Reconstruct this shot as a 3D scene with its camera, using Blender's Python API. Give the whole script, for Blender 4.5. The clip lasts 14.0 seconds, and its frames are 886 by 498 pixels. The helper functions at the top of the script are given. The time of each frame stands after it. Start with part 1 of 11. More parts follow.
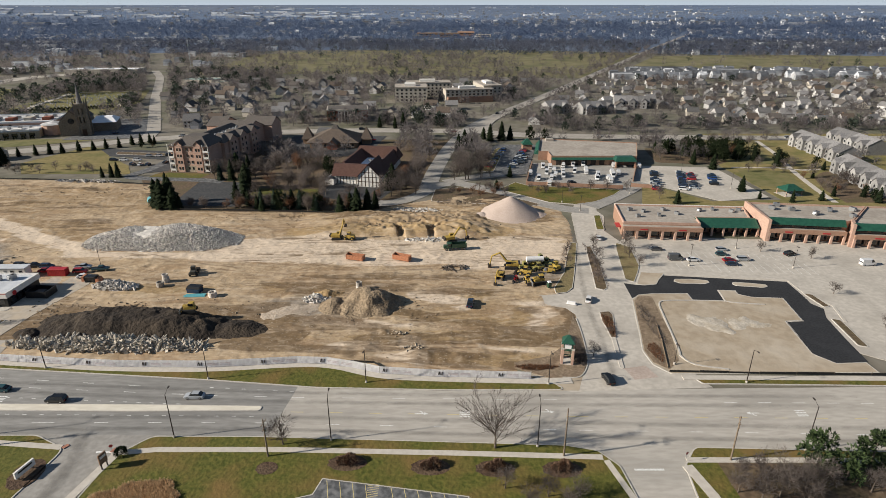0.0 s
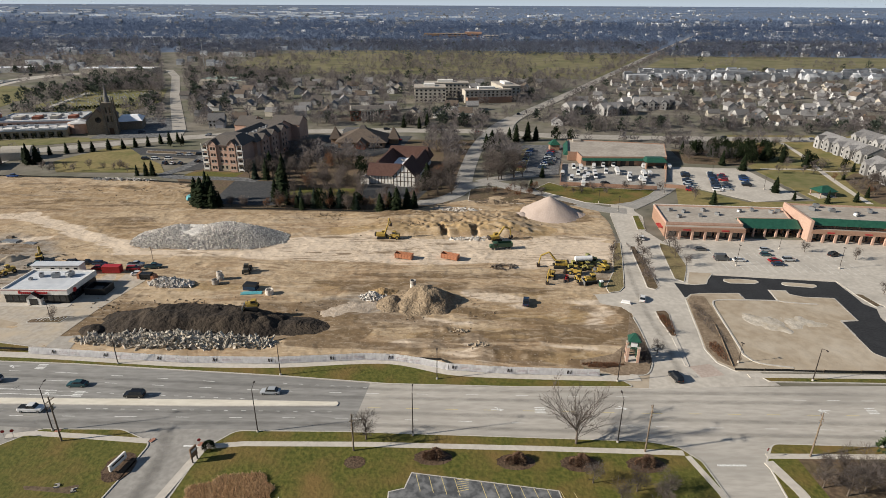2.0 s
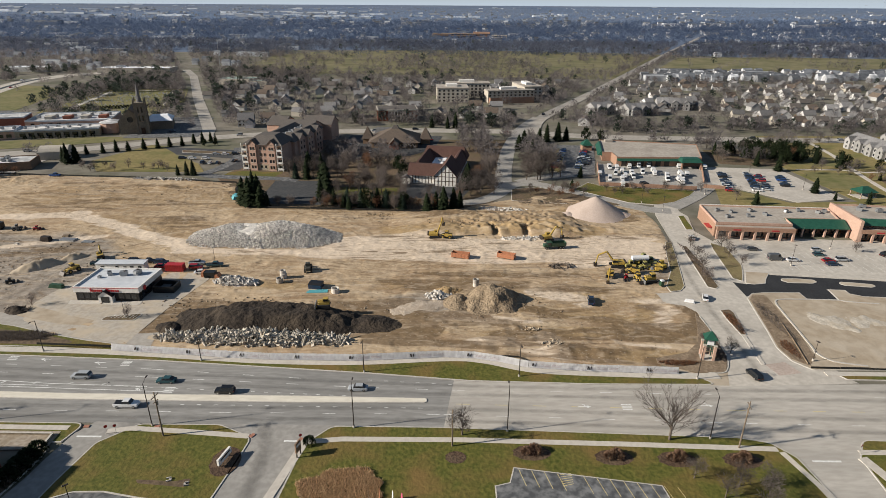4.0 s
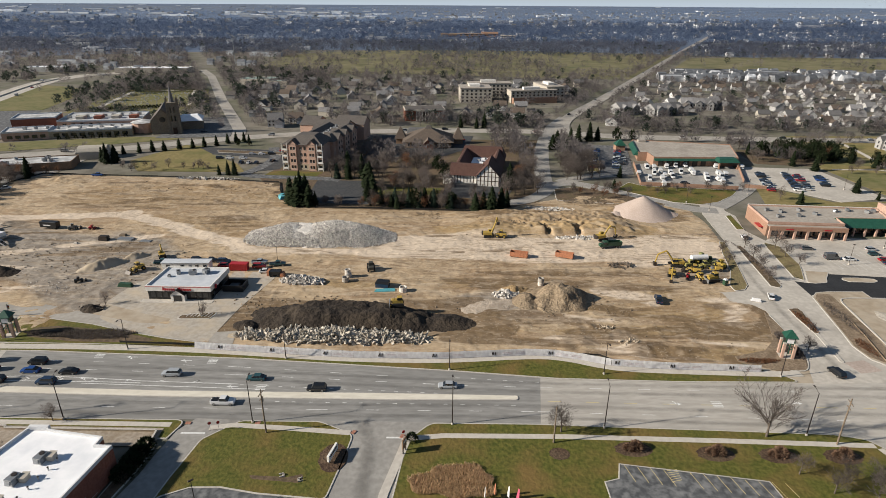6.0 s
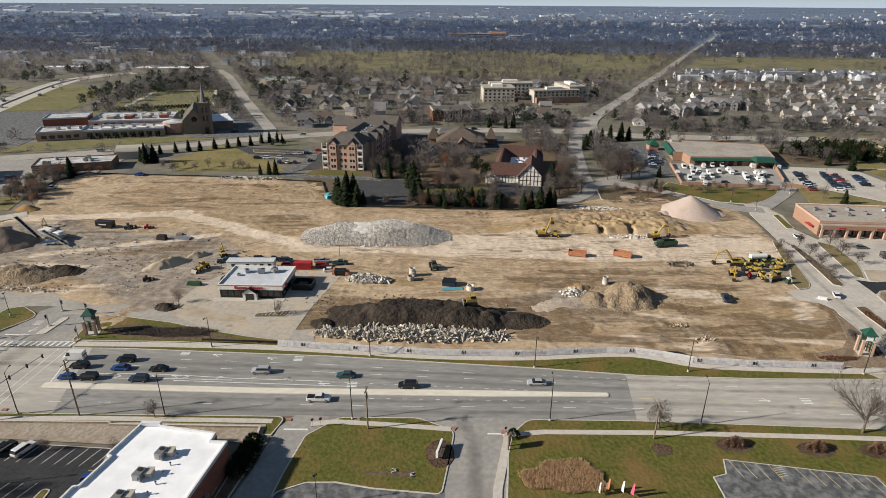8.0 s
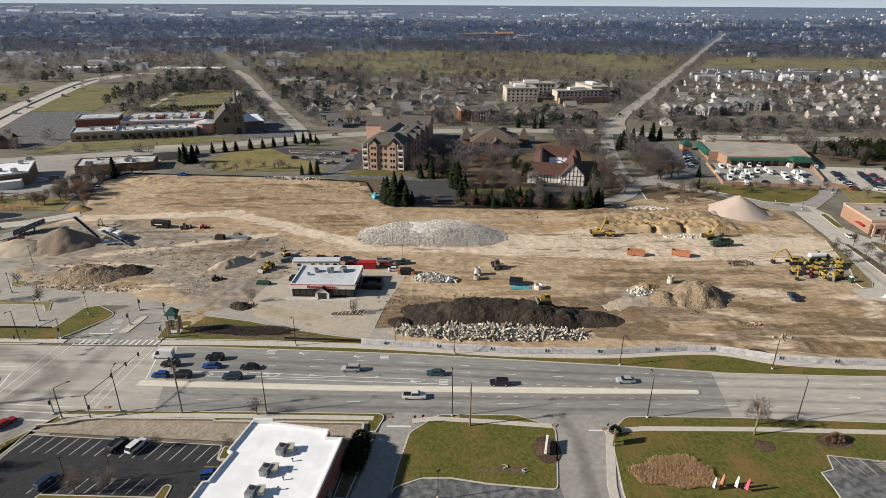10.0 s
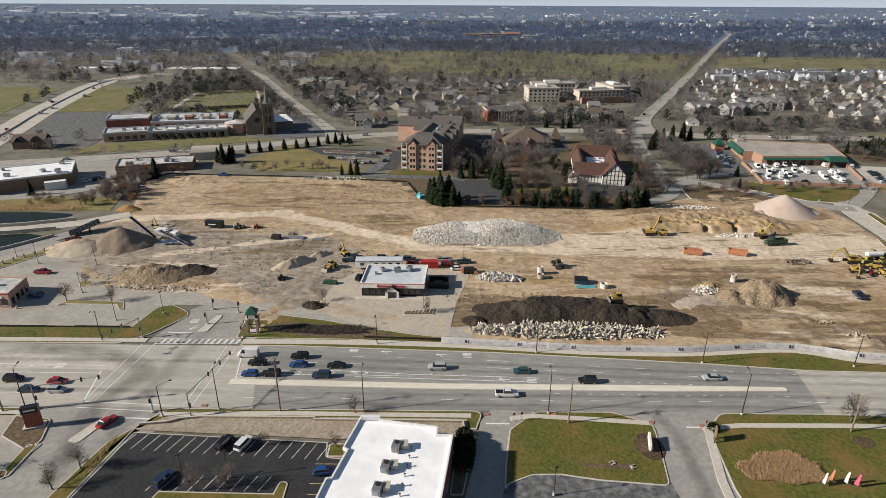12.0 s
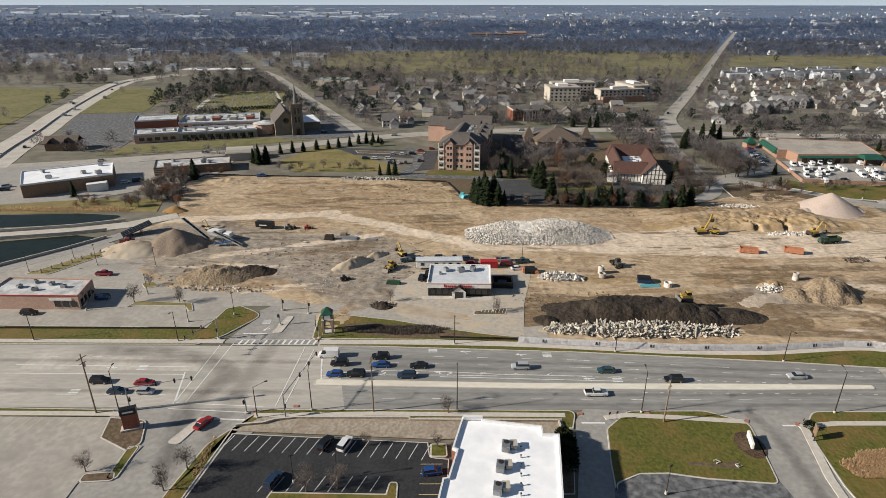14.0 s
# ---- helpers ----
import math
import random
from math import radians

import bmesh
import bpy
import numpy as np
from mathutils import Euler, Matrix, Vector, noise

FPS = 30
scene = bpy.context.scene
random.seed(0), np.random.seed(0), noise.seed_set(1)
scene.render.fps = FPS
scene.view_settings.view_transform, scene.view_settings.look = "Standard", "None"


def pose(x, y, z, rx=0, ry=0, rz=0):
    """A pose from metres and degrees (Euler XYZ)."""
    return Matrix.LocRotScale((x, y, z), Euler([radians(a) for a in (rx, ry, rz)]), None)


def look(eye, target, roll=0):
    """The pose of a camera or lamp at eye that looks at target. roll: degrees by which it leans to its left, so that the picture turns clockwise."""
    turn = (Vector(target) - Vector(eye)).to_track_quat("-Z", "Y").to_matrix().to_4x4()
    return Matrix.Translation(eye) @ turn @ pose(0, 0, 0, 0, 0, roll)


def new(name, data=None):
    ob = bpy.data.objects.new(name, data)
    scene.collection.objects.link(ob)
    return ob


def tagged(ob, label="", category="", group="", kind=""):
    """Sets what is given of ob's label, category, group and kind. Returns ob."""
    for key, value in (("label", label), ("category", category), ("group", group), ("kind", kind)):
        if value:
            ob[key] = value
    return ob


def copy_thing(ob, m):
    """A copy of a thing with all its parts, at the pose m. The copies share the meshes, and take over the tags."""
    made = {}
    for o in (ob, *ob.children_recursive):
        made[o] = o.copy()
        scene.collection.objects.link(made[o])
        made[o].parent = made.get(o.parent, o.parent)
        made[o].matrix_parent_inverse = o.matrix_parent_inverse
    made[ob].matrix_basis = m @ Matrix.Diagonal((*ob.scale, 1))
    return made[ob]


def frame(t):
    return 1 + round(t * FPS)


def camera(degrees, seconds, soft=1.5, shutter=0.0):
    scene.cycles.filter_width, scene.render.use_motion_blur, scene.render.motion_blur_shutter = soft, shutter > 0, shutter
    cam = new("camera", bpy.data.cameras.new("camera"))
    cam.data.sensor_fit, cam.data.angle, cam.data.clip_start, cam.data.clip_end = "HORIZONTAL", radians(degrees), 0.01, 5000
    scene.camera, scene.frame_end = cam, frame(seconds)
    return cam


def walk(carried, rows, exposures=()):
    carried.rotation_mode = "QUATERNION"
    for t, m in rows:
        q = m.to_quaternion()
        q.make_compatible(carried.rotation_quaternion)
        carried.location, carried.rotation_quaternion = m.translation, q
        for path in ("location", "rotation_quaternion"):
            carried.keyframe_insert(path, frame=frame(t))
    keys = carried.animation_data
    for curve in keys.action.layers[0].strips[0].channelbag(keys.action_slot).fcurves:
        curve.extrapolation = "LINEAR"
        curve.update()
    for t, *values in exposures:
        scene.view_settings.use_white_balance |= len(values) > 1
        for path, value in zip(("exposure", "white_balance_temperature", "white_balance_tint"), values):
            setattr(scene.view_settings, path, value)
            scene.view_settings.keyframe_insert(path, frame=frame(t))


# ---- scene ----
cam = camera(74.4, 14.0, soft=0.8)
METRES, EYE, TILT, LEAN, TURN = 150.0, 86.4, -22.8, 0.0, 0.0
ROWS = [
    (0.0, 0.0, 0.0, 0.0, 0.0, 0.0, 0.0),
    (0.5, -0.0269, -0.0026, -0.0011, -0.01, 0.0, -0.08),
    (1.0, -0.0555, -0.0056, -0.002, -0.01, 0.02, -0.15),
    (1.5, -0.0858, -0.0086, -0.0028, -0.0, 0.02, -0.21),
    (2.0, -0.1176, -0.0121, -0.0035, 0.0, 0.04, -0.26),
    (2.5, -0.1504, -0.0156, -0.0042, 0.02, 0.04, -0.32),
    (3.0, -0.1845, -0.0192, -0.0048, 0.04, 0.04, -0.35),
    (5.5, -0.3648, -0.0336, -0.0076, 0.08, 0.01, -0.4),
    (6.0, -0.4011, -0.0358, -0.0083, 0.09, 0.02, -0.4),
    (6.5, -0.4375, -0.0382, -0.0088, 0.1, -0.0, -0.4),
    (7.0, -0.4744, -0.0409, -0.0094, 0.09, -0.0, -0.4),
    (7.5, -0.5116, -0.0435, -0.0106, 0.09, -0.0, -0.38),
    (8.0, -0.5493, -0.0463, -0.0113, 0.08, -0.0, -0.39),
    (10.5, -0.7393, -0.0601, -0.0143, 0.02, 0.0, -0.31),
    (11.0, -0.7768, -0.0622, -0.015, -0.0, 0.01, -0.28),
    (11.5, -0.8145, -0.064, -0.0154, -0.03, 0.01, -0.28),
    (12.0, -0.8523, -0.0657, -0.0159, -0.06, 0.0, -0.26),
    (12.5, -0.8901, -0.0674, -0.0162, -0.09, -0.0, -0.24),
    (13.0, -0.9274, -0.0685, -0.0168, -0.12, 0.0, -0.18),
    (13.5, -0.9614, -0.0681, -0.0167, -0.12, -0.01, -0.07),
    (14.0, -0.997, -0.066, -0.016, -0.12, -0.02, 0.02),
]
walk(cam, [(t, pose(0, 0, EYE, TILT, LEAN, TURN) @ pose(METRES * x, METRES * y, METRES * z, 90 + pitch, roll, yaw)) for t, x, y, z, yaw, pitch, roll in ROWS])

# ---- light ----
SUN_AZ, SUN_EL = radians(191.0), radians(25.5)      # direction to the sun: counter-clockwise from +x, and its height
world = bpy.data.worlds.new("world")
scene.world = world
world.use_nodes = True
wn = world.node_tree
sky = wn.nodes.new("ShaderNodeTexSky")
sky.sky_type, sky.sun_disc = "NISHITA", False
sky.sun_elevation, sky.sun_rotation = SUN_EL, radians(90) - SUN_AZ
sky.dust_density, sky.air_density, sky.ozone_density = 0.1, 1.0, 2.5
tint = wn.nodes.new("ShaderNodeMix")
tint.data_type = "RGBA"
tint.inputs[0].default_value, tint.inputs[7].default_value = 0.42, (3.7, 5.4, 8.2, 1)
wn.links.new(sky.outputs[0], tint.inputs[6])
# the pale haze low over the horizon, all round
tc = wn.nodes.new("ShaderNodeTexCoord")
up = wn.nodes.new("ShaderNodeSeparateXYZ")
wn.links.new(tc.outputs["Generated"], up.inputs[0])
low = wn.nodes.new("ShaderNodeMapRange")
low.inputs["From Min"].default_value, low.inputs["From Max"].default_value = 0.07, 0.0
wn.links.new(up.outputs["Z"], low.inputs["Value"])
haze = wn.nodes.new("ShaderNodeMix")
haze.data_type = "RGBA"
haze.inputs[7].default_value = (12.4, 14.4, 16.4, 1)
wn.links.new(low.outputs[0], haze.inputs[0])
wn.links.new(tint.outputs[2], haze.inputs[6])
wn.links.new(haze.outputs[2], wn.nodes["Background"].inputs[0])
wn.nodes["Background"].inputs[1].default_value = 0.041
sun = new("sun", bpy.data.lights.new("sun", "SUN"))
sun.data.energy, sun.data.angle, sun.data.color = 6.9, radians(1.6), (1.0, 0.918, 0.795)
sun.matrix_world = look((0, 0, 300), (-math.cos(SUN_AZ) * math.cos(SUN_EL), -math.sin(SUN_AZ) * math.cos(SUN_EL), 300 - math.sin(SUN_EL)))
scene.view_settings.exposure = 0.0


# ---- materials ----
def surface(name, a, b, size, rough=0.9, c=None, size2=0.0, amount=0.5, bump=0.0, metal=0.0, vary=0.0, stretch=(1, 1, 1), spec=0.3, island=False, lo=0.38, hi=0.62, thin=0.0):
    """Two colours mixed by noise of that grain in metres, a third one in broader stains, and relief; thin: how much light twigs and needles let through."""
    m = bpy.data.materials.new(name)
    m.use_nodes = True
    nt = m.node_tree
    nd, ln = nt.nodes, nt.links
    bs = nd["Principled BSDF"]
    bs.inputs["Roughness"].default_value, bs.inputs["Metallic"].default_value = rough, metal
    bs.inputs["Specular IOR Level"].default_value = spec
    tc = nd.new("ShaderNodeTexCoord")
    mp = nd.new("ShaderNodeMapping")
    mp.inputs["Scale"].default_value = stretch
    ln.new(tc.outputs["Object"], mp.inputs["Vector"])

    def grain(s, detail, lo, hi):
        n = nd.new("ShaderNodeTexNoise")
        n.inputs["Scale"].default_value, n.inputs["Detail"].default_value = 1.0 / s, detail
        ln.new(mp.outputs[0], n.inputs["Vector"])
        r = nd.new("ShaderNodeMapRange")
        r.inputs["From Min"].default_value, r.inputs["From Max"].default_value = lo, hi
        ln.new(n.outputs["Fac"], r.inputs["Value"])
        return r.outputs[0]

    def mixed(fac, x, y):
        n = nd.new("ShaderNodeMix")
        n.data_type = "RGBA"
        for s, v in ((n.inputs[0], fac), (n.inputs[6], x), (n.inputs[7], y)):
            if isinstance(v, (tuple, float)):
                s.default_value = (*v, 1) if isinstance(v, tuple) else v
            else:
                ln.new(v, s)
        return n.outputs[2]

    g = grain(size, 6.0, lo, hi)
    col = mixed(g, a, b)
    if c:
        k = nd.new("ShaderNodeMath")
        k.operation = "MULTIPLY"
        ln.new(grain(size2, 4.0, 0.45, 0.7), k.inputs[0])
        k.inputs[1].default_value = amount
        col = mixed(k.outputs[0], col, c)
    if vary or island:
        o = nd.new("ShaderNodeNewGeometry" if island else "ShaderNodeObjectInfo")
        r = nd.new("ShaderNodeMapRange")
        r.inputs["To Min"].default_value, r.inputs["To Max"].default_value = 1 - vary, 1 + vary
        ln.new(o.outputs["Random Per Island" if island else "Random"], r.inputs["Value"])
        h = nd.new("ShaderNodeHueSaturation")
        ln.new(r.outputs[0], h.inputs["Value"])
        ln.new(col, h.inputs["Color"])
        col = h.outputs[0]
    ln.new(col, bs.inputs["Base Color"])
    if bump:
        bp = nd.new("ShaderNodeBump")
        bp.inputs["Strength"].default_value, bp.inputs["Distance"].default_value = 0.8, bump
        ln.new(g, bp.inputs["Height"])
        ln.new(bp.outputs[0], bs.inputs["Normal"])
    if thin:
        through_light = nd.new("ShaderNodeBsdfTranslucent")
        ln.new(col, through_light.inputs["Color"])
        both = nd.new("ShaderNodeMixShader")
        both.inputs[0].default_value = thin
        ln.new(bs.outputs[0], both.inputs[1])
        ln.new(through_light.outputs[0], both.inputs[2])
        ln.new(both.outputs[0], nd["Material Output"].inputs["Surface"])
    return m


def plain(name, col, rough=0.5, metal=0.0, spec=0.5, vary=0.12, grain=0.4):
    """A painted or metal skin with slight grime."""
    return surface(name, col, tuple(v * (1 - vary) for v in col), grain, rough, metal=metal, spec=spec, lo=0.3, hi=0.7)


ASPHALT = surface("asphalt", (0.235, 0.228, 0.215), (0.30, 0.292, 0.277), 0.8, 0.9, (0.19, 0.185, 0.175), 9.0, 0.7, 0.01, stretch=(0.2, 1, 1))
NEW_ASPHALT = surface("new_asphalt", (0.020, 0.021, 0.024), (0.033, 0.034, 0.037), 0.6, 0.85, (0.045, 0.046, 0.05), 6.0, 0.5, 0.01)
WORN_ASPHALT = surface("worn_asphalt", (0.075, 0.078, 0.083), (0.125, 0.128, 0.132), 1.2, 0.9, (0.30, 0.30, 0.30), 2.4, 0.55, 0.01)
DARK_ASPHALT = surface("dark_asphalt", (0.040, 0.042, 0.046), (0.065, 0.067, 0.07), 1.2, 0.9, (0.09, 0.09, 0.09), 5.0, 0.4, 0.01)
CONCRETE_ROAD = surface("concrete_road", (0.40, 0.37, 0.33), (0.47, 0.44, 0.395), 0.9, 0.9, (0.31, 0.29, 0.26), 8.0, 0.7, 0.006, stretch=(0.25, 1, 1))
LOT_CONCRETE = surface("lot_concrete", (0.44, 0.405, 0.355), (0.53, 0.49, 0.435), 1.5, 0.9, (0.35, 0.32, 0.28), 10.0, 0.7, 0.006)
LOT_GREY = surface("lot_grey", (0.33, 0.305, 0.27), (0.40, 0.37, 0.33), 1.6, 0.9, (0.26, 0.24, 0.21), 9.0, 0.7, 0.006)
DRIVE_GREY = surface("drive_grey", (0.28, 0.265, 0.245), (0.345, 0.33, 0.305), 1.2, 0.9, (0.225, 0.215, 0.20), 7.0, 0.5, 0.006)
WALK_CONCRETE = surface("walk_concrete", (0.48, 0.44, 0.39), (0.55, 0.51, 0.45), 1.0, 0.9, (0.42, 0.38, 0.33), 5.0, 0.4, 0.004)
MEDIAN_CONCRETE = surface("median_concrete", (0.62, 0.575, 0.485), (0.70, 0.655, 0.56), 1.0, 0.9, (0.52, 0.47, 0.39), 6.0, 0.5, 0.004, stretch=(0.3, 1, 1))
DUSTY_LOT = surface("dusty_concrete", (0.36, 0.32, 0.27), (0.45, 0.405, 0.345), 1.4, 0.9, (0.48, 0.40, 0.30), 6.0, 0.85, 0.01)
KERB_CONCRETE = surface("kerb_concrete", (0.44, 0.41, 0.37), (0.53, 0.50, 0.45), 0.7, 0.9)
PAINT_WHITE = surface("road_paint", (0.60, 0.60, 0.58), (0.78, 0.78, 0.76), 0.4, 0.8)
PAINT_YELLOW = surface("yellow_road_paint", (0.55, 0.45, 0.20), (0.62, 0.53, 0.28), 0.4, 0.8)
BRICK_PAVE = surface("paver_red", (0.30, 0.13, 0.09), (0.40, 0.20, 0.14), 0.3, 0.9)
LAWN = surface("lawn_grass", (0.056, 0.068, 0.010), (0.138, 0.128, 0.028), 0.9, 0.95, (0.185, 0.118, 0.040), 10.0, 0.9, 0.10, lo=0.30, hi=0.70)
LAWN_TAN = surface("lawn_tan", (0.19, 0.155, 0.06), (0.25, 0.20, 0.085), 2.4, 0.95, (0.115, 0.12, 0.035), 16.0, 0.9, 0.05)
MULCH = surface("mulch", (0.055, 0.033, 0.022), (0.11, 0.07, 0.045), 0.5, 0.95, (0.15, 0.11, 0.07), 4.0, 0.5, 0.08)
LEAF_LITTER = surface("leaf_litter", (0.092, 0.064, 0.042), (0.160, 0.113, 0.072), 1.0, 0.95, (0.098, 0.084, 0.040), 8.0, 0.7, 0.06)
GRAVEL_BED = surface("gravel_bed", (0.28, 0.23, 0.18), (0.38, 0.33, 0.27), 0.8, 0.95, (0.22, 0.17, 0.11), 5.0, 0.6, 0.04)
COUNTRY = surface("winter_ground", (0.135, 0.122, 0.098), (0.205, 0.185, 0.152), 9.0, 0.95, (0.100, 0.108, 0.060), 45.0, 0.8, 0.1)
FIELD_GREEN = surface("field_grass", (0.115, 0.120, 0.040), (0.175, 0.160, 0.068), 5.0, 0.95, (0.22, 0.18, 0.085), 30.0, 0.8, 0.1)
GOLF = surface("golf_grass", (0.155, 0.142, 0.072), (0.205, 0.180, 0.100), 14.0, 0.95, (0.098, 0.104, 0.046), 45.0, 0.9, 0.1)
PAD_DIRT = surface("pad_dirt", (0.34, 0.275, 0.20), (0.41, 0.34, 0.255), 2.6, 0.95, (0.49, 0.43, 0.35), 14.0, 0.8, 0.05)
DUSTY_GRASS = surface("dormant_grass", (0.165, 0.135, 0.060), (0.255, 0.205, 0.105), 0.35, 0.95, (0.135, 0.095, 0.055), 3.0, 0.7, 0.06)
BARK_BED = surface("bark_bed", (0.185, 0.138, 0.095), (0.300, 0.230, 0.160), 0.5, 0.95, (0.115, 0.078, 0.050), 3.0, 0.7, 0.07)
BRICK_PAVER = surface("brick_paver", (0.40, 0.325, 0.28), (0.48, 0.40, 0.35), 0.7, 0.9, (0.33, 0.27, 0.23), 8.0, 0.6, 0.005)
PALE_STONE = surface("pale_crushed_stone", (0.42, 0.375, 0.31), (0.54, 0.49, 0.42), 0.5, 0.95, (0.36, 0.30, 0.22), 3.0, 0.7, 0.03)
WATER = surface("pond_water", (0.012, 0.018, 0.012), (0.018, 0.024, 0.016), 3.0, 0.18, bump=0.02, spec=0.10)
BRICK_ORANGE = surface("brick_orange", (0.30, 0.180, 0.125), (0.36, 0.225, 0.160), 0.5, 0.9, (0.26, 0.15, 0.105), 5.0, 0.5, 0.01)
BRICK_PINK = surface("brick_pink", (0.43, 0.285, 0.222), (0.51, 0.348, 0.275), 0.5, 0.9, (0.36, 0.23, 0.178), 5.0, 0.5, 0.01)
BRICK_RED = surface("brick_red", (0.24, 0.085, 0.055), (0.30, 0.12, 0.08), 0.5, 0.9, (0.18, 0.065, 0.05), 5.0, 0.4, 0.01)
BRICK_BROWN = surface("brick_brown", (0.20, 0.13, 0.085), (0.26, 0.175, 0.115), 0.6, 0.9, bump=0.01)
STONE_TAN = surface("stone_tan", (0.30, 0.25, 0.18), (0.40, 0.34, 0.26), 0.8, 0.9, (0.2, 0.165, 0.12), 5.0, 0.5, 0.03)
STONE_DARK = surface("weathered_stone", (0.17, 0.143, 0.108), (0.25, 0.212, 0.165), 0.8, 0.9, (0.11, 0.095, 0.075), 5.0, 0.5, 0.03)
STUCCO_CREAM = surface("stucco_cream", (0.40, 0.365, 0.31), (0.47, 0.43, 0.37), 0.8, 0.9)
STUCCO_WHITE = surface("stucco_white", (0.68, 0.66, 0.62), (0.76, 0.74, 0.70), 0.8, 0.9)
ROOF_WHITE = surface("roof_membrane_white", (0.84, 0.85, 0.87), (0.90, 0.90, 0.92), 2.0, 0.6, (0.66, 0.68, 0.72), 5.0, 0.5)
ROOF_PALE = surface("roof_membrane_grey", (0.50, 0.53, 0.57), (0.58, 0.60, 0.63), 2.0, 0.7, (0.42, 0.44, 0.47), 5.0, 0.6)
ROOF_GREY = surface("roof_gravel", (0.34, 0.30, 0.26), (0.42, 0.38, 0.33), 1.5, 0.95, (0.25, 0.22, 0.19), 10.0, 0.7)
ROOF_MOTTLED = surface("roof_mottled", (0.42, 0.42, 0.42), (0.60, 0.60, 0.60), 1.8, 0.9, (0.2, 0.2, 0.2), 6.0, 0.7)
SHINGLE = surface("shingle_dark", (0.085, 0.075, 0.069), (0.125, 0.112, 0.103), 0.6, 0.95, (0.14, 0.12, 0.105), 5.0, 0.4, 0.02)
SHINGLE_GREY = surface("shingle_grey", (0.135, 0.132, 0.133), (0.205, 0.200, 0.200), 0.6, 0.95, vary=0.4)
SHINGLE_BROWN = surface("shingle_brown", (0.095, 0.075, 0.06), (0.135, 0.105, 0.085), 0.6, 0.95, vary=0.3)
ROOF_RED = surface("roof_red", (0.075, 0.040, 0.032), (0.105, 0.056, 0.045), 0.8, 0.9, (0.07, 0.03, 0.025), 5.0, 0.5, 0.02)
GREEN_METAL = surface("green_metal_roof", (0.014, 0.066, 0.044), (0.022, 0.092, 0.060), 1.0, 0.45, spec=0.4)
TOWN_SIDING = surface("town_house_siding", (0.25, 0.245, 0.24), (0.32, 0.315, 0.31), 0.8, 0.9, vary=0.3)
SIDING = surface("siding", (0.34, 0.336, 0.332), (0.47, 0.462, 0.455), 0.8, 0.9, vary=0.5)
TIMBER = surface("timber_dark", (0.05, 0.03, 0.02), (0.08, 0.05, 0.035), 0.4, 0.9)
POLE_WOOD = surface("pole_wood", (0.17, 0.13, 0.095), (0.24, 0.19, 0.14), 0.4, 0.95)
STEEL_DARK = plain("steel_dark", (0.045, 0.035, 0.030), 0.5, 0.3)
STEEL_GREY = plain("steel_grey", (0.34, 0.35, 0.36), 0.45, 0.6)
CHROME = plain("alloy", (0.5, 0.5, 0.5), 0.3, 0.9)
RUBBER = plain("rubber", (0.015, 0.015, 0.015), 0.9)
GLASS_DARK = plain("dark_glass", (0.015, 0.018, 0.022), 0.08, 0.0, 0.8, 0.0)
WHITE_PAINT = plain("white_paint", (0.74, 0.74, 0.74), 0.4)
RED_PAINT = plain("red_paint", (0.42, 0.025, 0.03), 0.4)
ORANGE_PAINT = plain("orange_paint", (0.50, 0.21, 0.11), 0.7, vary=0.4)
YELLOW_PAINT = plain("machine_yellow", (0.50, 0.34, 0.07), 0.55, vary=0.45)
GREEN_PAINT = plain("machine_green", (0.03, 0.08, 0.045), 0.5, vary=0.3)
BLUE_PAINT = plain("machine_blue", (0.03, 0.12, 0.32), 0.5, vary=0.3)
TEAL = plain("teal_plastic", (0.12, 0.42, 0.48), 0.5)
BLACK_PAINT = plain("black_paint", (0.012, 0.012, 0.013), 0.4)
PRINT_GREY = plain("faded_print", (0.55, 0.45, 0.46), 0.8)
BANNER = surface("banner_mesh", (0.78, 0.77, 0.77), (0.88, 0.87, 0.87), 0.8, 0.8, (0.62, 0.59, 0.61), 2.0, 0.55, 0.03)
SILT_BLACK = plain("silt_fabric", (0.012, 0.012, 0.011), 0.9)
BARK = surface("bark", (0.10, 0.08, 0.065), (0.16, 0.13, 0.105), 0.4, 0.95)
TWIGS = surface("twigs", (0.118, 0.100, 0.091), (0.195, 0.165, 0.149), 1.0, 0.95, vary=0.35, spec=0.05, thin=0.42)
TWIGS_RED = surface("twigs_russet", (0.17, 0.09, 0.052), (0.23, 0.125, 0.078), 1.0, 0.95, vary=0.2, spec=0.05, thin=0.45)
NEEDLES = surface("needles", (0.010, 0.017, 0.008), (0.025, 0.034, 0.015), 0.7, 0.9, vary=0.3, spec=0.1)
NEEDLES_BLUE = surface("needles_blue", (0.018, 0.029, 0.020), (0.036, 0.050, 0.034), 0.7, 0.9, vary=0.2, spec=0.1)
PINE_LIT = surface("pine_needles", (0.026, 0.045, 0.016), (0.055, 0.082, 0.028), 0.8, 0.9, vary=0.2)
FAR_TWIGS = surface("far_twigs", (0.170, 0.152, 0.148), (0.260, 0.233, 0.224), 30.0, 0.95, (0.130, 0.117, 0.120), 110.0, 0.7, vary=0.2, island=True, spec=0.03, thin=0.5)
DARK_SOIL = surface("dark_soil", (0.018, 0.0135, 0.0105), (0.042, 0.032, 0.025), 0.9, 0.95, (0.105, 0.08, 0.056), 6.0, 0.45, 0.2)
BROWN_SOIL = surface("brown_soil", (0.22, 0.165, 0.108), (0.33, 0.255, 0.175), 0.7, 0.95, (0.14, 0.10, 0.065), 4.0, 0.8, 0.25)
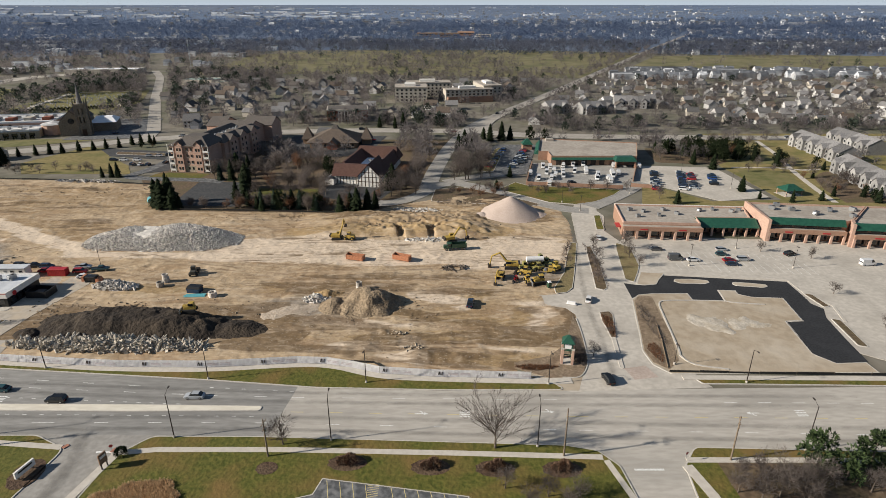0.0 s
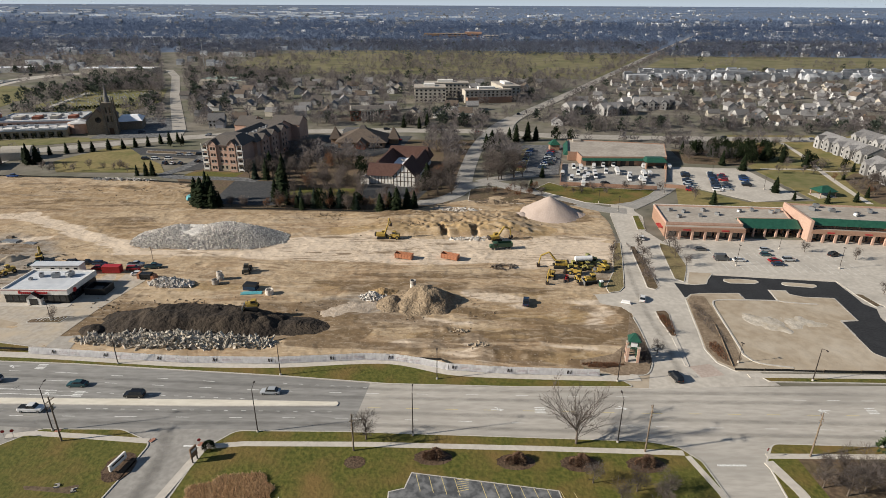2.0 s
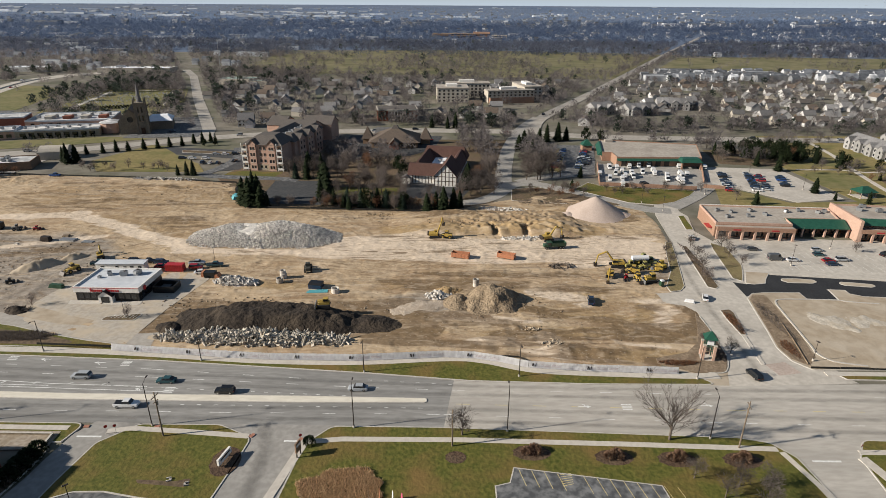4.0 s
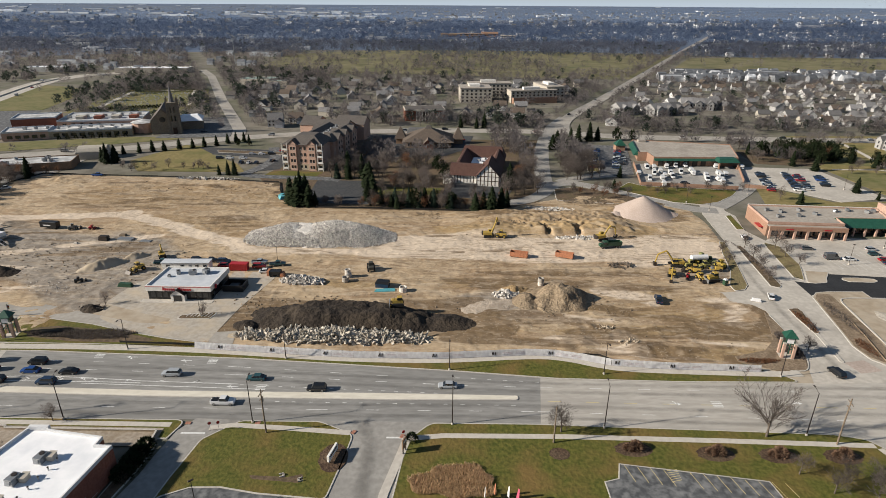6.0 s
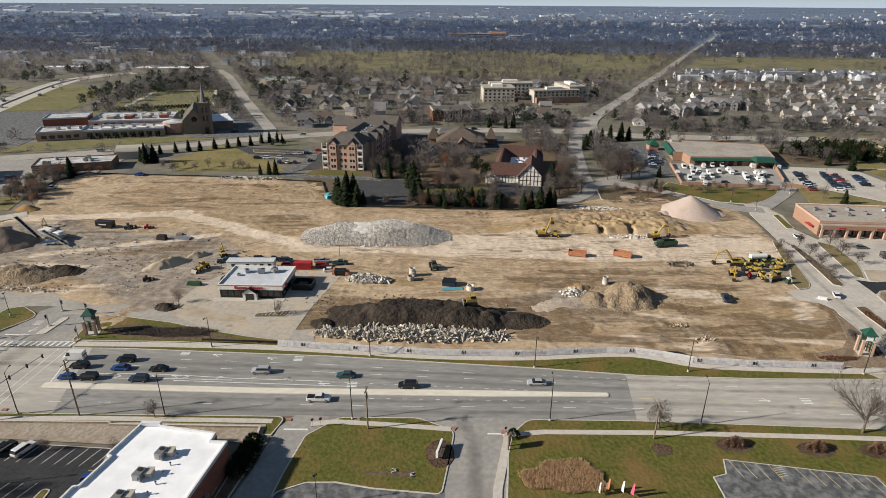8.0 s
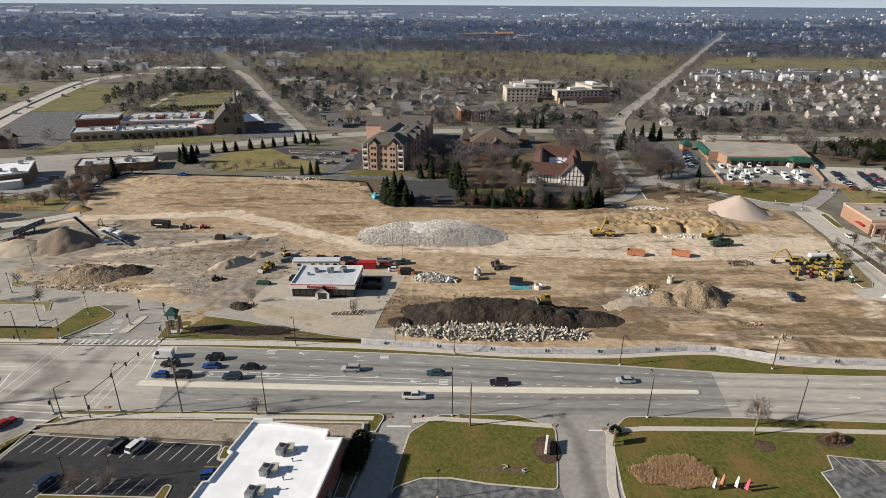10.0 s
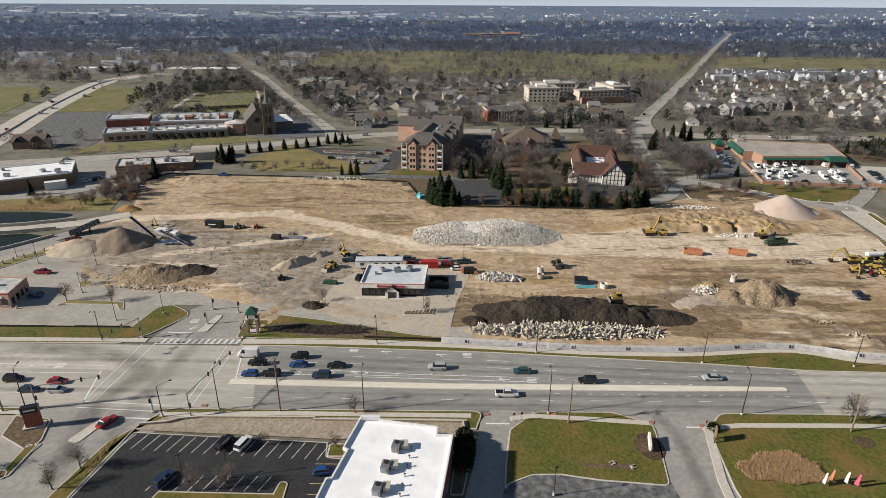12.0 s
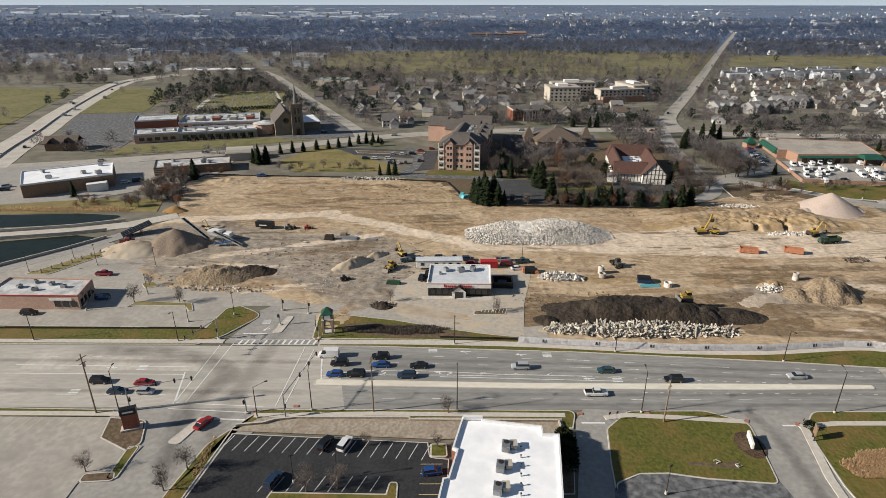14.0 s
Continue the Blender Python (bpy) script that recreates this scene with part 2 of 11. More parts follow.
GRAVEL = surface("crushed_gravel", (0.43, 0.345, 0.295), (0.50, 0.41, 0.36), 0.5, 0.95, (0.39, 0.31, 0.26), 4.0, 0.4, 0.05)
RUBBLE = surface("broken_concrete", (0.38, 0.35, 0.315), (0.52, 0.485, 0.44), 0.4, 0.95, vary=0.4, bump=0.02)
PIPE_GREY = surface("grey_broken_pipe", (0.33, 0.295, 0.24), (0.48, 0.435, 0.365), 0.4, 0.95, vary=0.4, bump=0.02)
PIPE_BITS = surface("grey_broken_pipe_bits", (0.34, 0.31, 0.26), (0.48, 0.435, 0.375), 0.4, 0.95, vary=0.4, island=True, bump=0.02)
RUBBLE_BITS = surface("broken_concrete_bits", (0.43, 0.40, 0.365), (0.62, 0.585, 0.54), 0.4, 0.95, vary=0.42, island=True, bump=0.02)

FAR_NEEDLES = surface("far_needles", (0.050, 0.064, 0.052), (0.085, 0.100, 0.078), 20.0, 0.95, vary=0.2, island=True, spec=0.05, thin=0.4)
# distance haze is painted into these woods: bluer outwards, palest at the horizon
MID_WOODS_HAZED = surface("mid_woods_hazed", (0.105, 0.116, 0.152), (0.165, 0.172, 0.205), 40.0, 0.95, (0.078, 0.093, 0.134), 200.0, 0.8, vary=0.12, island=True, spec=0.03, thin=0.5)
FAR_WOODS_HAZED = surface("far_woods_hazed", (0.090, 0.124, 0.198), (0.138, 0.174, 0.258), 60.0, 0.95, (0.064, 0.096, 0.168), 300.0, 0.8, vary=0.10, island=True, spec=0.03, thin=0.5)
HORIZON_WOODS_HAZED = surface("horizon_woods", (0.230, 0.315, 0.460), (0.290, 0.375, 0.520), 120.0, 0.95, (0.175, 0.250, 0.395), 600.0, 0.8, vary=0.08, island=True, spec=0.03, thin=0.5)
# the plain's blue-grey is atmospheric haze mixed into its base colour
FAR_LAND_HAZED = surface("far_land", (0.090, 0.128, 0.200), (0.125, 0.164, 0.238), 90.0, 0.95, (0.180, 0.190, 0.205), 420.0, 0.5, stretch=(0.35, 1, 1))


def stain_material():
    """Thin rubber and dust marks on paving, fading out at their sides."""
    m = bpy.data.materials.new("tyre_stain")
    m.use_nodes = True
    nd, ln = m.node_tree.nodes, m.node_tree.links
    bs = nd["Principled BSDF"]
    bs.inputs["Base Color"].default_value, bs.inputs["Roughness"].default_value = (0.07, 0.066, 0.06, 1), 0.9
    at = nd.new("ShaderNodeAttribute")
    at.attribute_name = "soft"
    tc = nd.new("ShaderNodeTexCoord")
    n = nd.new("ShaderNodeTexNoise")
    n.inputs["Scale"].default_value, n.inputs["Detail"].default_value = 0.22, 6
    ln.new(tc.outputs["Object"], n.inputs["Vector"])
    r = nd.new("ShaderNodeMapRange")
    r.inputs["From Min"].default_value, r.inputs["From Max"].default_value = 0.1, 0.7
    ln.new(n.outputs["Fac"], r.inputs["Value"])
    k = nd.new("ShaderNodeMath")
    k.operation = "MULTIPLY"
    ln.new(at.outputs["Fac"], k.inputs[0])
    ln.new(r.outputs[0], k.inputs[1])
    ln.new(k.outputs[0], bs.inputs["Alpha"])
    return m


TYRE_STAIN = stain_material()


# ---- building blocks ----
def thing(name, x=0, y=0, z=0, turn=0, label="", category="", group="", kind=""):
    ob = new(name)
    ob.matrix_world = pose(x, y, z, 0, 0, turn)
    ob.empty_display_size = 0.1
    return tagged(ob, label, category, group, kind)


def mesh_of(name, bm, material, smooth=False):
    me = bpy.data.meshes.new(name)
    bm.normal_update()
    bm.to_mesh(me)
    bm.free()
    if smooth:
        me.shade_smooth()
    me.materials.append(material)
    return me


def part(name, bm, material, parent, label="", smooth=False):
    ob = new(name, bm if isinstance(bm, bpy.types.Mesh) else mesh_of(name, bm, material, smooth))
    ob.parent = parent
    return tagged(ob, label)


def from_lists(name, verts, faces, material, smooth=False):
    me = bpy.data.meshes.new(name)
    me.from_pydata(verts, [], faces)
    if smooth:
        me.shade_smooth()
    me.materials.append(material)
    return me


def box(x0, y0, z0, x1, y1, z1, bm=None, bev=0.0):
    bm = bm or bmesh.new()
    v = [bm.verts.new(p) for p in ((x0, y0, z0), (x1, y0, z0), (x1, y1, z0), (x0, y1, z0), (x0, y0, z1), (x1, y0, z1), (x1, y1, z1), (x0, y1, z1))]
    f = [bm.faces.new([v[i] for i in q]) for q in ((3, 2, 1, 0), (4, 5, 6, 7), (0, 1, 5, 4), (1, 2, 6, 5), (2, 3, 7, 6), (3, 0, 4, 7))]
    if bev:
        bmesh.ops.bevel(bm, geom=list({e for q in f for e in q.edges}), offset=bev, segments=1, affect="EDGES")
    return bm


def frustum(x0, y0, x1, y1, z0, X0, Y0, X1, Y1, z1, bm=None):
    """A block whose top rectangle differs from its bottom one."""
    bm = bm or bmesh.new()
    v = [bm.verts.new(p) for p in ((x0, y0, z0), (x1, y0, z0), (x1, y1, z0), (x0, y1, z0), (X0, Y0, z1), (X1, Y0, z1), (X1, Y1, z1), (X0, Y1, z1))]
    for q in ((3, 2, 1, 0), (4, 5, 6, 7), (0, 1, 5, 4), (1, 2, 6, 5), (2, 3, 7, 6), (3, 0, 4, 7)):
        bm.faces.new([v[i] for i in q])
    return bm


def tube(a, b, r0, r1, n=8, bm=None):
    """A tapered round bar from a to b."""
    bm = bm or bmesh.new()
    a, b = Vector(a), Vector(b)
    q = (b - a).to_track_quat("Z", "Y")
    rings = []
    for p, r in ((a, r0), (b, r1)):
        rings.append([bm.verts.new(p + q @ Vector((r * math.cos(6.2832 * i / n), r * math.sin(6.2832 * i / n), 0))) for i in range(n)])
    for i in range(n):
        bm.faces.new((rings[0][i], rings[0][(i + 1) % n], rings[1][(i + 1) % n], rings[1][i]))
    bm.faces.new(rings[0][::-1])
    bm.faces.new(rings[1])
    return bm


def area2(poly):
    return sum(a[0] * b[1] - b[0] * a[1] for a, b in zip(poly, poly[1:] + poly[:1]))


def rounded(poly, n=6):
    """Corners given as (x, y, radius) become arcs; the ring comes out counter-clockwise."""
    out = []
    k = len(poly)
    for i, p in enumerate(poly):
        if len(p) < 3 or p[2] <= 0:
            out.append((p[0], p[1]))
            continue
        c, a, b = Vector(p[:2]), Vector(poly[i - 1][:2]), Vector(poly[(i + 1) % k][:2])
        u, w = (a - c).normalized(), (b - c).normalized()
        ang = u.angle(w)
        cut = min(p[2] / max(math.tan(ang / 2), 0.05), 0.48 * (a - c).length, 0.48 * (b - c).length)
        s, e = c + u * cut, c + w * cut
        for j in range(n + 1):
            f = j / n
            q = s * (1 - f) ** 2 + c * 2 * f * (1 - f) + e * f * f
            out.append((q.x, q.y))
    return out if area2(out) > 0 else out[::-1]


def inset(poly, d):
    """A counter-clockwise ring drawn inwards by d."""
    out = []
    k = len(poly)
    for i in range(k):
        a, b, c = (Vector(poly[j % k]) for j in (i - 1, i, i + 1))
        u, w = (b - a), (c - b)
        if u.length < 1e-5 or w.length < 1e-5:
            out.append((b.x, b.y))
            continue
        u, w = u.normalized(), w.normalized()
        n1, n2 = Vector((-u.y, u.x)), Vector((-w.y, w.x))
        m = n1 + n2
        m = m.normalized() if m.length > 1e-4 else n1
        q = b + m * min(d / max(m.dot(n1), 0.35), 3 * d)
        out.append((q.x, q.y))
    return out


def prism(poly, z0, z1, bm=None, bottom=False):
    bm = bm or bmesh.new()
    top = [bm.verts.new((x, y, z1)) for x, y in poly]
    low = [bm.verts.new((x, y, z0)) for x, y in poly]
    f = bm.faces.new(top)
    f.normal_update()
    k = len(poly)
    for i in range(k):
        bm.faces.new((low[i], low[(i + 1) % k], top[(i + 1) % k], top[i]))
    if bottom:
        bm.faces.new(low[::-1])
    bmesh.ops.triangulate(bm, faces=[f])
    return bm


def sheet(name, poly, z, material, label="", category="", kind="structure", depth=0.12):
    """A paved or planted surface with a thickness that reaches into the ground."""
    ob = new(name, mesh_of(name, prism(rounded(poly), z - depth, z), material))
    return tagged(ob, label, category, kind=kind)


def kerbed(name, poly, material, label, z=0.15, wide=0.3, category="lawn"):
    """A raised bed: soil or grass inside a concrete kerb."""
    ring = rounded(poly)
    inner = inset(ring, wide)
    root = tagged(new(name, mesh_of(name, prism(inner, z - 0.3, z - 0.02), material)), label, category, kind="structure")
    bm = bmesh.new()
    k = len(ring)
    rows = [[bm.verts.new((x, y, h)) for x, y in r] for r, h in ((ring, z - 0.3), (ring, z - 0.03), (inset(ring, 0.03), z), (inner, z), (inner, z - 0.3))]
    for lo, hi in zip(rows, rows[1:]):
        for i in range(k):
            bm.faces.new((lo[i], lo[(i + 1) % k], hi[(i + 1) % k], hi[i]))
    part("kerb", bm, KERB_CONCRETE, root, "pale concrete kerb")
    return root


def strip(line, wide, z, bm=None, side=0.0):
    """A flat ribbon along a line of points."""
    bm = bm or bmesh.new()
    k = len(line)
    rows = []
    for i in range(k):
        a, b = Vector(line[max(i - 1, 0)]), Vector(line[min(i + 1, k - 1)])
        u = (b - a).normalized()
        n = Vector((-u.y, u.x))
        p = Vector(line[i]) + n * side
        rows.append([bm.verts.new((*(p + n * s * wide / 2), z)) for s in (-1, 1)])
    for a, b in zip(rows, rows[1:]):
        bm.faces.new((a[0], b[0], b[1], a[1]))
    return bm


def path_sheet(name, line, wide, z, material, label, depth=0.1, category="path"):
    bm = strip(line, wide, z)
    r = bmesh.ops.extrude_face_region(bm, geom=bm.faces[:])
    for v in r["geom"]:
        if isinstance(v, bmesh.types.BMVert):
            v.co.z -= depth
    bmesh.ops.recalc_face_normals(bm, faces=bm.faces[:])
    return tagged(new(name, mesh_of(name, bm, material)), label, category, kind="structure")


def curve_line(pts, n=6):
    """A smooth line through the points."""
    out = []
    p = [Vector(q) for q in pts]
    for i in range(len(p) - 1):
        a, b, c, d = p[max(i - 1, 0)], p[i], p[i + 1], p[min(i + 2, len(p) - 1)]
        for j in range(n):
            t = j / n
            q = 0.5 * ((2 * b) + (c - a) * t + (2 * a - 5 * b + 4 * c - d) * t * t + (3 * b - a - 3 * c + d) * t ** 3)
            out.append((q.x, q.y))
    out.append((p[-1].x, p[-1].y))
    return out


def along(line, x):
    """y of a line of points, ordered by x, at that x."""
    return float(np.interp(x, [p[0] for p in line], [p[1] for p in line]))


def inside(poly, x, y):
    hit = False
    for (ax, ay), (bx, by) in zip(poly, poly[1:] + poly[:1]):
        if (ay > y) != (by > y) and x < (bx - ax) * (y - ay) / (by - ay) + ax:
            hit = not hit
    return hit


FAR, RIM = 2500.0, 4950.0


def deep(r):
    """How far the land at radius r stands for: past FAR the distance is drawn together, so that the plain meets the sky."""
    return 1.0 if r <= FAR else (1 / FAR + (1 / 45000 - 1 / FAR) * (r - FAR) / (RIM - FAR)) * r


def land_z(x, y):
    r = math.hypot(x + 70, y)
    return EYE * (1 - deep(r))

# ---- the land ----
def land():
    verts, faces = [(-70, 0, -0.12)], []
    radii = [60, 150, 300, 500, 800, 1100, 1260]
    n = 72
    for r in radii:
        for i in range(n):
            a = 6.28319 * i / n
            x, y = -70 + r * math.cos(a), r * math.sin(a)
            verts.append((x, y, land_z(x, y) - 0.12))
    for i in range(n):
        faces.append((0, 1 + i, 1 + (i + 1) % n))
    for k in range(len(radii) - 1):
        for i in range(n):
            a, b = 1 + k * n + i, 1 + k * n + (i + 1) % n
            faces.append((a, a + n, b + n, b))
    ob = new("ground", from_lists("ground", verts, faces, COUNTRY, True))
    tagged(ob, "brown and green winter ground reaching far out", "ground", kind="structure")
    # the outer ring goes on in the material with painted haze
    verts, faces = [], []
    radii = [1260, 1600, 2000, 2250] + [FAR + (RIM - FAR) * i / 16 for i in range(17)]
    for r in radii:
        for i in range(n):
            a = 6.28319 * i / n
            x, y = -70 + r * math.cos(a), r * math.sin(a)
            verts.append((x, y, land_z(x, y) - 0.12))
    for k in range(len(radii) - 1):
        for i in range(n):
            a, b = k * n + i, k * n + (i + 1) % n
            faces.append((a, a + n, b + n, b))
    tagged(new("far_land", from_lists("far_land", verts, faces, FAR_LAND_HAZED, True)), "wooded plain reaching to the horizon, with blue-grey haze in its colour", "ground", kind="structure")


land()

NORTH_KERB = [(-700, 138), (-273, 130.3), (-169, 129), (-113, 126), (-57, 121), (-31, 118), (0, 117), (110, 118.5), (700, 112)]
SOUTH_KERB = [(-700, 108), (-254, 103), (-191, 102.3), (-90, 101.3), (-40, 101), (26, 98.3), (74, 97), (700, 80)]

# the wide street: asphalt in the west, pale concrete in the east
west = [(-700, 108), (-254, 103), (-191, 102.3), (-172.5, 102.1), (-175, 113), (-178.5, 129.2), (-273, 130.3), (-700, 138)]
sheet("road", west, 0.0, CONCRETE_ROAD, "pale concrete street and crossing", "road")
middle = [(-172.5, 102.1), (-90, 101.3), (-38, 100.9), (-35.5, 118.4), (-57, 121), (-113, 126), (-169, 129), (-178.5, 129.2), (-175, 113)]
sheet("road", middle, 0.0, ASPHALT, "grey asphalt street with several lanes and white markings", "road")
east = [(-38, 100.9), (26, 98.3), (74, 97), (700, 80), (700, 112), (110, 118.5), (0, 117), (-31, 118), (-35.5, 118.4)]
sheet("road", east, 0.0, CONCRETE_ROAD, "pale concrete street with several lanes", "road")
sheet("road", [(-260, 118.5), (-213, 117.5), (-213, 124), (-260, 126)], 0.012, LOT_CONCRETE, "pale patched concrete turning lanes", "road")
kerbed("median", [(-181.5, 111.3, 1), (-181.5, 113.9, 1), (-128, 112.1), (-72, 111.7), (-42, 111.1, 0.8), (-42, 109.4, 0.8), (-72, 109.1), (-128, 109.7)], MEDIAN_CONCRETE, "long low concrete median in the street", 0.15, 0.2, "median")
kerbed("median", [(-420, 113.5), (-420, 115.2), (-262, 113.6, 0.8), (-262, 112.2, 0.8)], WALK_CONCRETE, "long low concrete median in the street", 0.15, 0.2, "median")

# the south side: lawns, driveways, car parks
sheet("driveway", [(-90, 101.5), (-88, 60), (-66, 60), (-66, 95), (-60, 101.2)], 0.006, DRIVE_GREY, "grey concrete driveway joining the street", "driveway")
sheet("driveway", [(-116.2, 102), (-118.9, 97.9), (-120.3, 90.7), (-121, 84.7), (-123.3, 75.2), (-126, 60), (-108, 60), (-108, 95), (-106, 101.5)], 0.004, DRIVE_GREY, "grey concrete driveway beside a brick shop", "driveway")
sheet("driveway", [(26, 98.6), (30, 60), (50, 60), (54, 92), (58, 98)], 0.006, CONCRETE_ROAD, "pale concrete side street joining the main street", "driveway")
sheet("driveway", [(-230, 102.5), (-224, 90), (-222, 60), (-196, 60), (-194, 88), (-190, 98), (-186, 102.3)], 0.01, DRIVE_GREY, "grey concrete side street with a turning lane", "driveway")
sheet("driveway", [(-82, 80), (-85, 84), (-113, 84), (-115.4, 78), (-119.5, 60), (-80, 60)], 0.02, WORN_ASPHALT, "worn dark asphalt drive with pale cracks", "driveway")

kerbed("lawn", [(-63, 100.9, 4), (-40, 100.8), (26, 98.1), (32.5, 96.5, 3), (36, 92, 2), (40, 60), (-69.5, 60), (-70, 78), (-68, 95, 3)], LAWN, "mown green and brown lawn between two driveways")
kerbed("lawn", [(-106, 101.2, 3), (-88, 101.2, 6), (-79.6, 97, 3), (-80.8, 88), (-82.4, 78.4, 1.5), (-96, 79.8), (-103.5, 81.3), (-109.3, 81.2, 3), (-114.4, 78.8, 2), (-115.6, 76, 0.5), (-114.6, 84), (-112.6, 95, 3)], LAWN, "small green and brown lawn with kerb between driveways")
kerbed("planting_bed", [(-121.4, 93.4, 0.4), (-121.6, 88), (-122.2, 83.5), (-123.6, 76, 0.4), (-126.2, 76, 0.3), (-125.2, 84), (-124.8, 93.2, 0.3)], LEAF_LITTER, "narrow mulched bed with an evergreen hedge", 0.16, 0.2, "planting bed")
kerbed("lawn", [(53, 97.5, 3), (76, 96.7), (400, 88), (400, 40), (52, 40), (46, 60), (49, 92, 3)], LAWN, "green lawn corner beside a side street")
sheet("planting_bed", [(56, 93), (74, 92.6), (400, 82.5), (400, 40), (58, 40)], 0.145, LEAF_LITTER, "brown bed of leaf litter under trees", "planting bed")
kerbed("lawn", [(-192, 101.9, 3), (-150, 101.7), (-118, 101.4, 2), (-120, 95), (-196.4, 94.6), (-199.4, 76), (-201.6, 60), (-205.5, 60), (-203.5, 76), (-200.5, 90, 4)], LAWN, "grass verge beside a car park and street corner")
kerbed("lawn", [(-500, 105.3), (-254, 102.6), (-226, 101.9, 2), (-226, 99), (-500, 102)], LAWN, "narrow grass verge beside the street")
path_sheet("pavement", [(-69, 95.5), (-60, 96.6), (-34, 96.6), (2, 95.6), (33, 94.4)], 1.5, 0.16, WALK_CONCRETE, "pale concrete pavement through the lawn", 0.2, "pavement")
path_sheet("pavement", [(50, 93.6), (76, 93.5), (400, 84)], 1.5, 0.16, WALK_CONCRETE, "pale concrete pavement beside the street", 0.2, "pavement")
path_sheet("pavement", [(-112, 98.6), (-107, 99.6), (-95, 98.7), (-80.5, 97.3)], 1.5, 0.16, WALK_CONCRETE, "pale concrete pavement through the lawn", 0.2, "pavement")
path_sheet("pavement", [(-193, 99.6), (-165, 100.2), (-121, 99.6)], 1.5, 0.16, WALK_CONCRETE, "pale concrete pavement beside the street", 0.2, "pavement")
path_sheet("pavement", [(-500, 102.5), (-260, 100.7), (-224, 100.2)], 1.5, 0.17, WALK_CONCRETE, "pale concrete pavement beside the street", 0.2, "pavement")
path_sheet("pavement", [(49.5, 92), (51.5, 84), (54, 60)], 2.2, 0.165, WALK_CONCRETE, "pale concrete path across the lawn", 0.2, "pavement")
path_sheet("pavement", [(33.5, 93.5), (36, 84), (39, 60)], 1.3, 0.165, WALK_CONCRETE, "pale concrete path beside the side street", 0.2, "pavement")
path_sheet("pavement", [(-68, 95), (-71.5, 80), (-73.5, 60)], 1.8, 0.165, WALK_CONCRETE, "pale concrete path beside the driveway", 0.2, "pavement")
kerbed("car_park", [(-23.8, 88.6), (5, 84), (8, 60), (-30, 60), (-28, 79), (-28, 83.6), (-25, 84.5)], WORN_ASPHALT, "worn grey asphalt car park with pale bay lines", 0.2, 0.25, "car park")
kerbed("car_park", [(-196, 93.5), (-152.5, 90.5), (-152, 86, 1), (-148, 85.5), (-149, 66), (-201, 66), (-199, 76)], NEW_ASPHALT, "fresh black asphalt car park with white bay lines", 0.18, 0.25, "car park")
sheet("planting_bed", [(-191, 99), (-150, 98.8), (-122, 98.4), (-122, 93), (-150, 91.5), (-196, 94.3)], 0.19, GRAVEL_BED, "bare gravel planting bed with thin grass", "planting bed")
sheet("car_park", [(-500, 101), (-253, 99.5), (-225, 99.3), (-224, 93), (-214, 89.5), (-216, 80), (-222, 79.5), (-222, 50), (-500, 50)], 0.15, LOT_GREY, "wide pale concrete car park", "car park", depth=0.3)
kerbed("planting_bed", [(-226, 99), (-217, 98, 2), (-214.5, 90, 2), (-217, 88), (-224.5, 92)], LEAF_LITTER, "mulched street corner bed with a sign", 0.22, 0.3, "planting bed")
kerbed("planting_bed", [(-222, 81.5, 1), (-216, 82, 1), (-215, 79.5, 1), (-222, 79, 1)], LEAF_LITTER, "small kerbed planting island", 0.24, 0.25, "planting bed")
kerbed("lawn", [(-152, 90, 0.6), (-148.5, 90, 0.6), (-148.3, 86, 0.6), (-152, 86, 0.6)], LAWN, "small grass island in a car park", 0.3)
kerbed("lawn", [(-183, 76.5), (-160.5, 76), (-160, 79.2, 1), (-158.2, 79, 1), (-158, 66), (-186, 66)], LAWN, "grass island at the edge of a car park", 0.3)
kerbed("traffic_island", [(-205.5, 99, 1), (-203.3, 99, 1), (-206.5, 90, 1), (-209.5, 90.5, 1)], WALK_CONCRETE, "small concrete traffic island", 0.16, 0.2, "traffic island")

kerbed("lawn", [(-217, 89.5, 0.8), (-214.6, 89.5, 0.8), (-214.8, 80, 0.8), (-217, 80, 0.8)], LAWN, "narrow grass strip beside a side street", 0.22)
# the north side: verge, pavement, intersection arms
FENCE = [(-128, 131.4), (-99, 128.7), (-84, 127.4), (-61, 127.2), (-48, 128.3), (-38, 129.2), (-30, 128.8), (-23, 127), (-16, 124.6), (-2, 123.2), (22, 122.2)]
verge = [(x, along(NORTH_KERB, x) + 0.05) for x in (-184, -169, -113, -57, -31, 0)] + [(30, 117.2, 2), (27, 120.5, 2)]
verge += [(x, along(FENCE, x) + 1.0) for x in (22, -2, -16, -23, -30, -38, -48, -61, -84, -99, -128)] + [(-180, 133.5), (-184, 132)]
kerbed("lawn", verge, LAWN, "green grass verge along the street")
walk_line = curve_line([(-184, 131.3), (-160, 131.2), (-128, 130.0), (-99, 127.4), (-84, 126.2), (-61, 125.9), (-38, 127.9), (-28, 127.2), (-16, 123.2), (-2, 121.8), (24, 120.8), (32, 121)], 4)
path_sheet("pavement", walk_line, 2.4, 0.16, WALK_CONCRETE, "pale concrete pavement beside the banner fence", 0.2, "pavement")
kerbed("lawn", [(64, 119.6, 1), (110, 118.7), (400, 116), (400, 119), (110, 122.8), (62, 123.2)], LAWN, "green grass verge along the street")
path_sheet("pavement", [(60, 122.2), (110, 121.7), (400, 117)], 1.7, 0.165, WALK_CONCRETE, "pale concrete pavement along the street", 0.2, "pavement")
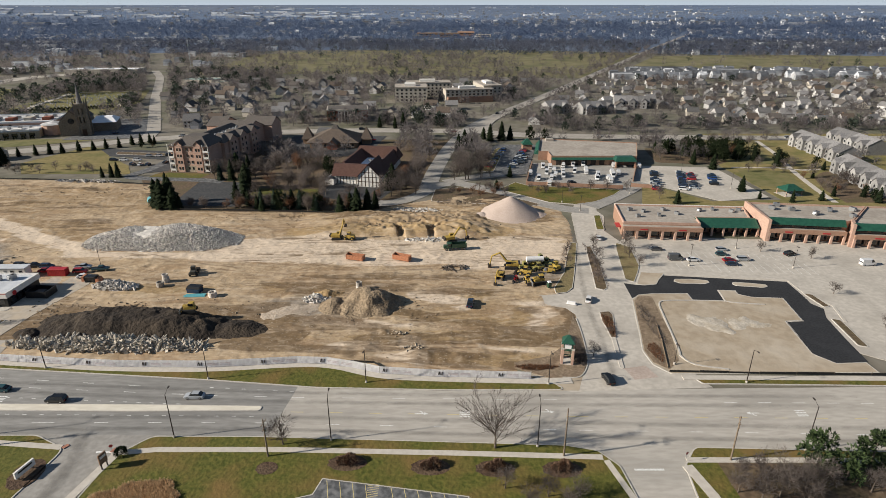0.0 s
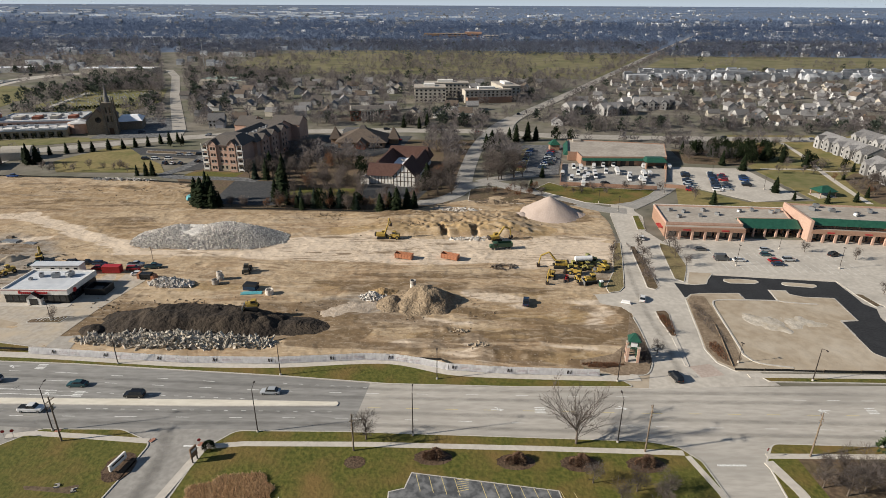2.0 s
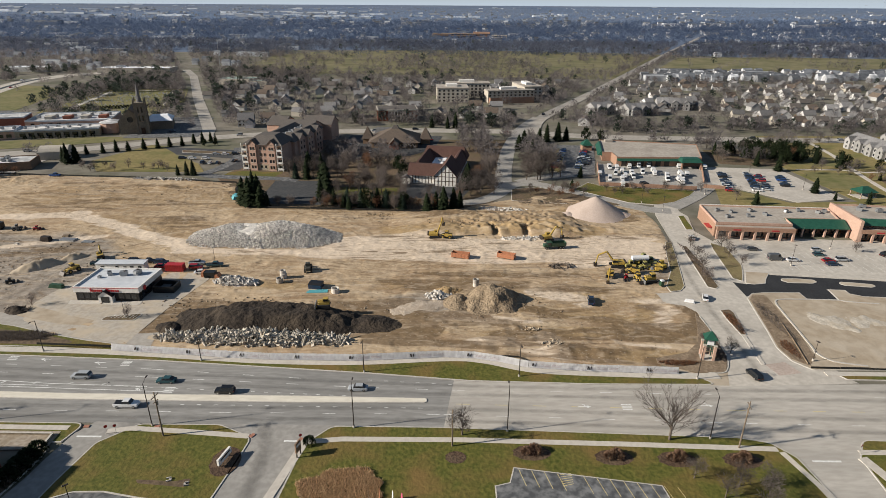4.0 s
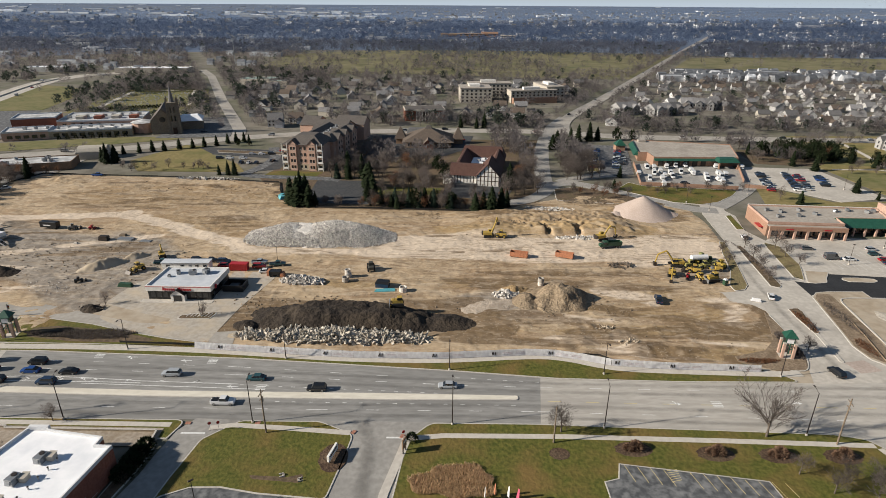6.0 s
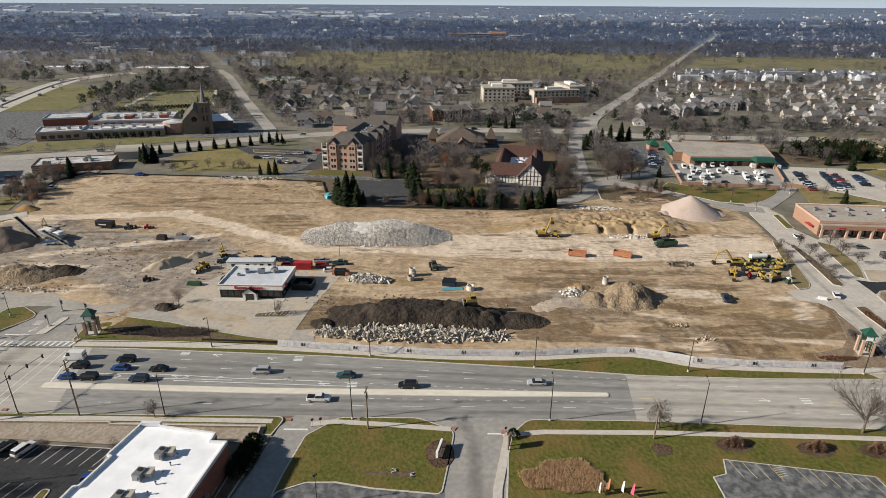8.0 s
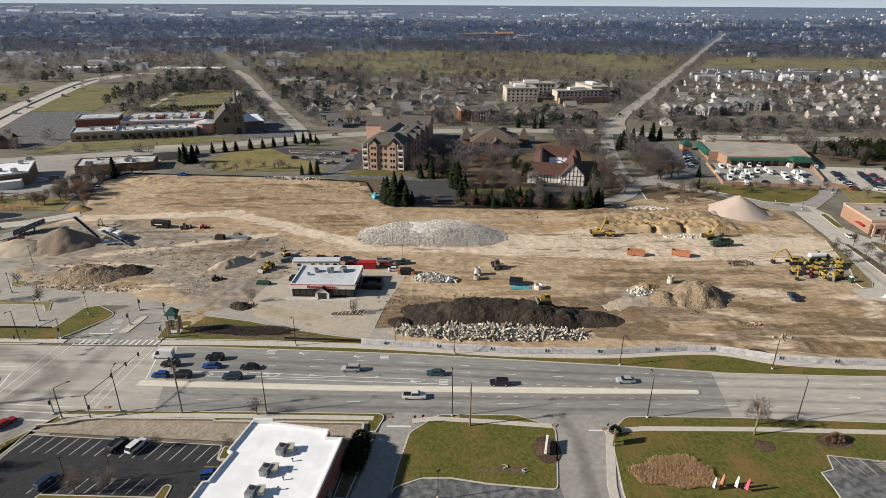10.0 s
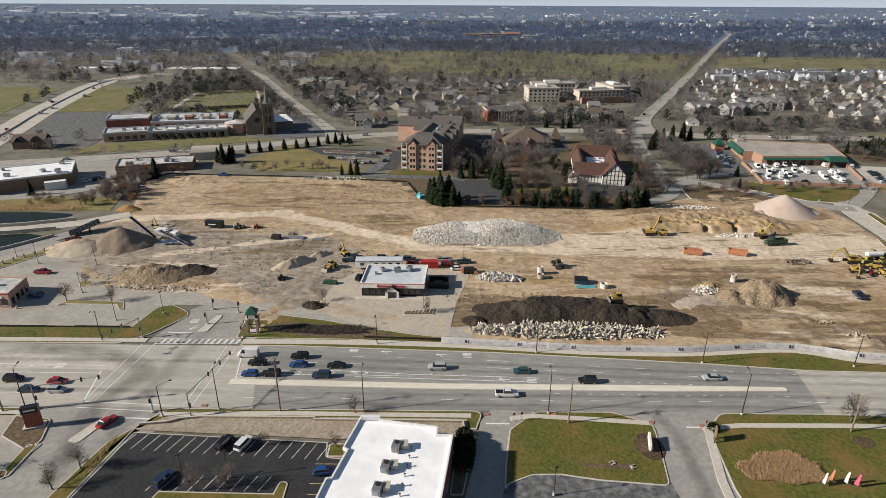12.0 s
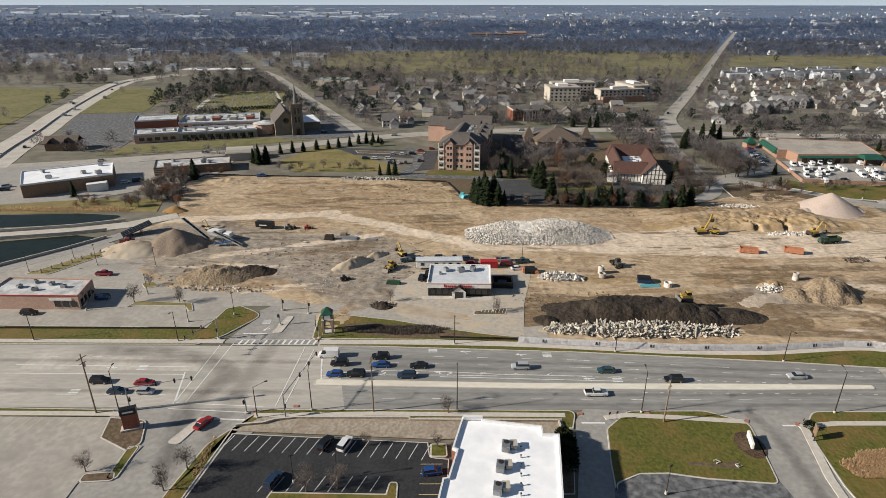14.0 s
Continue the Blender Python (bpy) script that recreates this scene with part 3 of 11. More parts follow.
kerbed("lawn", [(-500, 134.6), (-273, 130.4), (-218, 130.2, 2), (-212, 135, 2), (-204, 147, 4), (-213, 153, 2), (-217, 151), (-219, 139.5), (-500, 146)], LAWN, "green grass verge beside a car park")
path_sheet("pavement", [(-500, 136.6), (-273, 132.2), (-211, 131.8)], 1.9, 0.165, WALK_CONCRETE, "pale concrete pavement along the street", 0.2, "pavement")
sheet("side_street", [(-211, 131), (-184, 130.5), (-187, 140), (-189, 152), (-200, 156), (-206, 150), (-205, 146), (-209, 137)], 0.015, DRIVE_GREY, "grey asphalt arm of the crossing", "road")
kerbed("traffic_island", [(-199, 136.5, 1), (-196, 136.5, 1), (-194.5, 146, 1), (-196.5, 146.5, 1)], WALK_CONCRETE, "small concrete traffic island", 0.16, 0.2, "traffic island")
kerbed("lawn", [(-186.5, 133.2, 1), (-155, 132.6), (-126.6, 130.9), (-127.4, 134.0), (-138.2, 136.1), (-151, 139.6), (-163, 143.6), (-176, 146.4, 2), (-187.2, 148.6, 2)], LAWN, "green and brown grass strip beside the clock tower", 0.17, 0.3)
sheet("planting_bed", [(-178, 136.4, 1), (-164, 134.0, 1), (-150, 133.6, 1), (-139, 134.4, 1), (-147, 137.4, 1), (-160, 140.6, 2), (-172, 142.4, 2), (-179, 141.0, 1)], 0.185, LEAF_LITTER, "brown shrubby bed beside the clock tower", "planting bed", depth=0.1)

# the drive past the restaurant and the paved lot round it
path_sheet("site_drive", curve_line([(-200, 152), (-189, 152), (-170, 146), (-150, 140), (-128, 135.5), (-119, 136)], 5), 9.0, 0.07, LOT_GREY, "dusty pale concrete drive", 0.2, "driveway")
sheet("restaurant_lot", [(-163, 147, 3), (-150, 139.5), (-126, 134), (-125.6, 138), (-123.4, 154), (-118.3, 175.5, 1), (-119.5, 180), (-134, 181, 2), (-134, 177), (-158, 178, 3), (-164, 170, 3), (-166.5, 158, 3)], 0.075, DUSTY_LOT, "dusty pale concrete car park round a restaurant", "car park", depth=0.3)
sheet("dirt_patch", [(-169, 151, 2), (-160, 147.5), (-150, 144.6), (-142, 144.2, 1), (-141.5, 147, 1), (-150, 149.6), (-158, 153, 2), (-166, 156, 2)], 0.085, PAD_DIRT, "dirt spilled over a concrete car park", "ground", depth=0.1)
kerbed("pavement", [(-156, 157.2, 1), (-133, 156.6, 1), (-133, 159.0, 0.4), (-156, 159.4, 0.4)], WALK_CONCRETE, "pale concrete walk before a restaurant", 0.18, 0.2, "pavement")
kerbed("planting_bed", [(-139.5, 149.2, 1), (-129, 151.5, 1), (-130, 147, 1), (-140, 146.8, 1)], LEAF_LITTER, "small kerbed island with a bare tree", 0.2, 0.25, "planting bed")

# west lots, the bridge road
sheet("car_park", [(-320, 140), (-219, 139.5), (-213, 153), (-190, 153), (-213, 163), (-240, 166), (-262, 190), (-281, 206), (-300, 195), (-330, 170)], 0.03, LOT_GREY, "wide dusty concrete car park beside the site", "car park")
kerbed("lawn", [(-249, 151.5, 1.5), (-247, 156, 1.5), (-229, 154.6, 0.6), (-226.5, 149.5, 0.6), (-228, 149.2, 0.5), (-230.5, 152.6, 0.5), (-246.5, 153, 1)], LAWN_TAN, "L-shaped grass island in a car park", 0.2, 0.25)
kerbed("lawn", [(-252, 169, 1), (-248, 170, 1), (-244.5, 166.5, 1), (-249, 165, 1)], LAWN_TAN, "small grass island in a car park", 0.2, 0.25)
kerbed("lawn", [(-264, 161, 1), (-259, 162, 1), (-256, 158.5, 1), (-262, 157.5, 1)], LAWN, "small grass island beside a red building", 0.2, 0.25)
kerbed("lawn", [(-297, 176, 1), (-288, 176, 1), (-271, 203, 1), (-274, 205, 1)], LAWN_TAN, "narrow grass strip with posts along a drive", 0.2, 0.25)
path_sheet("bridge_road", [(-520, 205), (-332, 213), (-304, 219), (-285, 226), (-268, 238)], 8.0, 0.09, LOT_CONCRETE, "pale concrete road over a small bridge", 0.5, "road")
path_sheet("park_road", [(-276, 222), (-290, 200), (-312, 176), (-345, 140)], 7.0, 0.06, DRIVE_GREY, "grey drive beside a pond", 0.3, "road")
sheet("pond", [(-291, 238, 4), (-300, 228), (-345, 222), (-520, 212), (-520, 245), (-346, 239, 5), (-315, 241)], 0.0, WATER, "dark still pond behind a bridge", "pond", depth=0.05)
sheet("pond", [(-289, 211, 2), (-299, 196), (-330, 168), (-420, 150), (-520, 190), (-330, 206), (-300, 214)], 0.0, WATER, "dark still pond below a bridge", "pond", depth=0.05)
sheet("bank", [(-285, 262), (-280, 243), (-300, 243), (-346, 240), (-520, 246), (-520, 268), (-350, 262)], 0.02, LAWN_TAN, "tan grassy bank of a pond", "bank")

# the boulevard into the shopping centre, east lots
sheet("boulevard", [(30, 116.5), (35, 122.6), (37.9, 129), (39, 137), (39.6, 147), (39.9, 154.6), (37.8, 158.6), (31, 161), (31, 167), (36.2, 167.8), (40.3, 168.8), (43, 172), (45.6, 182.7), (49.2, 197), (52.6, 211.6), (57, 245), (62, 262), (72, 262), (69.5, 250), (71, 243), (66.5, 225), (70, 212), (66, 190), (66, 177), (66, 163), (64, 145), (64, 128), (64, 122), (66, 118.3)], 0.012, LOT_CONCRETE, "pale concrete boulevard between the site and the shops", "road")
kerbed("median", [(55, 208, 0.5), (57, 208, 0.5), (56.2, 189), (54.2, 172.2, 0.6), (52.6, 170.5, 0.6), (50.2, 172, 0.6), (51.8, 184), (53.6, 199)], LEAF_LITTER, "mulched median with bare trees", 0.17, 0.25, "median")
kerbed("median", [(47.4, 156, 0.7), (50.8, 156.6, 0.7), (51.2, 154, 0.7), (49.6, 147), (48.5, 141, 0.4), (47.1, 141.2, 0.4), (47, 150)], LEAF_LITTER, "mulched median with dry plants", 0.17, 0.25, "median")
kerbed("median", [(47.2, 140.9), (48.4, 140.7), (46.6, 126.2, 0.4), (45.5, 126.4, 0.4)], WALK_CONCRETE, "narrow concrete nose of a median", 0.15, 0.2, "median")
kerbed("lawn", [(50, 212, 0.5), (52.4, 211.6, 0.5), (49.1, 197.1), (45.5, 182.7), (42.8, 172.4, 1.5), (40.4, 169, 1.5), (36.4, 168.1, 0.8), (36.6, 172.5, 1), (42.0, 184), (45.9, 199)], DUSTY_GRASS, "trampled brown grass strip with bare trees beside the site", 0.17, 0.25)
sheet("planting_bed", [(18.4, 126.4, 0.6), (26.6, 122.3), (34.6, 122.6, 1.5), (37.7, 129), (38.8, 137.3), (39.3, 146), (39, 154), (36.4, 146), (33.2, 137.2), (28.2, 131.9), (18.6, 128.9, 0.6)], 0.15, BARK_BED, "brown mulched bed round a clock tower", "planting bed", depth=0.2)
path_sheet("kerb", curve_line([(30, 122.4), (34.6, 122.8), (37.8, 129), (38.9, 137.3), (39.5, 146), (39.6, 152)], 4), 0.3, 0.17, KERB_CONCRETE, "pale kerb round a planting bed", 0.2, "kerb")
sheet("crosswalk", [(46.5, 126.4), (52.4, 127.6), (54.2, 122.6), (47.8, 121.4)], 0.022, BRICK_PAVER, "faded pink brick paving at a crossing", "crosswalk")
kerbed("lawn", [(66.5, 243.5, 0.6), (69.5, 244, 0.6), (67, 226, 0.6), (63.5, 226, 0.6)], LAWN, "small grass island at the road bend", 0.17, 0.25)
sheet("car_park", [(62, 180), (70, 214), (76, 219), (400, 196), (400, 126), (119, 128), (60, 172)], 0.008, LOT_CONCRETE, "wide pale concrete shopping centre car park", "car park")
kerbed("lawn", [(67.6, 212, 1), (72, 207, 1), (70.2, 190, 1), (68.2, 184.9, 0.4), (64.3, 176.4, 0.4), (61.8, 178.8, 1), (63.2, 188, 1), (65.9, 205)], DUSTY_GRASS, "grass strip with bare trees beside a car park", 0.17, 0.25)
sheet("new_drive", [(60.6, 176), (64.4, 174.6), (70.6, 175.2), (75.8, 182), (115.8, 177), (115.5, 168), (115, 161.4), (116.9, 158), (114.4, 152.7), (112.7, 141.6), (111.2, 129.3), (102.6, 128.9), (99.2, 133), (101.3, 150), (106.5, 150.5), (108.4, 165.3), (98.7, 166.1), (95.4, 168), (95.6, 170.6), (89.6, 171), (88.6, 163.5), (79.2, 164.2), (79.2, 168.6), (64.4, 167.6), (60.2, 165.2)], 0.03, NEW_ASPHALT, "fresh black asphalt drive round a building pad", "driveway")
for q in ([(77.8, 177.4, 0.9), (78.6, 178.9, 0.9), (84, 179), (89.4, 178, 0.9), (89.6, 176.2, 0.9), (87.6, 175.2, 0.9), (79.4, 175.6, 0.9)], [(96.4, 175.2, 0.9), (97.4, 176.6, 0.9), (102, 176), (107.6, 174.8, 0.9), (107.6, 173.2, 0.9), (105.8, 172.4, 0.9), (97.4, 173.8, 0.9)]):
    kerbed("traffic_island", q, PAD_DIRT, "small kerbed island in fresh asphalt", 0.17, 0.3, "traffic island")
kerbed("building_pad", [(59.8, 164.2, 1.5), (62.8, 167.4, 1.0), (67, 168.2), (78.9, 168.3, 0.8), (79, 163.9), (88.8, 163.2), (89.9, 170.8), (95.3, 170.3), (95.2, 167.7), (98.6, 165.8), (108.1, 165), (106.3, 150.8), (101, 150.3, 0.4), (98.9, 133, 2), (102.4, 128.6, 1), (110.5, 129), (110.8, 124.3), (57.8, 123.8, 2), (54.4, 128, 2), (53.8, 134.5, 2), (55.7, 143.3), (57.6, 153.1)], PAD_DIRT, "bare tan dirt building pad inside new kerbs", 0.14, 0.3, "ground")
path_sheet("pad_kerb", curve_line([(100, 160.6), (95, 161.2), (90.5, 162), (88, 162.9), (78, 163.3), (70.4, 163.2), (67.5, 161.4), (66.2, 154), (63.8, 135.2), (63.2, 131.8), (65.5, 127.8), (73.2, 125.7)], 4), 0.5, 0.30, KERB_CONCRETE, "pale new kerb across the building pad", 0.3, "kerb")
path_sheet("pad_kerb", [(66.6, 183), (77, 182.9), (100, 180.4), (116.6, 178.3), (117, 168), (121, 160), (118.5, 150)], 0.9, 0.12, WALK_CONCRETE, "pale new kerb beside fresh asphalt", 0.2, "kerb")
sheet("planting_strip", [(54.9, 129), (54.4, 134.5), (56.2, 143), (58.1, 153), (60.4, 163.4, 1), (62.6, 166.4, 1), (66.8, 166.2, 1), (65.4, 154), (64.6, 143.3), (62.8, 135.2), (62, 130), (58, 125.8)], 0.155, BARK_BED, "brown planting strip with dry shrubs", "planting bed")
kerbed("lawn", [(116.2, 168.6, 0.7), (119, 167.5, 0.7), (119.8, 159.6, 0.7), (117.5, 158.8, 0.7)], LEAF_LITTER, "planted strip beside fresh asphalt", 0.17, 0.3)
kerbed("lawn", [(115.2, 152.2, 0.7), (117.8, 151, 0.7), (116.2, 136, 0.7), (113.6, 137, 0.7)], LEAF_LITTER, "planted strip beside fresh asphalt", 0.17, 0.3)
kerbed("lawn", [(68.8, 184.6, 0.4), (77, 183.6, 0.6), (73.2, 178.4, 1), (71.2, 174.8, 1.2), (67, 174.2, 1), (64.4, 174.9, 1)], PAD_DIRT, "bare dirt bed behind a new kerb", 0.17, 0.3)
sheet("apron", [(14, 117.3), (33, 117), (37, 128), (31, 125), (14, 124)], 0.02, PAD_DIRT, "bare dirt beside the clock tower", "ground")
# the ring road past the post office
ring = curve_line([(66, 250), (55, 253.5), (42, 265), (27, 279), (10, 293), (-3, 290), (-13, 272), (-24, 262), (-34, 262)], 5)
path_sheet("ring_road", ring, 8.0, 0.03, DRIVE_GREY, "grey concrete road bending past the site", 0.2, "road")
path_sheet("ring_road", curve_line([(-8, 284), (-6, 305), (-3, 330), (5, 380), (20, 440), (40, 490)], 5), 9.0, 0.035, DRIVE_GREY, "grey road between bare trees", 0.2, "road")
path_sheet("ring_road", curve_line([(2, 296), (14, 304), (27, 310), (36, 312)], 5), 9.0, 0.045, DRIVE_GREY, "grey entrance to a car park", 0.2, "road")
path_sheet("ring_road", curve_line([(68, 256), (84, 272), (96, 286), (104, 300), (108, 325)], 5), 9.0, 0.04, DRIVE_GREY, "grey entrance road to a car park", 0.2, "road")
kerbed("lawn", [(28, 283, 1), (38, 296), (44, 289.5), (90, 282.5), (84, 274, 4), (72, 263, 3), (62, 259, 2), (50, 262)], LAWN, "green lawn below a brick wall", 0.17)
kerbed("lawn", [(-4, 283, 2), (10, 287, 2), (30, 273), (46, 259), (40, 256), (-6, 264, 2)], LEAF_LITTER, "leaf-covered bank beside the road", 0.17)
sheet("car_park", [(22, 318), (30, 316), (34, 308), (46, 312), (62, 384), (36, 385), (30, 372)], 0.05, WORN_ASPHALT, "grey car park full of parked cars", "car park")
kerbed("lawn", [(21, 318, 1), (28, 316, 1), (40, 372, 1), (36.5, 376, 1), (33, 370)], LAWN_TAN, "grass strip between car park rows", 0.2)
sheet("post_yard", [(43, 292), (90, 284.5), (100, 298), (111, 336), (53, 336)], 0.06, DRIVE_GREY, "grey yard with white delivery vans", "car park")
sheet("car_park", [(104, 296), (132, 264), (158, 270), (155, 326), (112, 330)], 0.05, LOT_CONCRETE, "pale car park with rows of cars", "car park")
sheet("lawn", [(92, 256), (104, 294), (128, 264), (162, 266), (160, 330), (185, 420), (420, 420), (420, 262), (160, 250)], 0.012, LAWN_TAN, "tan and green park lawn", "lawn")
path_sheet("park_path", curve_line([(214, 396), (208, 362), (201.5, 338), (195, 314), (188, 281), (185, 262)], 4), 3.0, 0.05, WALK_CONCRETE, "pale path across a park", 0.1, "path")
path_sheet("park_path", [(165, 325.5), (190, 325.5), (202, 320), (216, 322)], 2.2, 0.05, WALK_CONCRETE, "pale path across a park", 0.1, "path")
sheet("leaf_bed", [(126, 338, 3), (160, 332, 3), (178, 346, 3), (184, 372, 4), (130, 374, 3)], 0.03, LEAF_LITTER, "leaf-covered ground under evergreens", "planting bed")
sheet("leaf_bed", [(190, 262), (192, 282, 3), (200, 306, 4), (214, 318, 3), (236, 300), (240, 262)], 0.03, LEAF_LITTER, "leaf-covered ground beside town houses", "planting bed")
sheet("lawn", [(168, 338, 4), (194, 333, 3), (206, 380, 4), (178, 397, 4)], 0.035, FIELD_GREEN, "greener stretch of park lawn", "lawn")
sheet("lawn", [(166, 322, 3), (192, 318, 3), (184, 284, 4), (160, 290, 4)], 0.035, FIELD_GREEN, "greener stretch of park lawn", "lawn")

# the street behind, the far avenue and the highway
SECOND = [(-520, 295), (-430, 322), (-371, 335), (-278, 364), (-210, 400), (-142, 424), (-37, 438), (20, 448), (50, 430), (85, 408), (302, 405), (700, 400)]
path_sheet("second_street", curve_line([(-560, 280), (-430, 316), (-371, 331), (-278, 362), (-210, 398), (-142, 422), (-60, 432), (20, 428), (85, 412), (302, 404), (700, 400)], 5), 15.0, 0.02, LOT_GREY, "pale concrete street behind the site", 0.2, "road")
path_sheet("avenue", curve_line([(26, 420), (40, 480), (90, 580), (131, 661)], 6) + [(445, 1296), (760, 1920), (1500, 3400)], 11.0, 0.30, LOT_GREY, "long straight avenue running to the horizon", 0.5, "road")
path_sheet("avenue", [(-205, 400), (-213, 430), (-280, 580), (-360, 770), (-400, 845)], 9.5, 0.12, LOT_GREY, "pale avenue running away past the church", 0.2, "road")
for off in (-7.0, 7.0):
    path_sheet("highway", curve_line([(-385 + off, 215), (-412 + off, 310), (-433 + off, 370), (-450 + off, 425), (-475 + off, 496), (-504 + off, 592), (-526 + off, 675), (-532 + off, 730), (-512 + off, 785), (-450 + off, 830)], 5), 12.0, 0.05, LOT_CONCRETE, "pale concrete highway", 0.2, "road")
path_sheet("highway_divider", curve_line([(-385, 215), (-412, 310), (-433, 370), (-450, 425), (-475, 496), (-504, 592), (-526, 675), (-532, 730)], 5), 1.2, 0.9, KERB_CONCRETE, "low concrete highway divider", 0.9, "divider")
sheet("lawn", [(-248, 335), (-232, 378), (-214, 372), (-205, 352), (-182, 330), (-172, 312), (-232, 312)], 0.03, LAWN_TAN, "tan mown lawn behind the site", "lawn")
sheet("car_park", [(-222, 373), (-152, 362), (-154, 318), (-165, 314), (-160, 342), (-205, 353)], 0.05, DARK_ASPHALT, "dark asphalt apartment car park", "car park")
kerbed("lawn", [(-206, 364, 1), (-160, 358, 1), (-162, 352, 1), (-203, 357, 1)], LEAF_LITTER, "planted island between parked cars", 0.2)
sheet("car_park", [(-127, 258), (-96, 256), (-98, 296), (-128, 296)], 0.05, DARK_ASPHALT, "dark asphalt car park behind spruces", "car park")
sheet("woodland_floor", [(-137, 258), (-128, 250.5), (-40, 246), (-15, 262), (-7, 285), (-2, 330), (10, 400), (-140, 400), (-160, 300)], 0.02, LEAF_LITTER, "leaf-covered ground under trees", "ground")
sheet("lawn", [(-96, 285), (-62, 283), (-62, 272), (-96, 270)], 0.06, LAWN, "small green lawn between trees", "lawn")
sheet("car_park", [(-110, 345), (-105, 412), (-40, 412), (-45, 372), (-60, 352)], 0.05, DARK_ASPHALT, "dark asphalt restaurant car park", "car park")
sheet("car_park", [(-62, 268), (-30, 266), (-22, 292), (-58, 294)], 0.055, DARK_ASPHALT, "dark asphalt yard behind trees", "car park")
sheet("lawn", [(-385, 495), (-400, 640), (-318, 650), (-285, 560), (-290, 500)], 0.03, FIELD_GREEN, "green cemetery lawn with rows of stones", "lawn")
path_sheet("cemetery_path", [(-366, 500), (-388, 620)], 5.0, 0.06, WALK_CONCRETE, "pale cemetery path", 0.1, "path")
path_sheet("cemetery_path", [(-388, 630), (-330, 640), (-296, 540)], 3.0, 0.06, WALK_CONCRETE, "pale cemetery path", 0.1, "path")
sheet("lawn", [(-462, 500), (-411, 509), (-430, 600), (-446, 640), (-492, 668), (-512, 672), (-489, 570)], 0.025, FIELD_GREEN, "tan and green grass beside the highway", "lawn")
sheet("lawn", [(-484, 430), (-520, 545), (-550, 655), (-900, 700), (-900, 430)], 0.025, FIELD_GREEN, "tan and green grass beyond the highway", "lawn")
sheet("car_park", [(-430, 420), (-462, 498), (-410, 506), (-388, 452), (-372, 440), (-362, 372), (-404, 378)], 0.06, WORN_ASPHALT, "dark asphalt school car park", "car park")
sheet("car_park", [(-262, 398), (-268, 480), (-228, 480), (-212, 405)], 0.06, WORN_ASPHALT, "grey church car park", "car park")
sheet("car_park", [(-420, 240), (-420, 318), (-330, 335), (-275, 350), (-275, 300), (-320, 262)], 0.06, DRIVE_GREY, "grey concrete store car park", "car park")
sheet("golf_course", [(-330, 800), (-345, 1100), (-300, 1180), (-58, 1260), (200, 1220), (375, 1160), (250, 880), (190, 765), (60, 775), (-138, 812)], 0.04, GOLF, "tan and green golf course", "lawn")
sheet("field", [(250, 845), (375, 1090), (570, 1130), (900, 1080), (1300, 900), (1200, 690), (700, 745), (400, 805)], 0.04, GOLF, "tan and green field", "lawn")

sheet("lawn", [(-366, 350), (-330, 360), (-280, 379), (-240, 397), (-262, 402), (-281, 402), (-330, 389), (-360, 379)], 0.03, FIELD_GREEN, "green lawn before the school", "lawn")
sheet("lawn", [(-160, 300), (-132, 298), (-128, 312), (-152, 315), (-158, 312)], 0.045, LAWN, "small lawn before the apartments", "lawn")
path_sheet("site_drive", curve_line([(-172, 372), (-164, 345), (-166, 322), (-170, 308), (-160, 303), (-128, 300), (-116, 297)], 5), 6.5, 0.058, WORN_ASPHALT, "dark asphalt drive round the apartments", 0.1, "driveway")


def stain(line, wide, strength, z=0.018):
    """A soft dark tyre mark along a line."""
    v, f, soft = [], [], []
    prof = ((-1.0, 0.0), (-0.5, 0.7), (0.0, 1.0), (0.5, 0.7), (1.0, 0.0))
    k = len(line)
    for i in range(k):
        a, b = Vector(line[max(i - 1, 0)]), Vector(line[min(i + 1, k - 1)])
        u = (b - a).normalized()
        end = min(1.0, i / 3, (k - 1 - i) / 3)
        for q, w in prof:
            v.append((line[i][0] - u.y * q * wide / 2, line[i][1] + u.x * q * wide / 2, z))
            soft.append(w * end * strength)
        if i:
            f.extend([((i - 1) * 5 + j, i * 5 + j, i * 5 + j + 1, (i - 1) * 5 + j + 1) for j in range(4)])
    me = from_lists("tyre_stain", v, f, TYRE_STAIN)
    me.attributes.new("soft", "FLOAT", "POINT").data.foreach_set("value", soft)
    tagged(new("tyre_stain", me), "soft dark tyre marks on the paving", "stain", kind="structure")


stain(curve_line([(-205, 78), (-208, 90), (-209.5, 101), (-207, 110), (-204, 115), (-208, 120), (-216, 124), (-228, 126.5), (-250, 127.5)], 5), 7, 0.4, 0.034)
stain(curve_line([(-200, 84), (-200, 100), (-199, 116), (-197, 130), (-196, 150)], 6), 6, 0.25, 0.036)
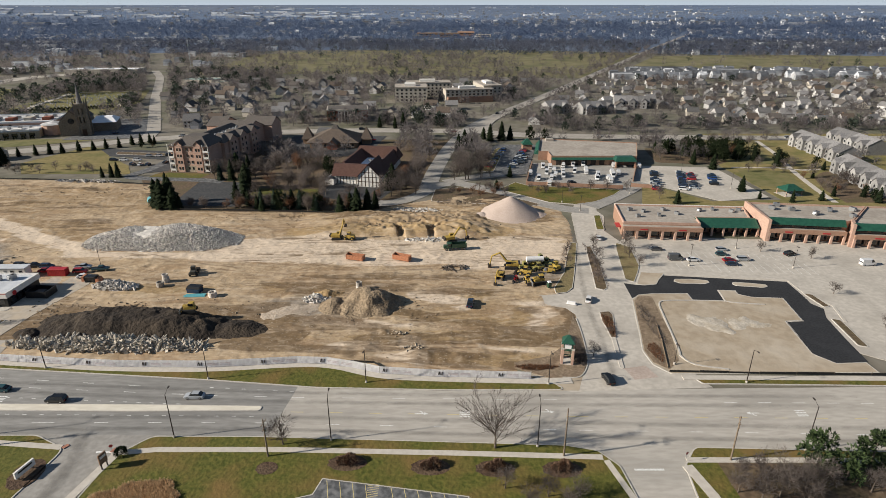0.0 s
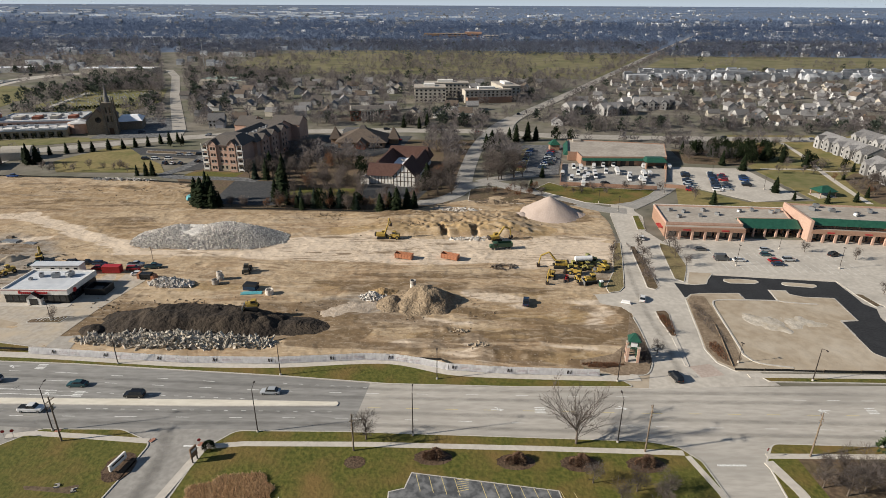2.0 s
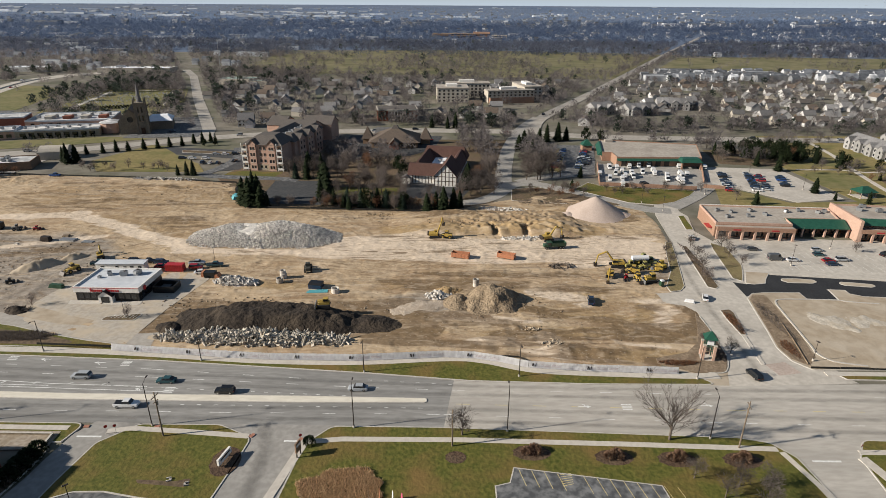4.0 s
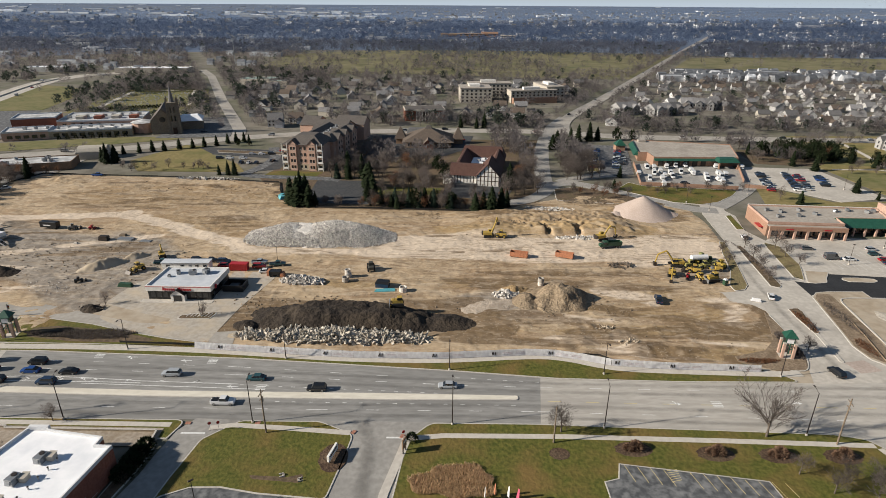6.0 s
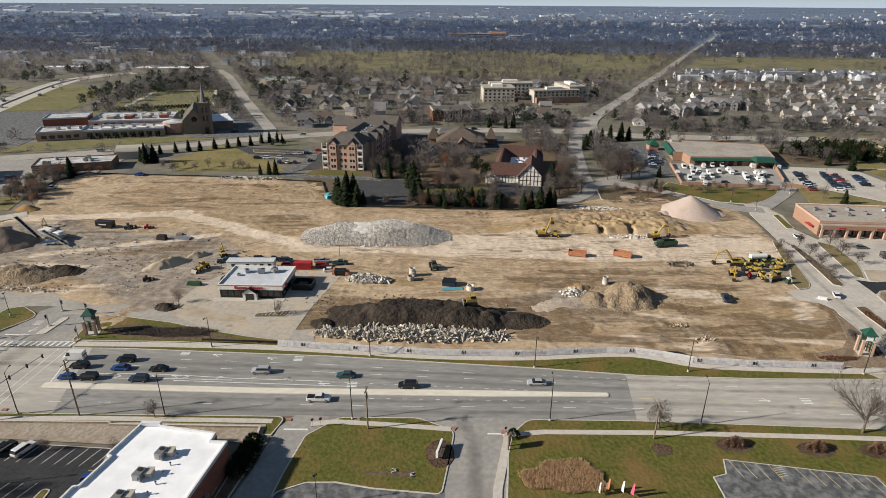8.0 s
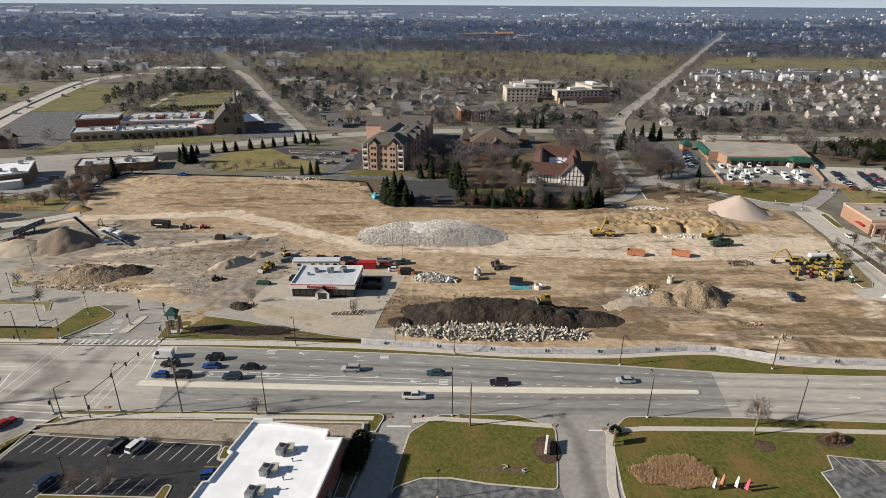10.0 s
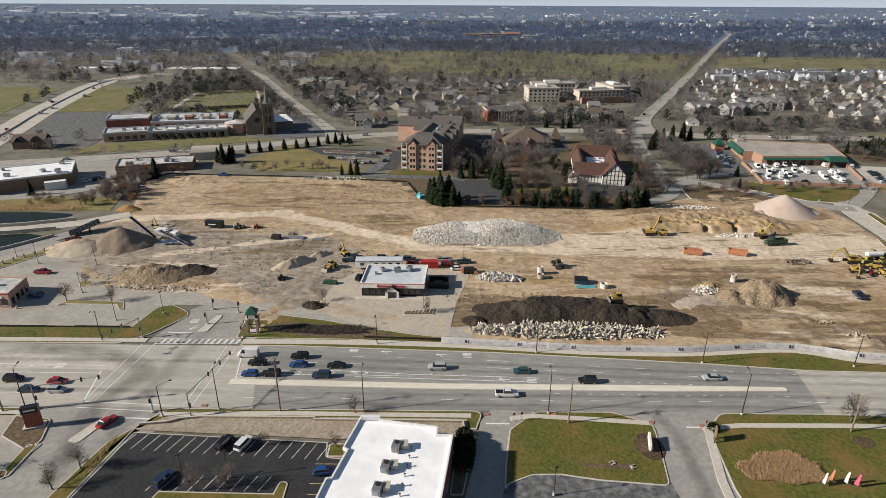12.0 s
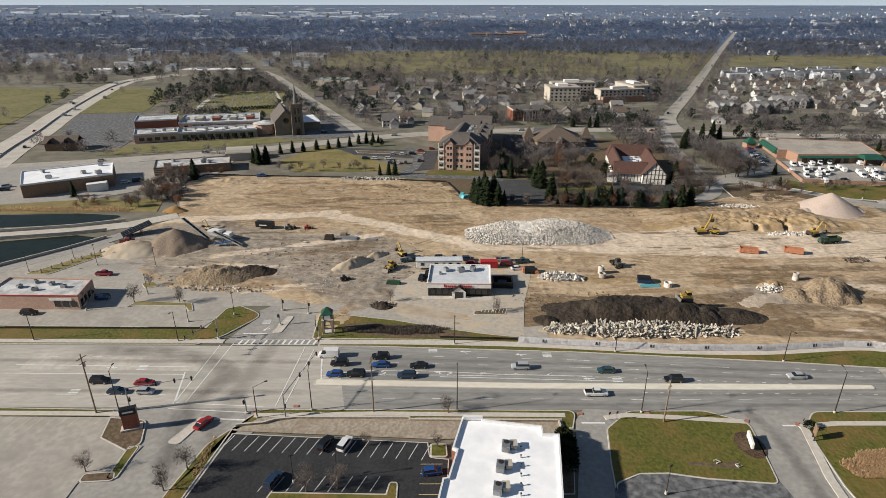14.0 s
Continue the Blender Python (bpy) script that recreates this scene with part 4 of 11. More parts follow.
for line, wide, k in (([(-176, 104.2), (-90, 103.4), (-38, 103), (30, 100.6), (110, 99)], 1.8, 0.28), ([(-176, 108.2), (-90, 107.2), (-38, 107.2), (30, 105.2), (110, 103)], 1.8, 0.24), ([(-176, 123.6), (-113, 120.6), (-57, 117.2), (0, 115.4), (100, 114.6)], 1.8, 0.26), ([(-176, 120), (-113, 117.2), (-57, 113.6), (0, 112), (100, 111)], 1.8, 0.24), ([(-400, 111), (-300, 110), (-220, 109), (-178, 108.5)], 2.4, 0.3), ([(-400, 124.5), (-300, 123), (-220, 122), (-178, 121.5)], 2.4, 0.3), ([(42, 118), (44, 134), (45, 160), (50, 200), (56, 235)], 2.4, 0.25), ([(-100, 60), (-103, 80), (-104, 95), (-110, 103)], 4, 0.3), ([(-77, 60), (-76, 80), (-76, 95), (-80, 103)], 4, 0.3)):
    stain(curve_line(line, 8), wide, k)

# ---- kinds of things ----
STAMPS = {}


def stamp(key, build, m, scale=None):
    """The first of a kind is built, the later ones are copies."""
    if key not in STAMPS:
        STAMPS[key] = ob = build()
        ob.matrix_basis = m
    else:
        ob = copy_thing(STAMPS[key], m)
    if scale:
        ob.scale = (scale, scale, scale) if isinstance(scale, (int, float)) else scale
    return ob


CAR_SHAPES = {   # length, width, sill, bonnet, belt, height, windscreen foot and head, rear head and foot (from the front)
    "sedan": (4.8, 1.82, 0.25, 0.80, 0.92, 1.45, 1.25, 1.95, 3.55, 4.25),
    "suv": (4.8, 1.92, 0.32, 0.98, 1.08, 1.75, 1.15, 1.75, 4.35, 4.72),
    "van": (5.6, 2.0, 0.32, 1.15, 1.30, 2.45, 0.75, 1.45, 5.40, 5.55),
    "hatch": (4.2, 1.78, 0.26, 0.85, 0.95, 1.52, 1.0, 1.65, 3.6, 4.1),
    "pickup": (5.7, 2.0, 0.40, 1.05, 1.15, 1.85, 1.45, 2.0, 3.35, 3.6),
}
CAR_PAINT = {"black": (0.012, 0.013, 0.015), "white": (0.72, 0.72, 0.72), "silver": (0.40, 0.42, 0.44), "blue": (0.02, 0.07, 0.24), "navy": (0.02, 0.04, 0.08),
             "red": (0.32, 0.02, 0.025), "grey": (0.10, 0.105, 0.11), "teal": (0.03, 0.08, 0.09), "tan": (0.35, 0.30, 0.22)}
PAINTS = {k: plain("car_paint_" + k, v, 0.25, 0.1, 0.6, 0.05) for k, v in CAR_PAINT.items()}
LAMP_WHITE = plain("headlamp", (0.7, 0.7, 0.68), 0.2)
LAMP_RED = plain("tail_lamp", (0.35, 0.01, 0.01), 0.3)


def ring_loft(rings, bm=None, cap=True):
    """Skin over rings of equally many points."""
    bm = bm or bmesh.new()
    rows = [[bm.verts.new(p) for p in r] for r in rings]
    n = len(rows[0])
    for a, b in zip(rows, rows[1:]):
        for i in range(n):
            bm.faces.new((a[i], a[(i + 1) % n], b[(i + 1) % n], b[i]))
    if cap:
        bm.faces.new(rows[0][::-1])
        bm.faces.new(rows[-1])
    return bm


def build_car(style, colour, near=True):
    L, W, s, hood, belt, H, wf, wh, rh, rf = CAR_SHAPES[style]
    names = {"sedan": "sedan", "suv": "suv", "van": "delivery_van", "hatch": "hatchback", "pickup": "pickup_truck"}
    words = {"sedan": "four-door saloon car", "suv": "tall estate car", "van": "boxy delivery van", "hatch": "small hatchback car", "pickup": "pickup truck with open bed"}
    root = thing(names[style], 0, 0, 0, 0, f"{colour} {words[style]} with dark windows", "van" if style == "van" else "car")
    paint = PAINTS[colour]
    w = W / 2
    bm = bmesh.new()
    tail = belt if style != "sedan" else belt - 0.04
    rings = []
    for x, z0, z1, k in ((0.0, s + 0.12, hood - 0.2, 0.80), (0.18, s, hood - 0.06, 0.94), (wf, s, belt, 1.0), (L * 0.6, s, belt, 1.0), (L - 0.25, s, tail, 0.96), (L, s + 0.15, tail - 0.12, 0.84)):
        h = w * k
        rings.append([(x, -h, z0), (x, -h, z1 - 0.12), (x, -h * 0.93, z1), (x, h * 0.93, z1), (x, h, z1 - 0.12), (x, h, z0)])
    ring_loft([[(L / 2 - p[0], p[1], p[2]) for p in r] for r in rings], bm)
    part("body", bm, paint, root)
    g = w * 0.90
    if style == "pickup":
        part("bed", box(L / 2 - L + 0.15, -w * 0.8, belt - 0.02, L / 2 - rf - 0.1, w * 0.8, belt + 0.012), BLACK_PAINT, root, "dark open load bed")
    part("greenhouse", frustum(L / 2 - rf, -g, L / 2 - wf, g, belt - 0.02, L / 2 - rh, -g * 0.82, L / 2 - wh, g * 0.82, H - 0.05), GLASS_DARK, root, "dark car windows")
    if style == "van":
        part("cargo_box", box(L / 2 - 5.5, -w * 0.97, belt - 0.3, L / 2 - 2.2, w * 0.97, H + 0.02, None, 0.06), paint, root)
    part("roof", box(L / 2 - rh - 0.06, -g * 0.84, H - 0.06, L / 2 - wh + 0.06, g * 0.84, H, None, 0.02), paint, root)
    key = ("wheel_mesh", 0.36 if style in ("suv", "van", "pickup") else 0.32)
    if key not in STAMPS:
        r = key[1]
        STAMPS[key] = (mesh_of("tyre", tube((0, -0.11, 0), (0, 0.11, 0), r, r, 12), RUBBER), mesh_of("rim", tube((0, -0.118, 0), (0, 0.118, 0), r * 0.62, r * 0.62, 10), CHROME))
    for x in (L / 2 - 0.9, L / 2 - L + 0.95):
        for y in (-w + 0.1, w - 0.1):
            t = part("wheel", STAMPS[key][0], None, root)
            t.location = (x, y, key[1])
            if near:
                part("rim", STAMPS[key][1], None, t, "bright alloy rim")
    for y in (-w * 0.62, w * 0.62) if near else ():
        part("headlight", box(L / 2 - 0.10, y - 0.17, hood - 0.33, L / 2 + 0.005, y + 0.17, hood - 0.20), LAMP_WHITE, root, "clear headlight")
        part("tail_light", box(L / 2 - L - 0.005, y - 0.15, belt - 0.36, L / 2 - L + 0.1, y + 0.15, belt - 0.2), LAMP_RED, root, "red tail light")
    return root


def car(style, colour, x, y, turn=0.0, z=0.03, group=""):
    near = y < 230
    ob = stamp(("car", style, colour, near), lambda: build_car(style, colour, near), pose(x, y, z, 0, 0, turn))
    return tagged(ob, group=group)


# trees
def twig_tree(seed, height, spread, limbs=7, boughs=5, sprays=6, twigs=3, lean=0.0, stem=0.32, thick=0.012):
    """Verts and faces of a bare tree: trunk with limbs, and the boughs and twigs on them."""
    rnd = random.Random(seed)
    wood, fine = ([], []), ([], [])

    def bar(store, a, b, r0, r1, n):
        v, f = store
        q = (b - a).to_track_quat("Z", "Y")
        k = len(v)
        for p, r in ((a, r0), (b, r1)):
            for i in range(n):
                v.append(tuple(p + q @ Vector((r * math.cos(6.2832 * i / n), r * math.sin(6.2832 * i / n), 0))))
        for i in range(n):
            f.append((k + i, k + (i + 1) % n, k + n + (i + 1) % n, k + n + i))

    def bent(d, amount, up=0.0):
        return (d + Vector((rnd.uniform(-1, 1), rnd.uniform(-1, 1), rnd.uniform(-0.6, 0.9) + up)) * amount).normalized()

    r = height * 0.020
    base, d = Vector((0, 0, -0.1)), Vector((lean, 0, 1)).normalized()
    fork = base + d * height * stem
    bar(wood, base, fork, r * 1.25, r * 0.8, 7)
    lead = fork + bent(d, 0.12) * height * 0.30
    bar(wood, fork, lead, r * 0.7, r * 0.35, 6)
    for i in range(limbs):
        a = 6.2832 * (i + rnd.uniform(-0.3, 0.3)) / limbs
        u = i / limbs
        start = fork.lerp(lead, u * 0.95) - d * height * 0.05 * (1 - u)
        rise = 0.55 + 1.3 * u + rnd.uniform(-0.1, 0.25)
        di = Vector((math.cos(a), math.sin(a), rise)).normalized()
        length = height * spread * (0.75 - 0.25 * u) * rnd.uniform(0.85, 1.1)
        mid = start + di * length * 0.5
        end = mid + bent(di, 0.22, 0.15) * length * 0.5
        bar(wood, start, mid, r * 0.45, r * 0.28, 5)
        bar(wood, mid, end, r * 0.28, r * 0.12, 4)
        for j in range(boughs):
            w = (j + 0.6) / boughs
            p = (start.lerp(mid, (w - 0.15) / 0.5 * 0.99) if w < 0.6 else mid.lerp(end, min((w - 0.5) / 0.5, 1)))
            dj = bent(di, 0.75, 0.15)
            lj = length * (0.62 - 0.25 * w) * rnd.uniform(0.8, 1.2)
            e = p + dj * lj
            bar(fine, p, e, max(r * 0.14, thick * 1.2), max(r * 0.06, thick), 3)
            for k in range(sprays):
                s = p.lerp(e, 0.25 + 0.75 * (k + 0.5) / sprays)
                dk = bent(dj, 0.8, 0.12)
                lk = lj * rnd.uniform(0.35, 0.6)
                f = s + dk * lk
                bar(fine, s, f, max(r * 0.055, thick * 0.9), max(r * 0.025, thick * 0.6), 3)
                for _ in range(twigs):
                    q = s.lerp(f, rnd.uniform(0.3, 1.0))
                    t = q + bent(dk, 0.8, 0.1) * lk * rnd.uniform(0.35, 0.6)
                    n = (t - q).cross(Vector((rnd.uniform(-1, 1), rnd.uniform(-1, 1), 0.3))).normalized() * thick
                    m = len(fine[0])
                    fine[0].extend([tuple(q - n), tuple(q + n), tuple(t)])
                    fine[1].append((m, m + 1, m + 2))
    return wood, fine


def build_bare(seed, height, spread, fine_mat=None, label="", fuzz=0, **kw):
    root = thing("bare_tree", 0, 0, 0, 0, label or "leafless deciduous tree with fine grey-brown twigs", "tree")
    wood, fine = twig_tree(seed, height, spread, **kw)
    rnd = random.Random(seed + 7)
    lobes = [(rnd.uniform(0, 6.28), rnd.uniform(0.12, 0.26) * height, rnd.uniform(0.36, 0.80) * height, rnd.uniform(0.13, 0.22) * height) for _ in range(9)]
    for _ in range(fuzz):
        a, far, up, size = rnd.choice(lobes)
        d = Vector((rnd.gauss(0, 1), rnd.gauss(0, 1), rnd.gauss(0, 1))).normalized()
        p = Vector((math.cos(a) * far, math.sin(a) * far, up)) + d * size * rnd.uniform(0.3, 1.0)
        e = p + (d + Vector((math.cos(a) * 0.3, math.sin(a) * 0.3, 0.5)) + Vector((rnd.uniform(-1, 1), rnd.uniform(-1, 1), rnd.uniform(-1, 1))) * 0.5).normalized() * height * rnd.uniform(0.06, 0.13)
        n = (e - p).cross(Vector((rnd.uniform(-1, 1), rnd.uniform(-1, 1), rnd.uniform(-1, 1)))).normalized() * height * 0.0042
        m = len(fine[0])
        fine[0].extend([tuple(p - n), tuple(p + n), tuple(e)])
        fine[1].append((m, m + 1, m + 2))
    part("trunk", from_lists("trunk", *wood, BARK, True), None, root, "grey-brown trunk and limbs")
    part("crown", from_lists("crown", *fine, fine_mat or TWIGS), None, root, "crown of bare twigs")
    return root


def build_spruce(seed, height, width, material, label):
    """Whorls of drooping sprays round a stem, narrower upwards, uneven at the edge."""
    rnd = random.Random(seed)
    root = thing("spruce", 0, 0, 0, 0, label, "tree")
    part("trunk", tube((0, 0, -0.1), (0, 0, height * 0.9), height * 0.018, 0.03, 6), BARK, root)
    v, f = [], []
    levels = 24
    for i in range(levels):
        u = i / (levels - 1)
        z = height * (0.06 + 0.90 * u)
        reach = width * 0.5 * (1 - u) ** 0.55 * (0.86 + 0.14 * math.sin(i * 1.7 + seed)) + 0.12
        n = int(17 - 10 * u)
        for j in range(n):
            a = 6.2832 * (j + rnd.uniform(-0.4, 0.4)) / n
            r = reach * rnd.uniform(0.55, 1.2)
            c, s = math.cos(a), math.sin(a)
            k = len(v)
            w = r * 0.21 + 0.08
            droop = height * 0.05 * rnd.uniform(0.5, 1.3)
            zz = z + rnd.uniform(-0.02, 0.02) * height
            v.extend([(0, 0, zz + height * 0.035), (c * r * 0.6 - s * w, s * r * 0.6 + c * w, zz - droop * 0.3), (c * r, s * r, zz - droop), (c * r * 0.6 + s * w, s * r * 0.6 - c * w, zz - droop * 0.3), (c * r * 0.55, s * r * 0.55, zz - droop * 1.6)])
            f.extend([(k, k + 1, k + 2), (k, k + 2, k + 3), (k, k + 1, k + 4), (k, k + 4, k + 3)])
    part("crown", from_lists("crown", v, f, material), None, root, "dense needled branches")
    return root


def build_pine(seed, height, width, material, label):
    """A rounded evergreen of many needle clumps."""
    rnd = random.Random(seed)
    root = thing("pine_tree", 0, 0, 0, 0, label, "tree")
    part("trunk", tube((0, 0, -0.1), (0, 0, height * 0.7), height * 0.03, 0.06, 6), BARK, root)
    v, f = [], []
    lobes = []
    for i in range(14):
        u = (i + rnd.random()) / 14
        a = rnd.uniform(0, 6.2832)
        far = width * 0.34 * math.sin(math.pi * (0.2 + 0.75 * u)) * rnd.uniform(0.6, 1.2)
        lobes.append((Vector((math.cos(a) * far, math.sin(a) * far, height * (0.16 + 0.74 * u))), width * rnd.uniform(0.12, 0.22)))
    for c0, size in lobes:
        for _ in range(75):
            d = Vector((rnd.gauss(0, 1), rnd.gauss(0, 1), rnd.gauss(0, 0.7))).normalized()
            c = c0 + d * size * rnd.uniform(0.5, 1.0)
            n = d.cross(Vector((rnd.uniform(-1, 1), rnd.uniform(-1, 1), rnd.uniform(-1, 1)))).normalized() * width * 0.032
            e = c + (d + Vector((0, 0, 0.4))).normalized() * width * 0.09
            k = len(v)
            v.extend([tuple(c - n), tuple(c + n), tuple(e)])
            f.append((k, k + 1, k + 2))
    part("crown", from_lists("crown", v, f, material), None, root, "clumps of green needles")
    return root


def build_bush(seed, height, width, material, label, name="shrub"):
    rnd = random.Random(seed)
    root = thing(name, 0, 0, 0, 0, label, "shrub")
    v, f = [], []
    for _ in range(620):
        a, u = rnd.uniform(0, 6.2832), rnd.random() ** 0.7
        r = width * 0.5 * math.sqrt(max(1 - u * u, 0.02)) * rnd.uniform(0.5, 1.05)
        c = Vector((math.cos(a) * r, math.sin(a) * r, height * u * 0.9))
        d = Vector((math.cos(a), math.sin(a), rnd.uniform(0, 1.4))).normalized()
        n = d.cross(Vector((rnd.uniform(-1, 1), rnd.uniform(-1, 1), rnd.uniform(-1, 1)))).normalized() * width * 0.042
        k = len(v)
        v.extend([tuple(c - n), tuple(c + n), tuple(c + d * width * 0.14)])
        f.append((k, k + 1, k + 2))
    part("foliage", from_lists("foliage", v, f, material), None, root)
    part("stem", tube((0, 0, -0.1), (0, 0, height * 0.5), 0.05, 0.03, 5), BARK, root)
    return root


BARE_SIZES = [(12, 0.42), (10, 0.40), (13, 0.36), (9, 0.46), (11, 0.40)]


def bare(x, y, h, rnd, z=0.0, russet=False, group="bare trees"):
    i = rnd.randrange(len(BARE_SIZES))
    H, s = BARE_SIZES[i]
    key = ("bare", i, russet)
    ob = stamp(key, lambda: build_bare(100 + i, H, s, TWIGS_RED if russet else TWIGS, "bare tree with russet twigs" if russet else "", fuzz=1100, limbs=8, boughs=4, sprays=3, twigs=2, stem=0.22, thick=0.045), pose(x, y, z, 0, 0, rnd.uniform(0, 360)), h / H)
    return tagged(ob, group=group)


def spruce(x, y, h, rnd, blue=False, z=0.0, group="spruces"):
    i = rnd.randrange(3)
    key = ("spruce", i, blue)
    ob = stamp(key, lambda: build_spruce(40 + i, 10, 5.4 + i * 0.7, NEEDLES_BLUE if blue else NEEDLES, "blue-grey spruce with drooping branches" if blue else "dark green spruce with drooping branches"), pose(x, y, z, 0, 0, rnd.uniform(0, 360)), h / 10)
    return tagged(ob, group=group)


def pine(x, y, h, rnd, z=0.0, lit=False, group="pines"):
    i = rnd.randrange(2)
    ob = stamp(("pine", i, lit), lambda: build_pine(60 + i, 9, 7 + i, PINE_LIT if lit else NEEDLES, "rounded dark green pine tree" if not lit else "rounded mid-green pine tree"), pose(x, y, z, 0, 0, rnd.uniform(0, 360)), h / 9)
    return tagged(ob, group=group)


# street furniture
def build_street_lamp(h, arm):
    root = thing("street_lamp", 0, 0, 0, 0, "dark brown steel street lamp with an angled arm", "street lamp")
    part("base", tube((0, 0, 0), (0, 0, 0.5), 0.28, 0.25, 10), WALK_CONCRETE, root, "round concrete footing")
    part("pole", tube((0, 0, 0.5), (0, 0, h), 0.13, 0.08, 8), STEEL_DARK, root)
    part("arm", tube((0, 0, h - 0.1), (0, -arm, h + 0.5), 0.05, 0.04, 6), STEEL_DARK, root)
    part("lamp_head", box(-0.16, -arm - 0.75, h + 0.42, 0.16, -arm, h + 0.60, None, 0.04), STEEL_DARK, root)
    return root


def street_lamp(x, y, turn=0, h=10.0, arm=1.6):
    return tagged(stamp(("street_lamp", h, arm), lambda: build_street_lamp(h, arm), pose(x, y, 0.1, 0, 0, turn)), group="street lamps")


def build_lot_lamp(h):
    root = thing("lot_lamp", 0, 0, 0, 0, "slim dark car park lamp on a concrete foot", "street lamp")
    part("base", tube((0, 0, 0), (0, 0, 0.7), 0.28, 0.26, 10), WALK_CONCRETE, root, "round concrete footing")
    part("pole", tube((0, 0, 0.7), (0, 0, h), 0.09, 0.06, 8), STEEL_DARK, root)
    part("lamp_head", box(-0.5, -0.18, h - 0.1, 0.5, 0.18, h + 0.1, None, 0.04), STEEL_DARK, root)
    return root


def lot_lamp(x, y, h=8.0, turn=0, z=0.1):
    return tagged(stamp(("lot_lamp", h), lambda: build_lot_lamp(h), pose(x, y, z, 0, 0, turn)), group="car park lamps")


def build_utility_pole(h):
    root = thing("utility_pole", 0, 0, 0, 0, "weathered wooden utility pole with crossarm and insulators", "utility pole")
    part("pole", tube((0, 0, -0.1), (0, 0, h), 0.20, 0.13, 8), POLE_WOOD, root)
    part("crossarm", box(-1.2, -0.08, h - 1.1, 1.2, 0.08, h - 0.95), POLE_WOOD, root)
    part("crossarm", box(-0.8, -0.08, h - 2.4, 0.8, 0.08, h - 2.25), POLE_WOOD, root)
    for x in (-1.1, -0.5, 0.5, 1.1):
        part("insulator", tube((x, 0, h - 0.95), (x, 0, h - 0.7), 0.06, 0.04, 6), STEEL_GREY, root, "grey insulator")
    part("transformer", tube((0.35, 0, h - 3.4), (0.35, 0, h - 2.5), 0.22, 0.22, 10), STEEL_GREY, root, "grey transformer can")
    return root


def utility_pole(x, y, turn=0, h=12.0):
    return tagged(stamp(("utility_pole", h), lambda: build_utility_pole(h), pose(x, y, 0.1, 0, 0, turn)), group="utility poles")


# houses
def gable(x0, y0, x1, y1, z0, z1, over=0.4, along_x=True, bm=None, thick=0.18):
    """A pitched roof slab over a rectangle, ridge along x or y."""
    bm = bm or bmesh.new()
    x0, y0, x1, y1 = x0 - over, y0 - over, x1 + over, y1 + over
    if along_x:
        m = (y0 + y1) / 2
        pts = [(x, y, z) for x in (x0, x1) for y, z in ((y0, z0), (m, z1), (y1, z0))]
    else:
        m = (x0 + x1) / 2
        pts = [(x, y, z) for y in (y0, y1) for x, z in ((x0, z0), (m, z1), (x1, z0))]
    up = [bm.verts.new(p) for p in pts]
    low = [bm.verts.new((p[0], p[1], p[2] - thick)) for p in pts]
    for a in ((0, 1, 4, 3), (1, 2, 5, 4)):
        bm.faces.new([up[i] for i in a])
        bm.faces.new([low[i] for i in a[::-1]])
    for a, b in ((0, 1), (1, 2), (2, 5), (5, 4), (4, 3), (3, 0)):
        bm.faces.new((up[a], up[b], low[b], low[a]))
    bmesh.ops.recalc_face_normals(bm, faces=bm.faces[:])
    return bm


def gable_walls(x0, y0, x1, y1, z, ridge, along_x=True, bm=None):
    """House walls with the gable ends filled."""
    bm = bm or bmesh.new()
    c = [(x0, y0), (x1, y0), (x1, y1), (x0, y1)]
    low = [bm.verts.new((*p, -0.2)) for p in c]
    top = [bm.verts.new((*p, z)) for p in c]
    if along_x:
        ends = {1: bm.verts.new((x1, (y0 + y1) / 2, ridge)), 3: bm.verts.new((x0, (y0 + y1) / 2, ridge))}
    else:
        ends = {0: bm.verts.new(((x0 + x1) / 2, y0, ridge)), 2: bm.verts.new(((x0 + x1) / 2, y1, ridge))}
    for i in range(4):
        j = (i + 1) % 4
        bm.faces.new([low[i], low[j], top[j]] + ([ends[i]] if i in ends else []) + [top[i]])
    return bm


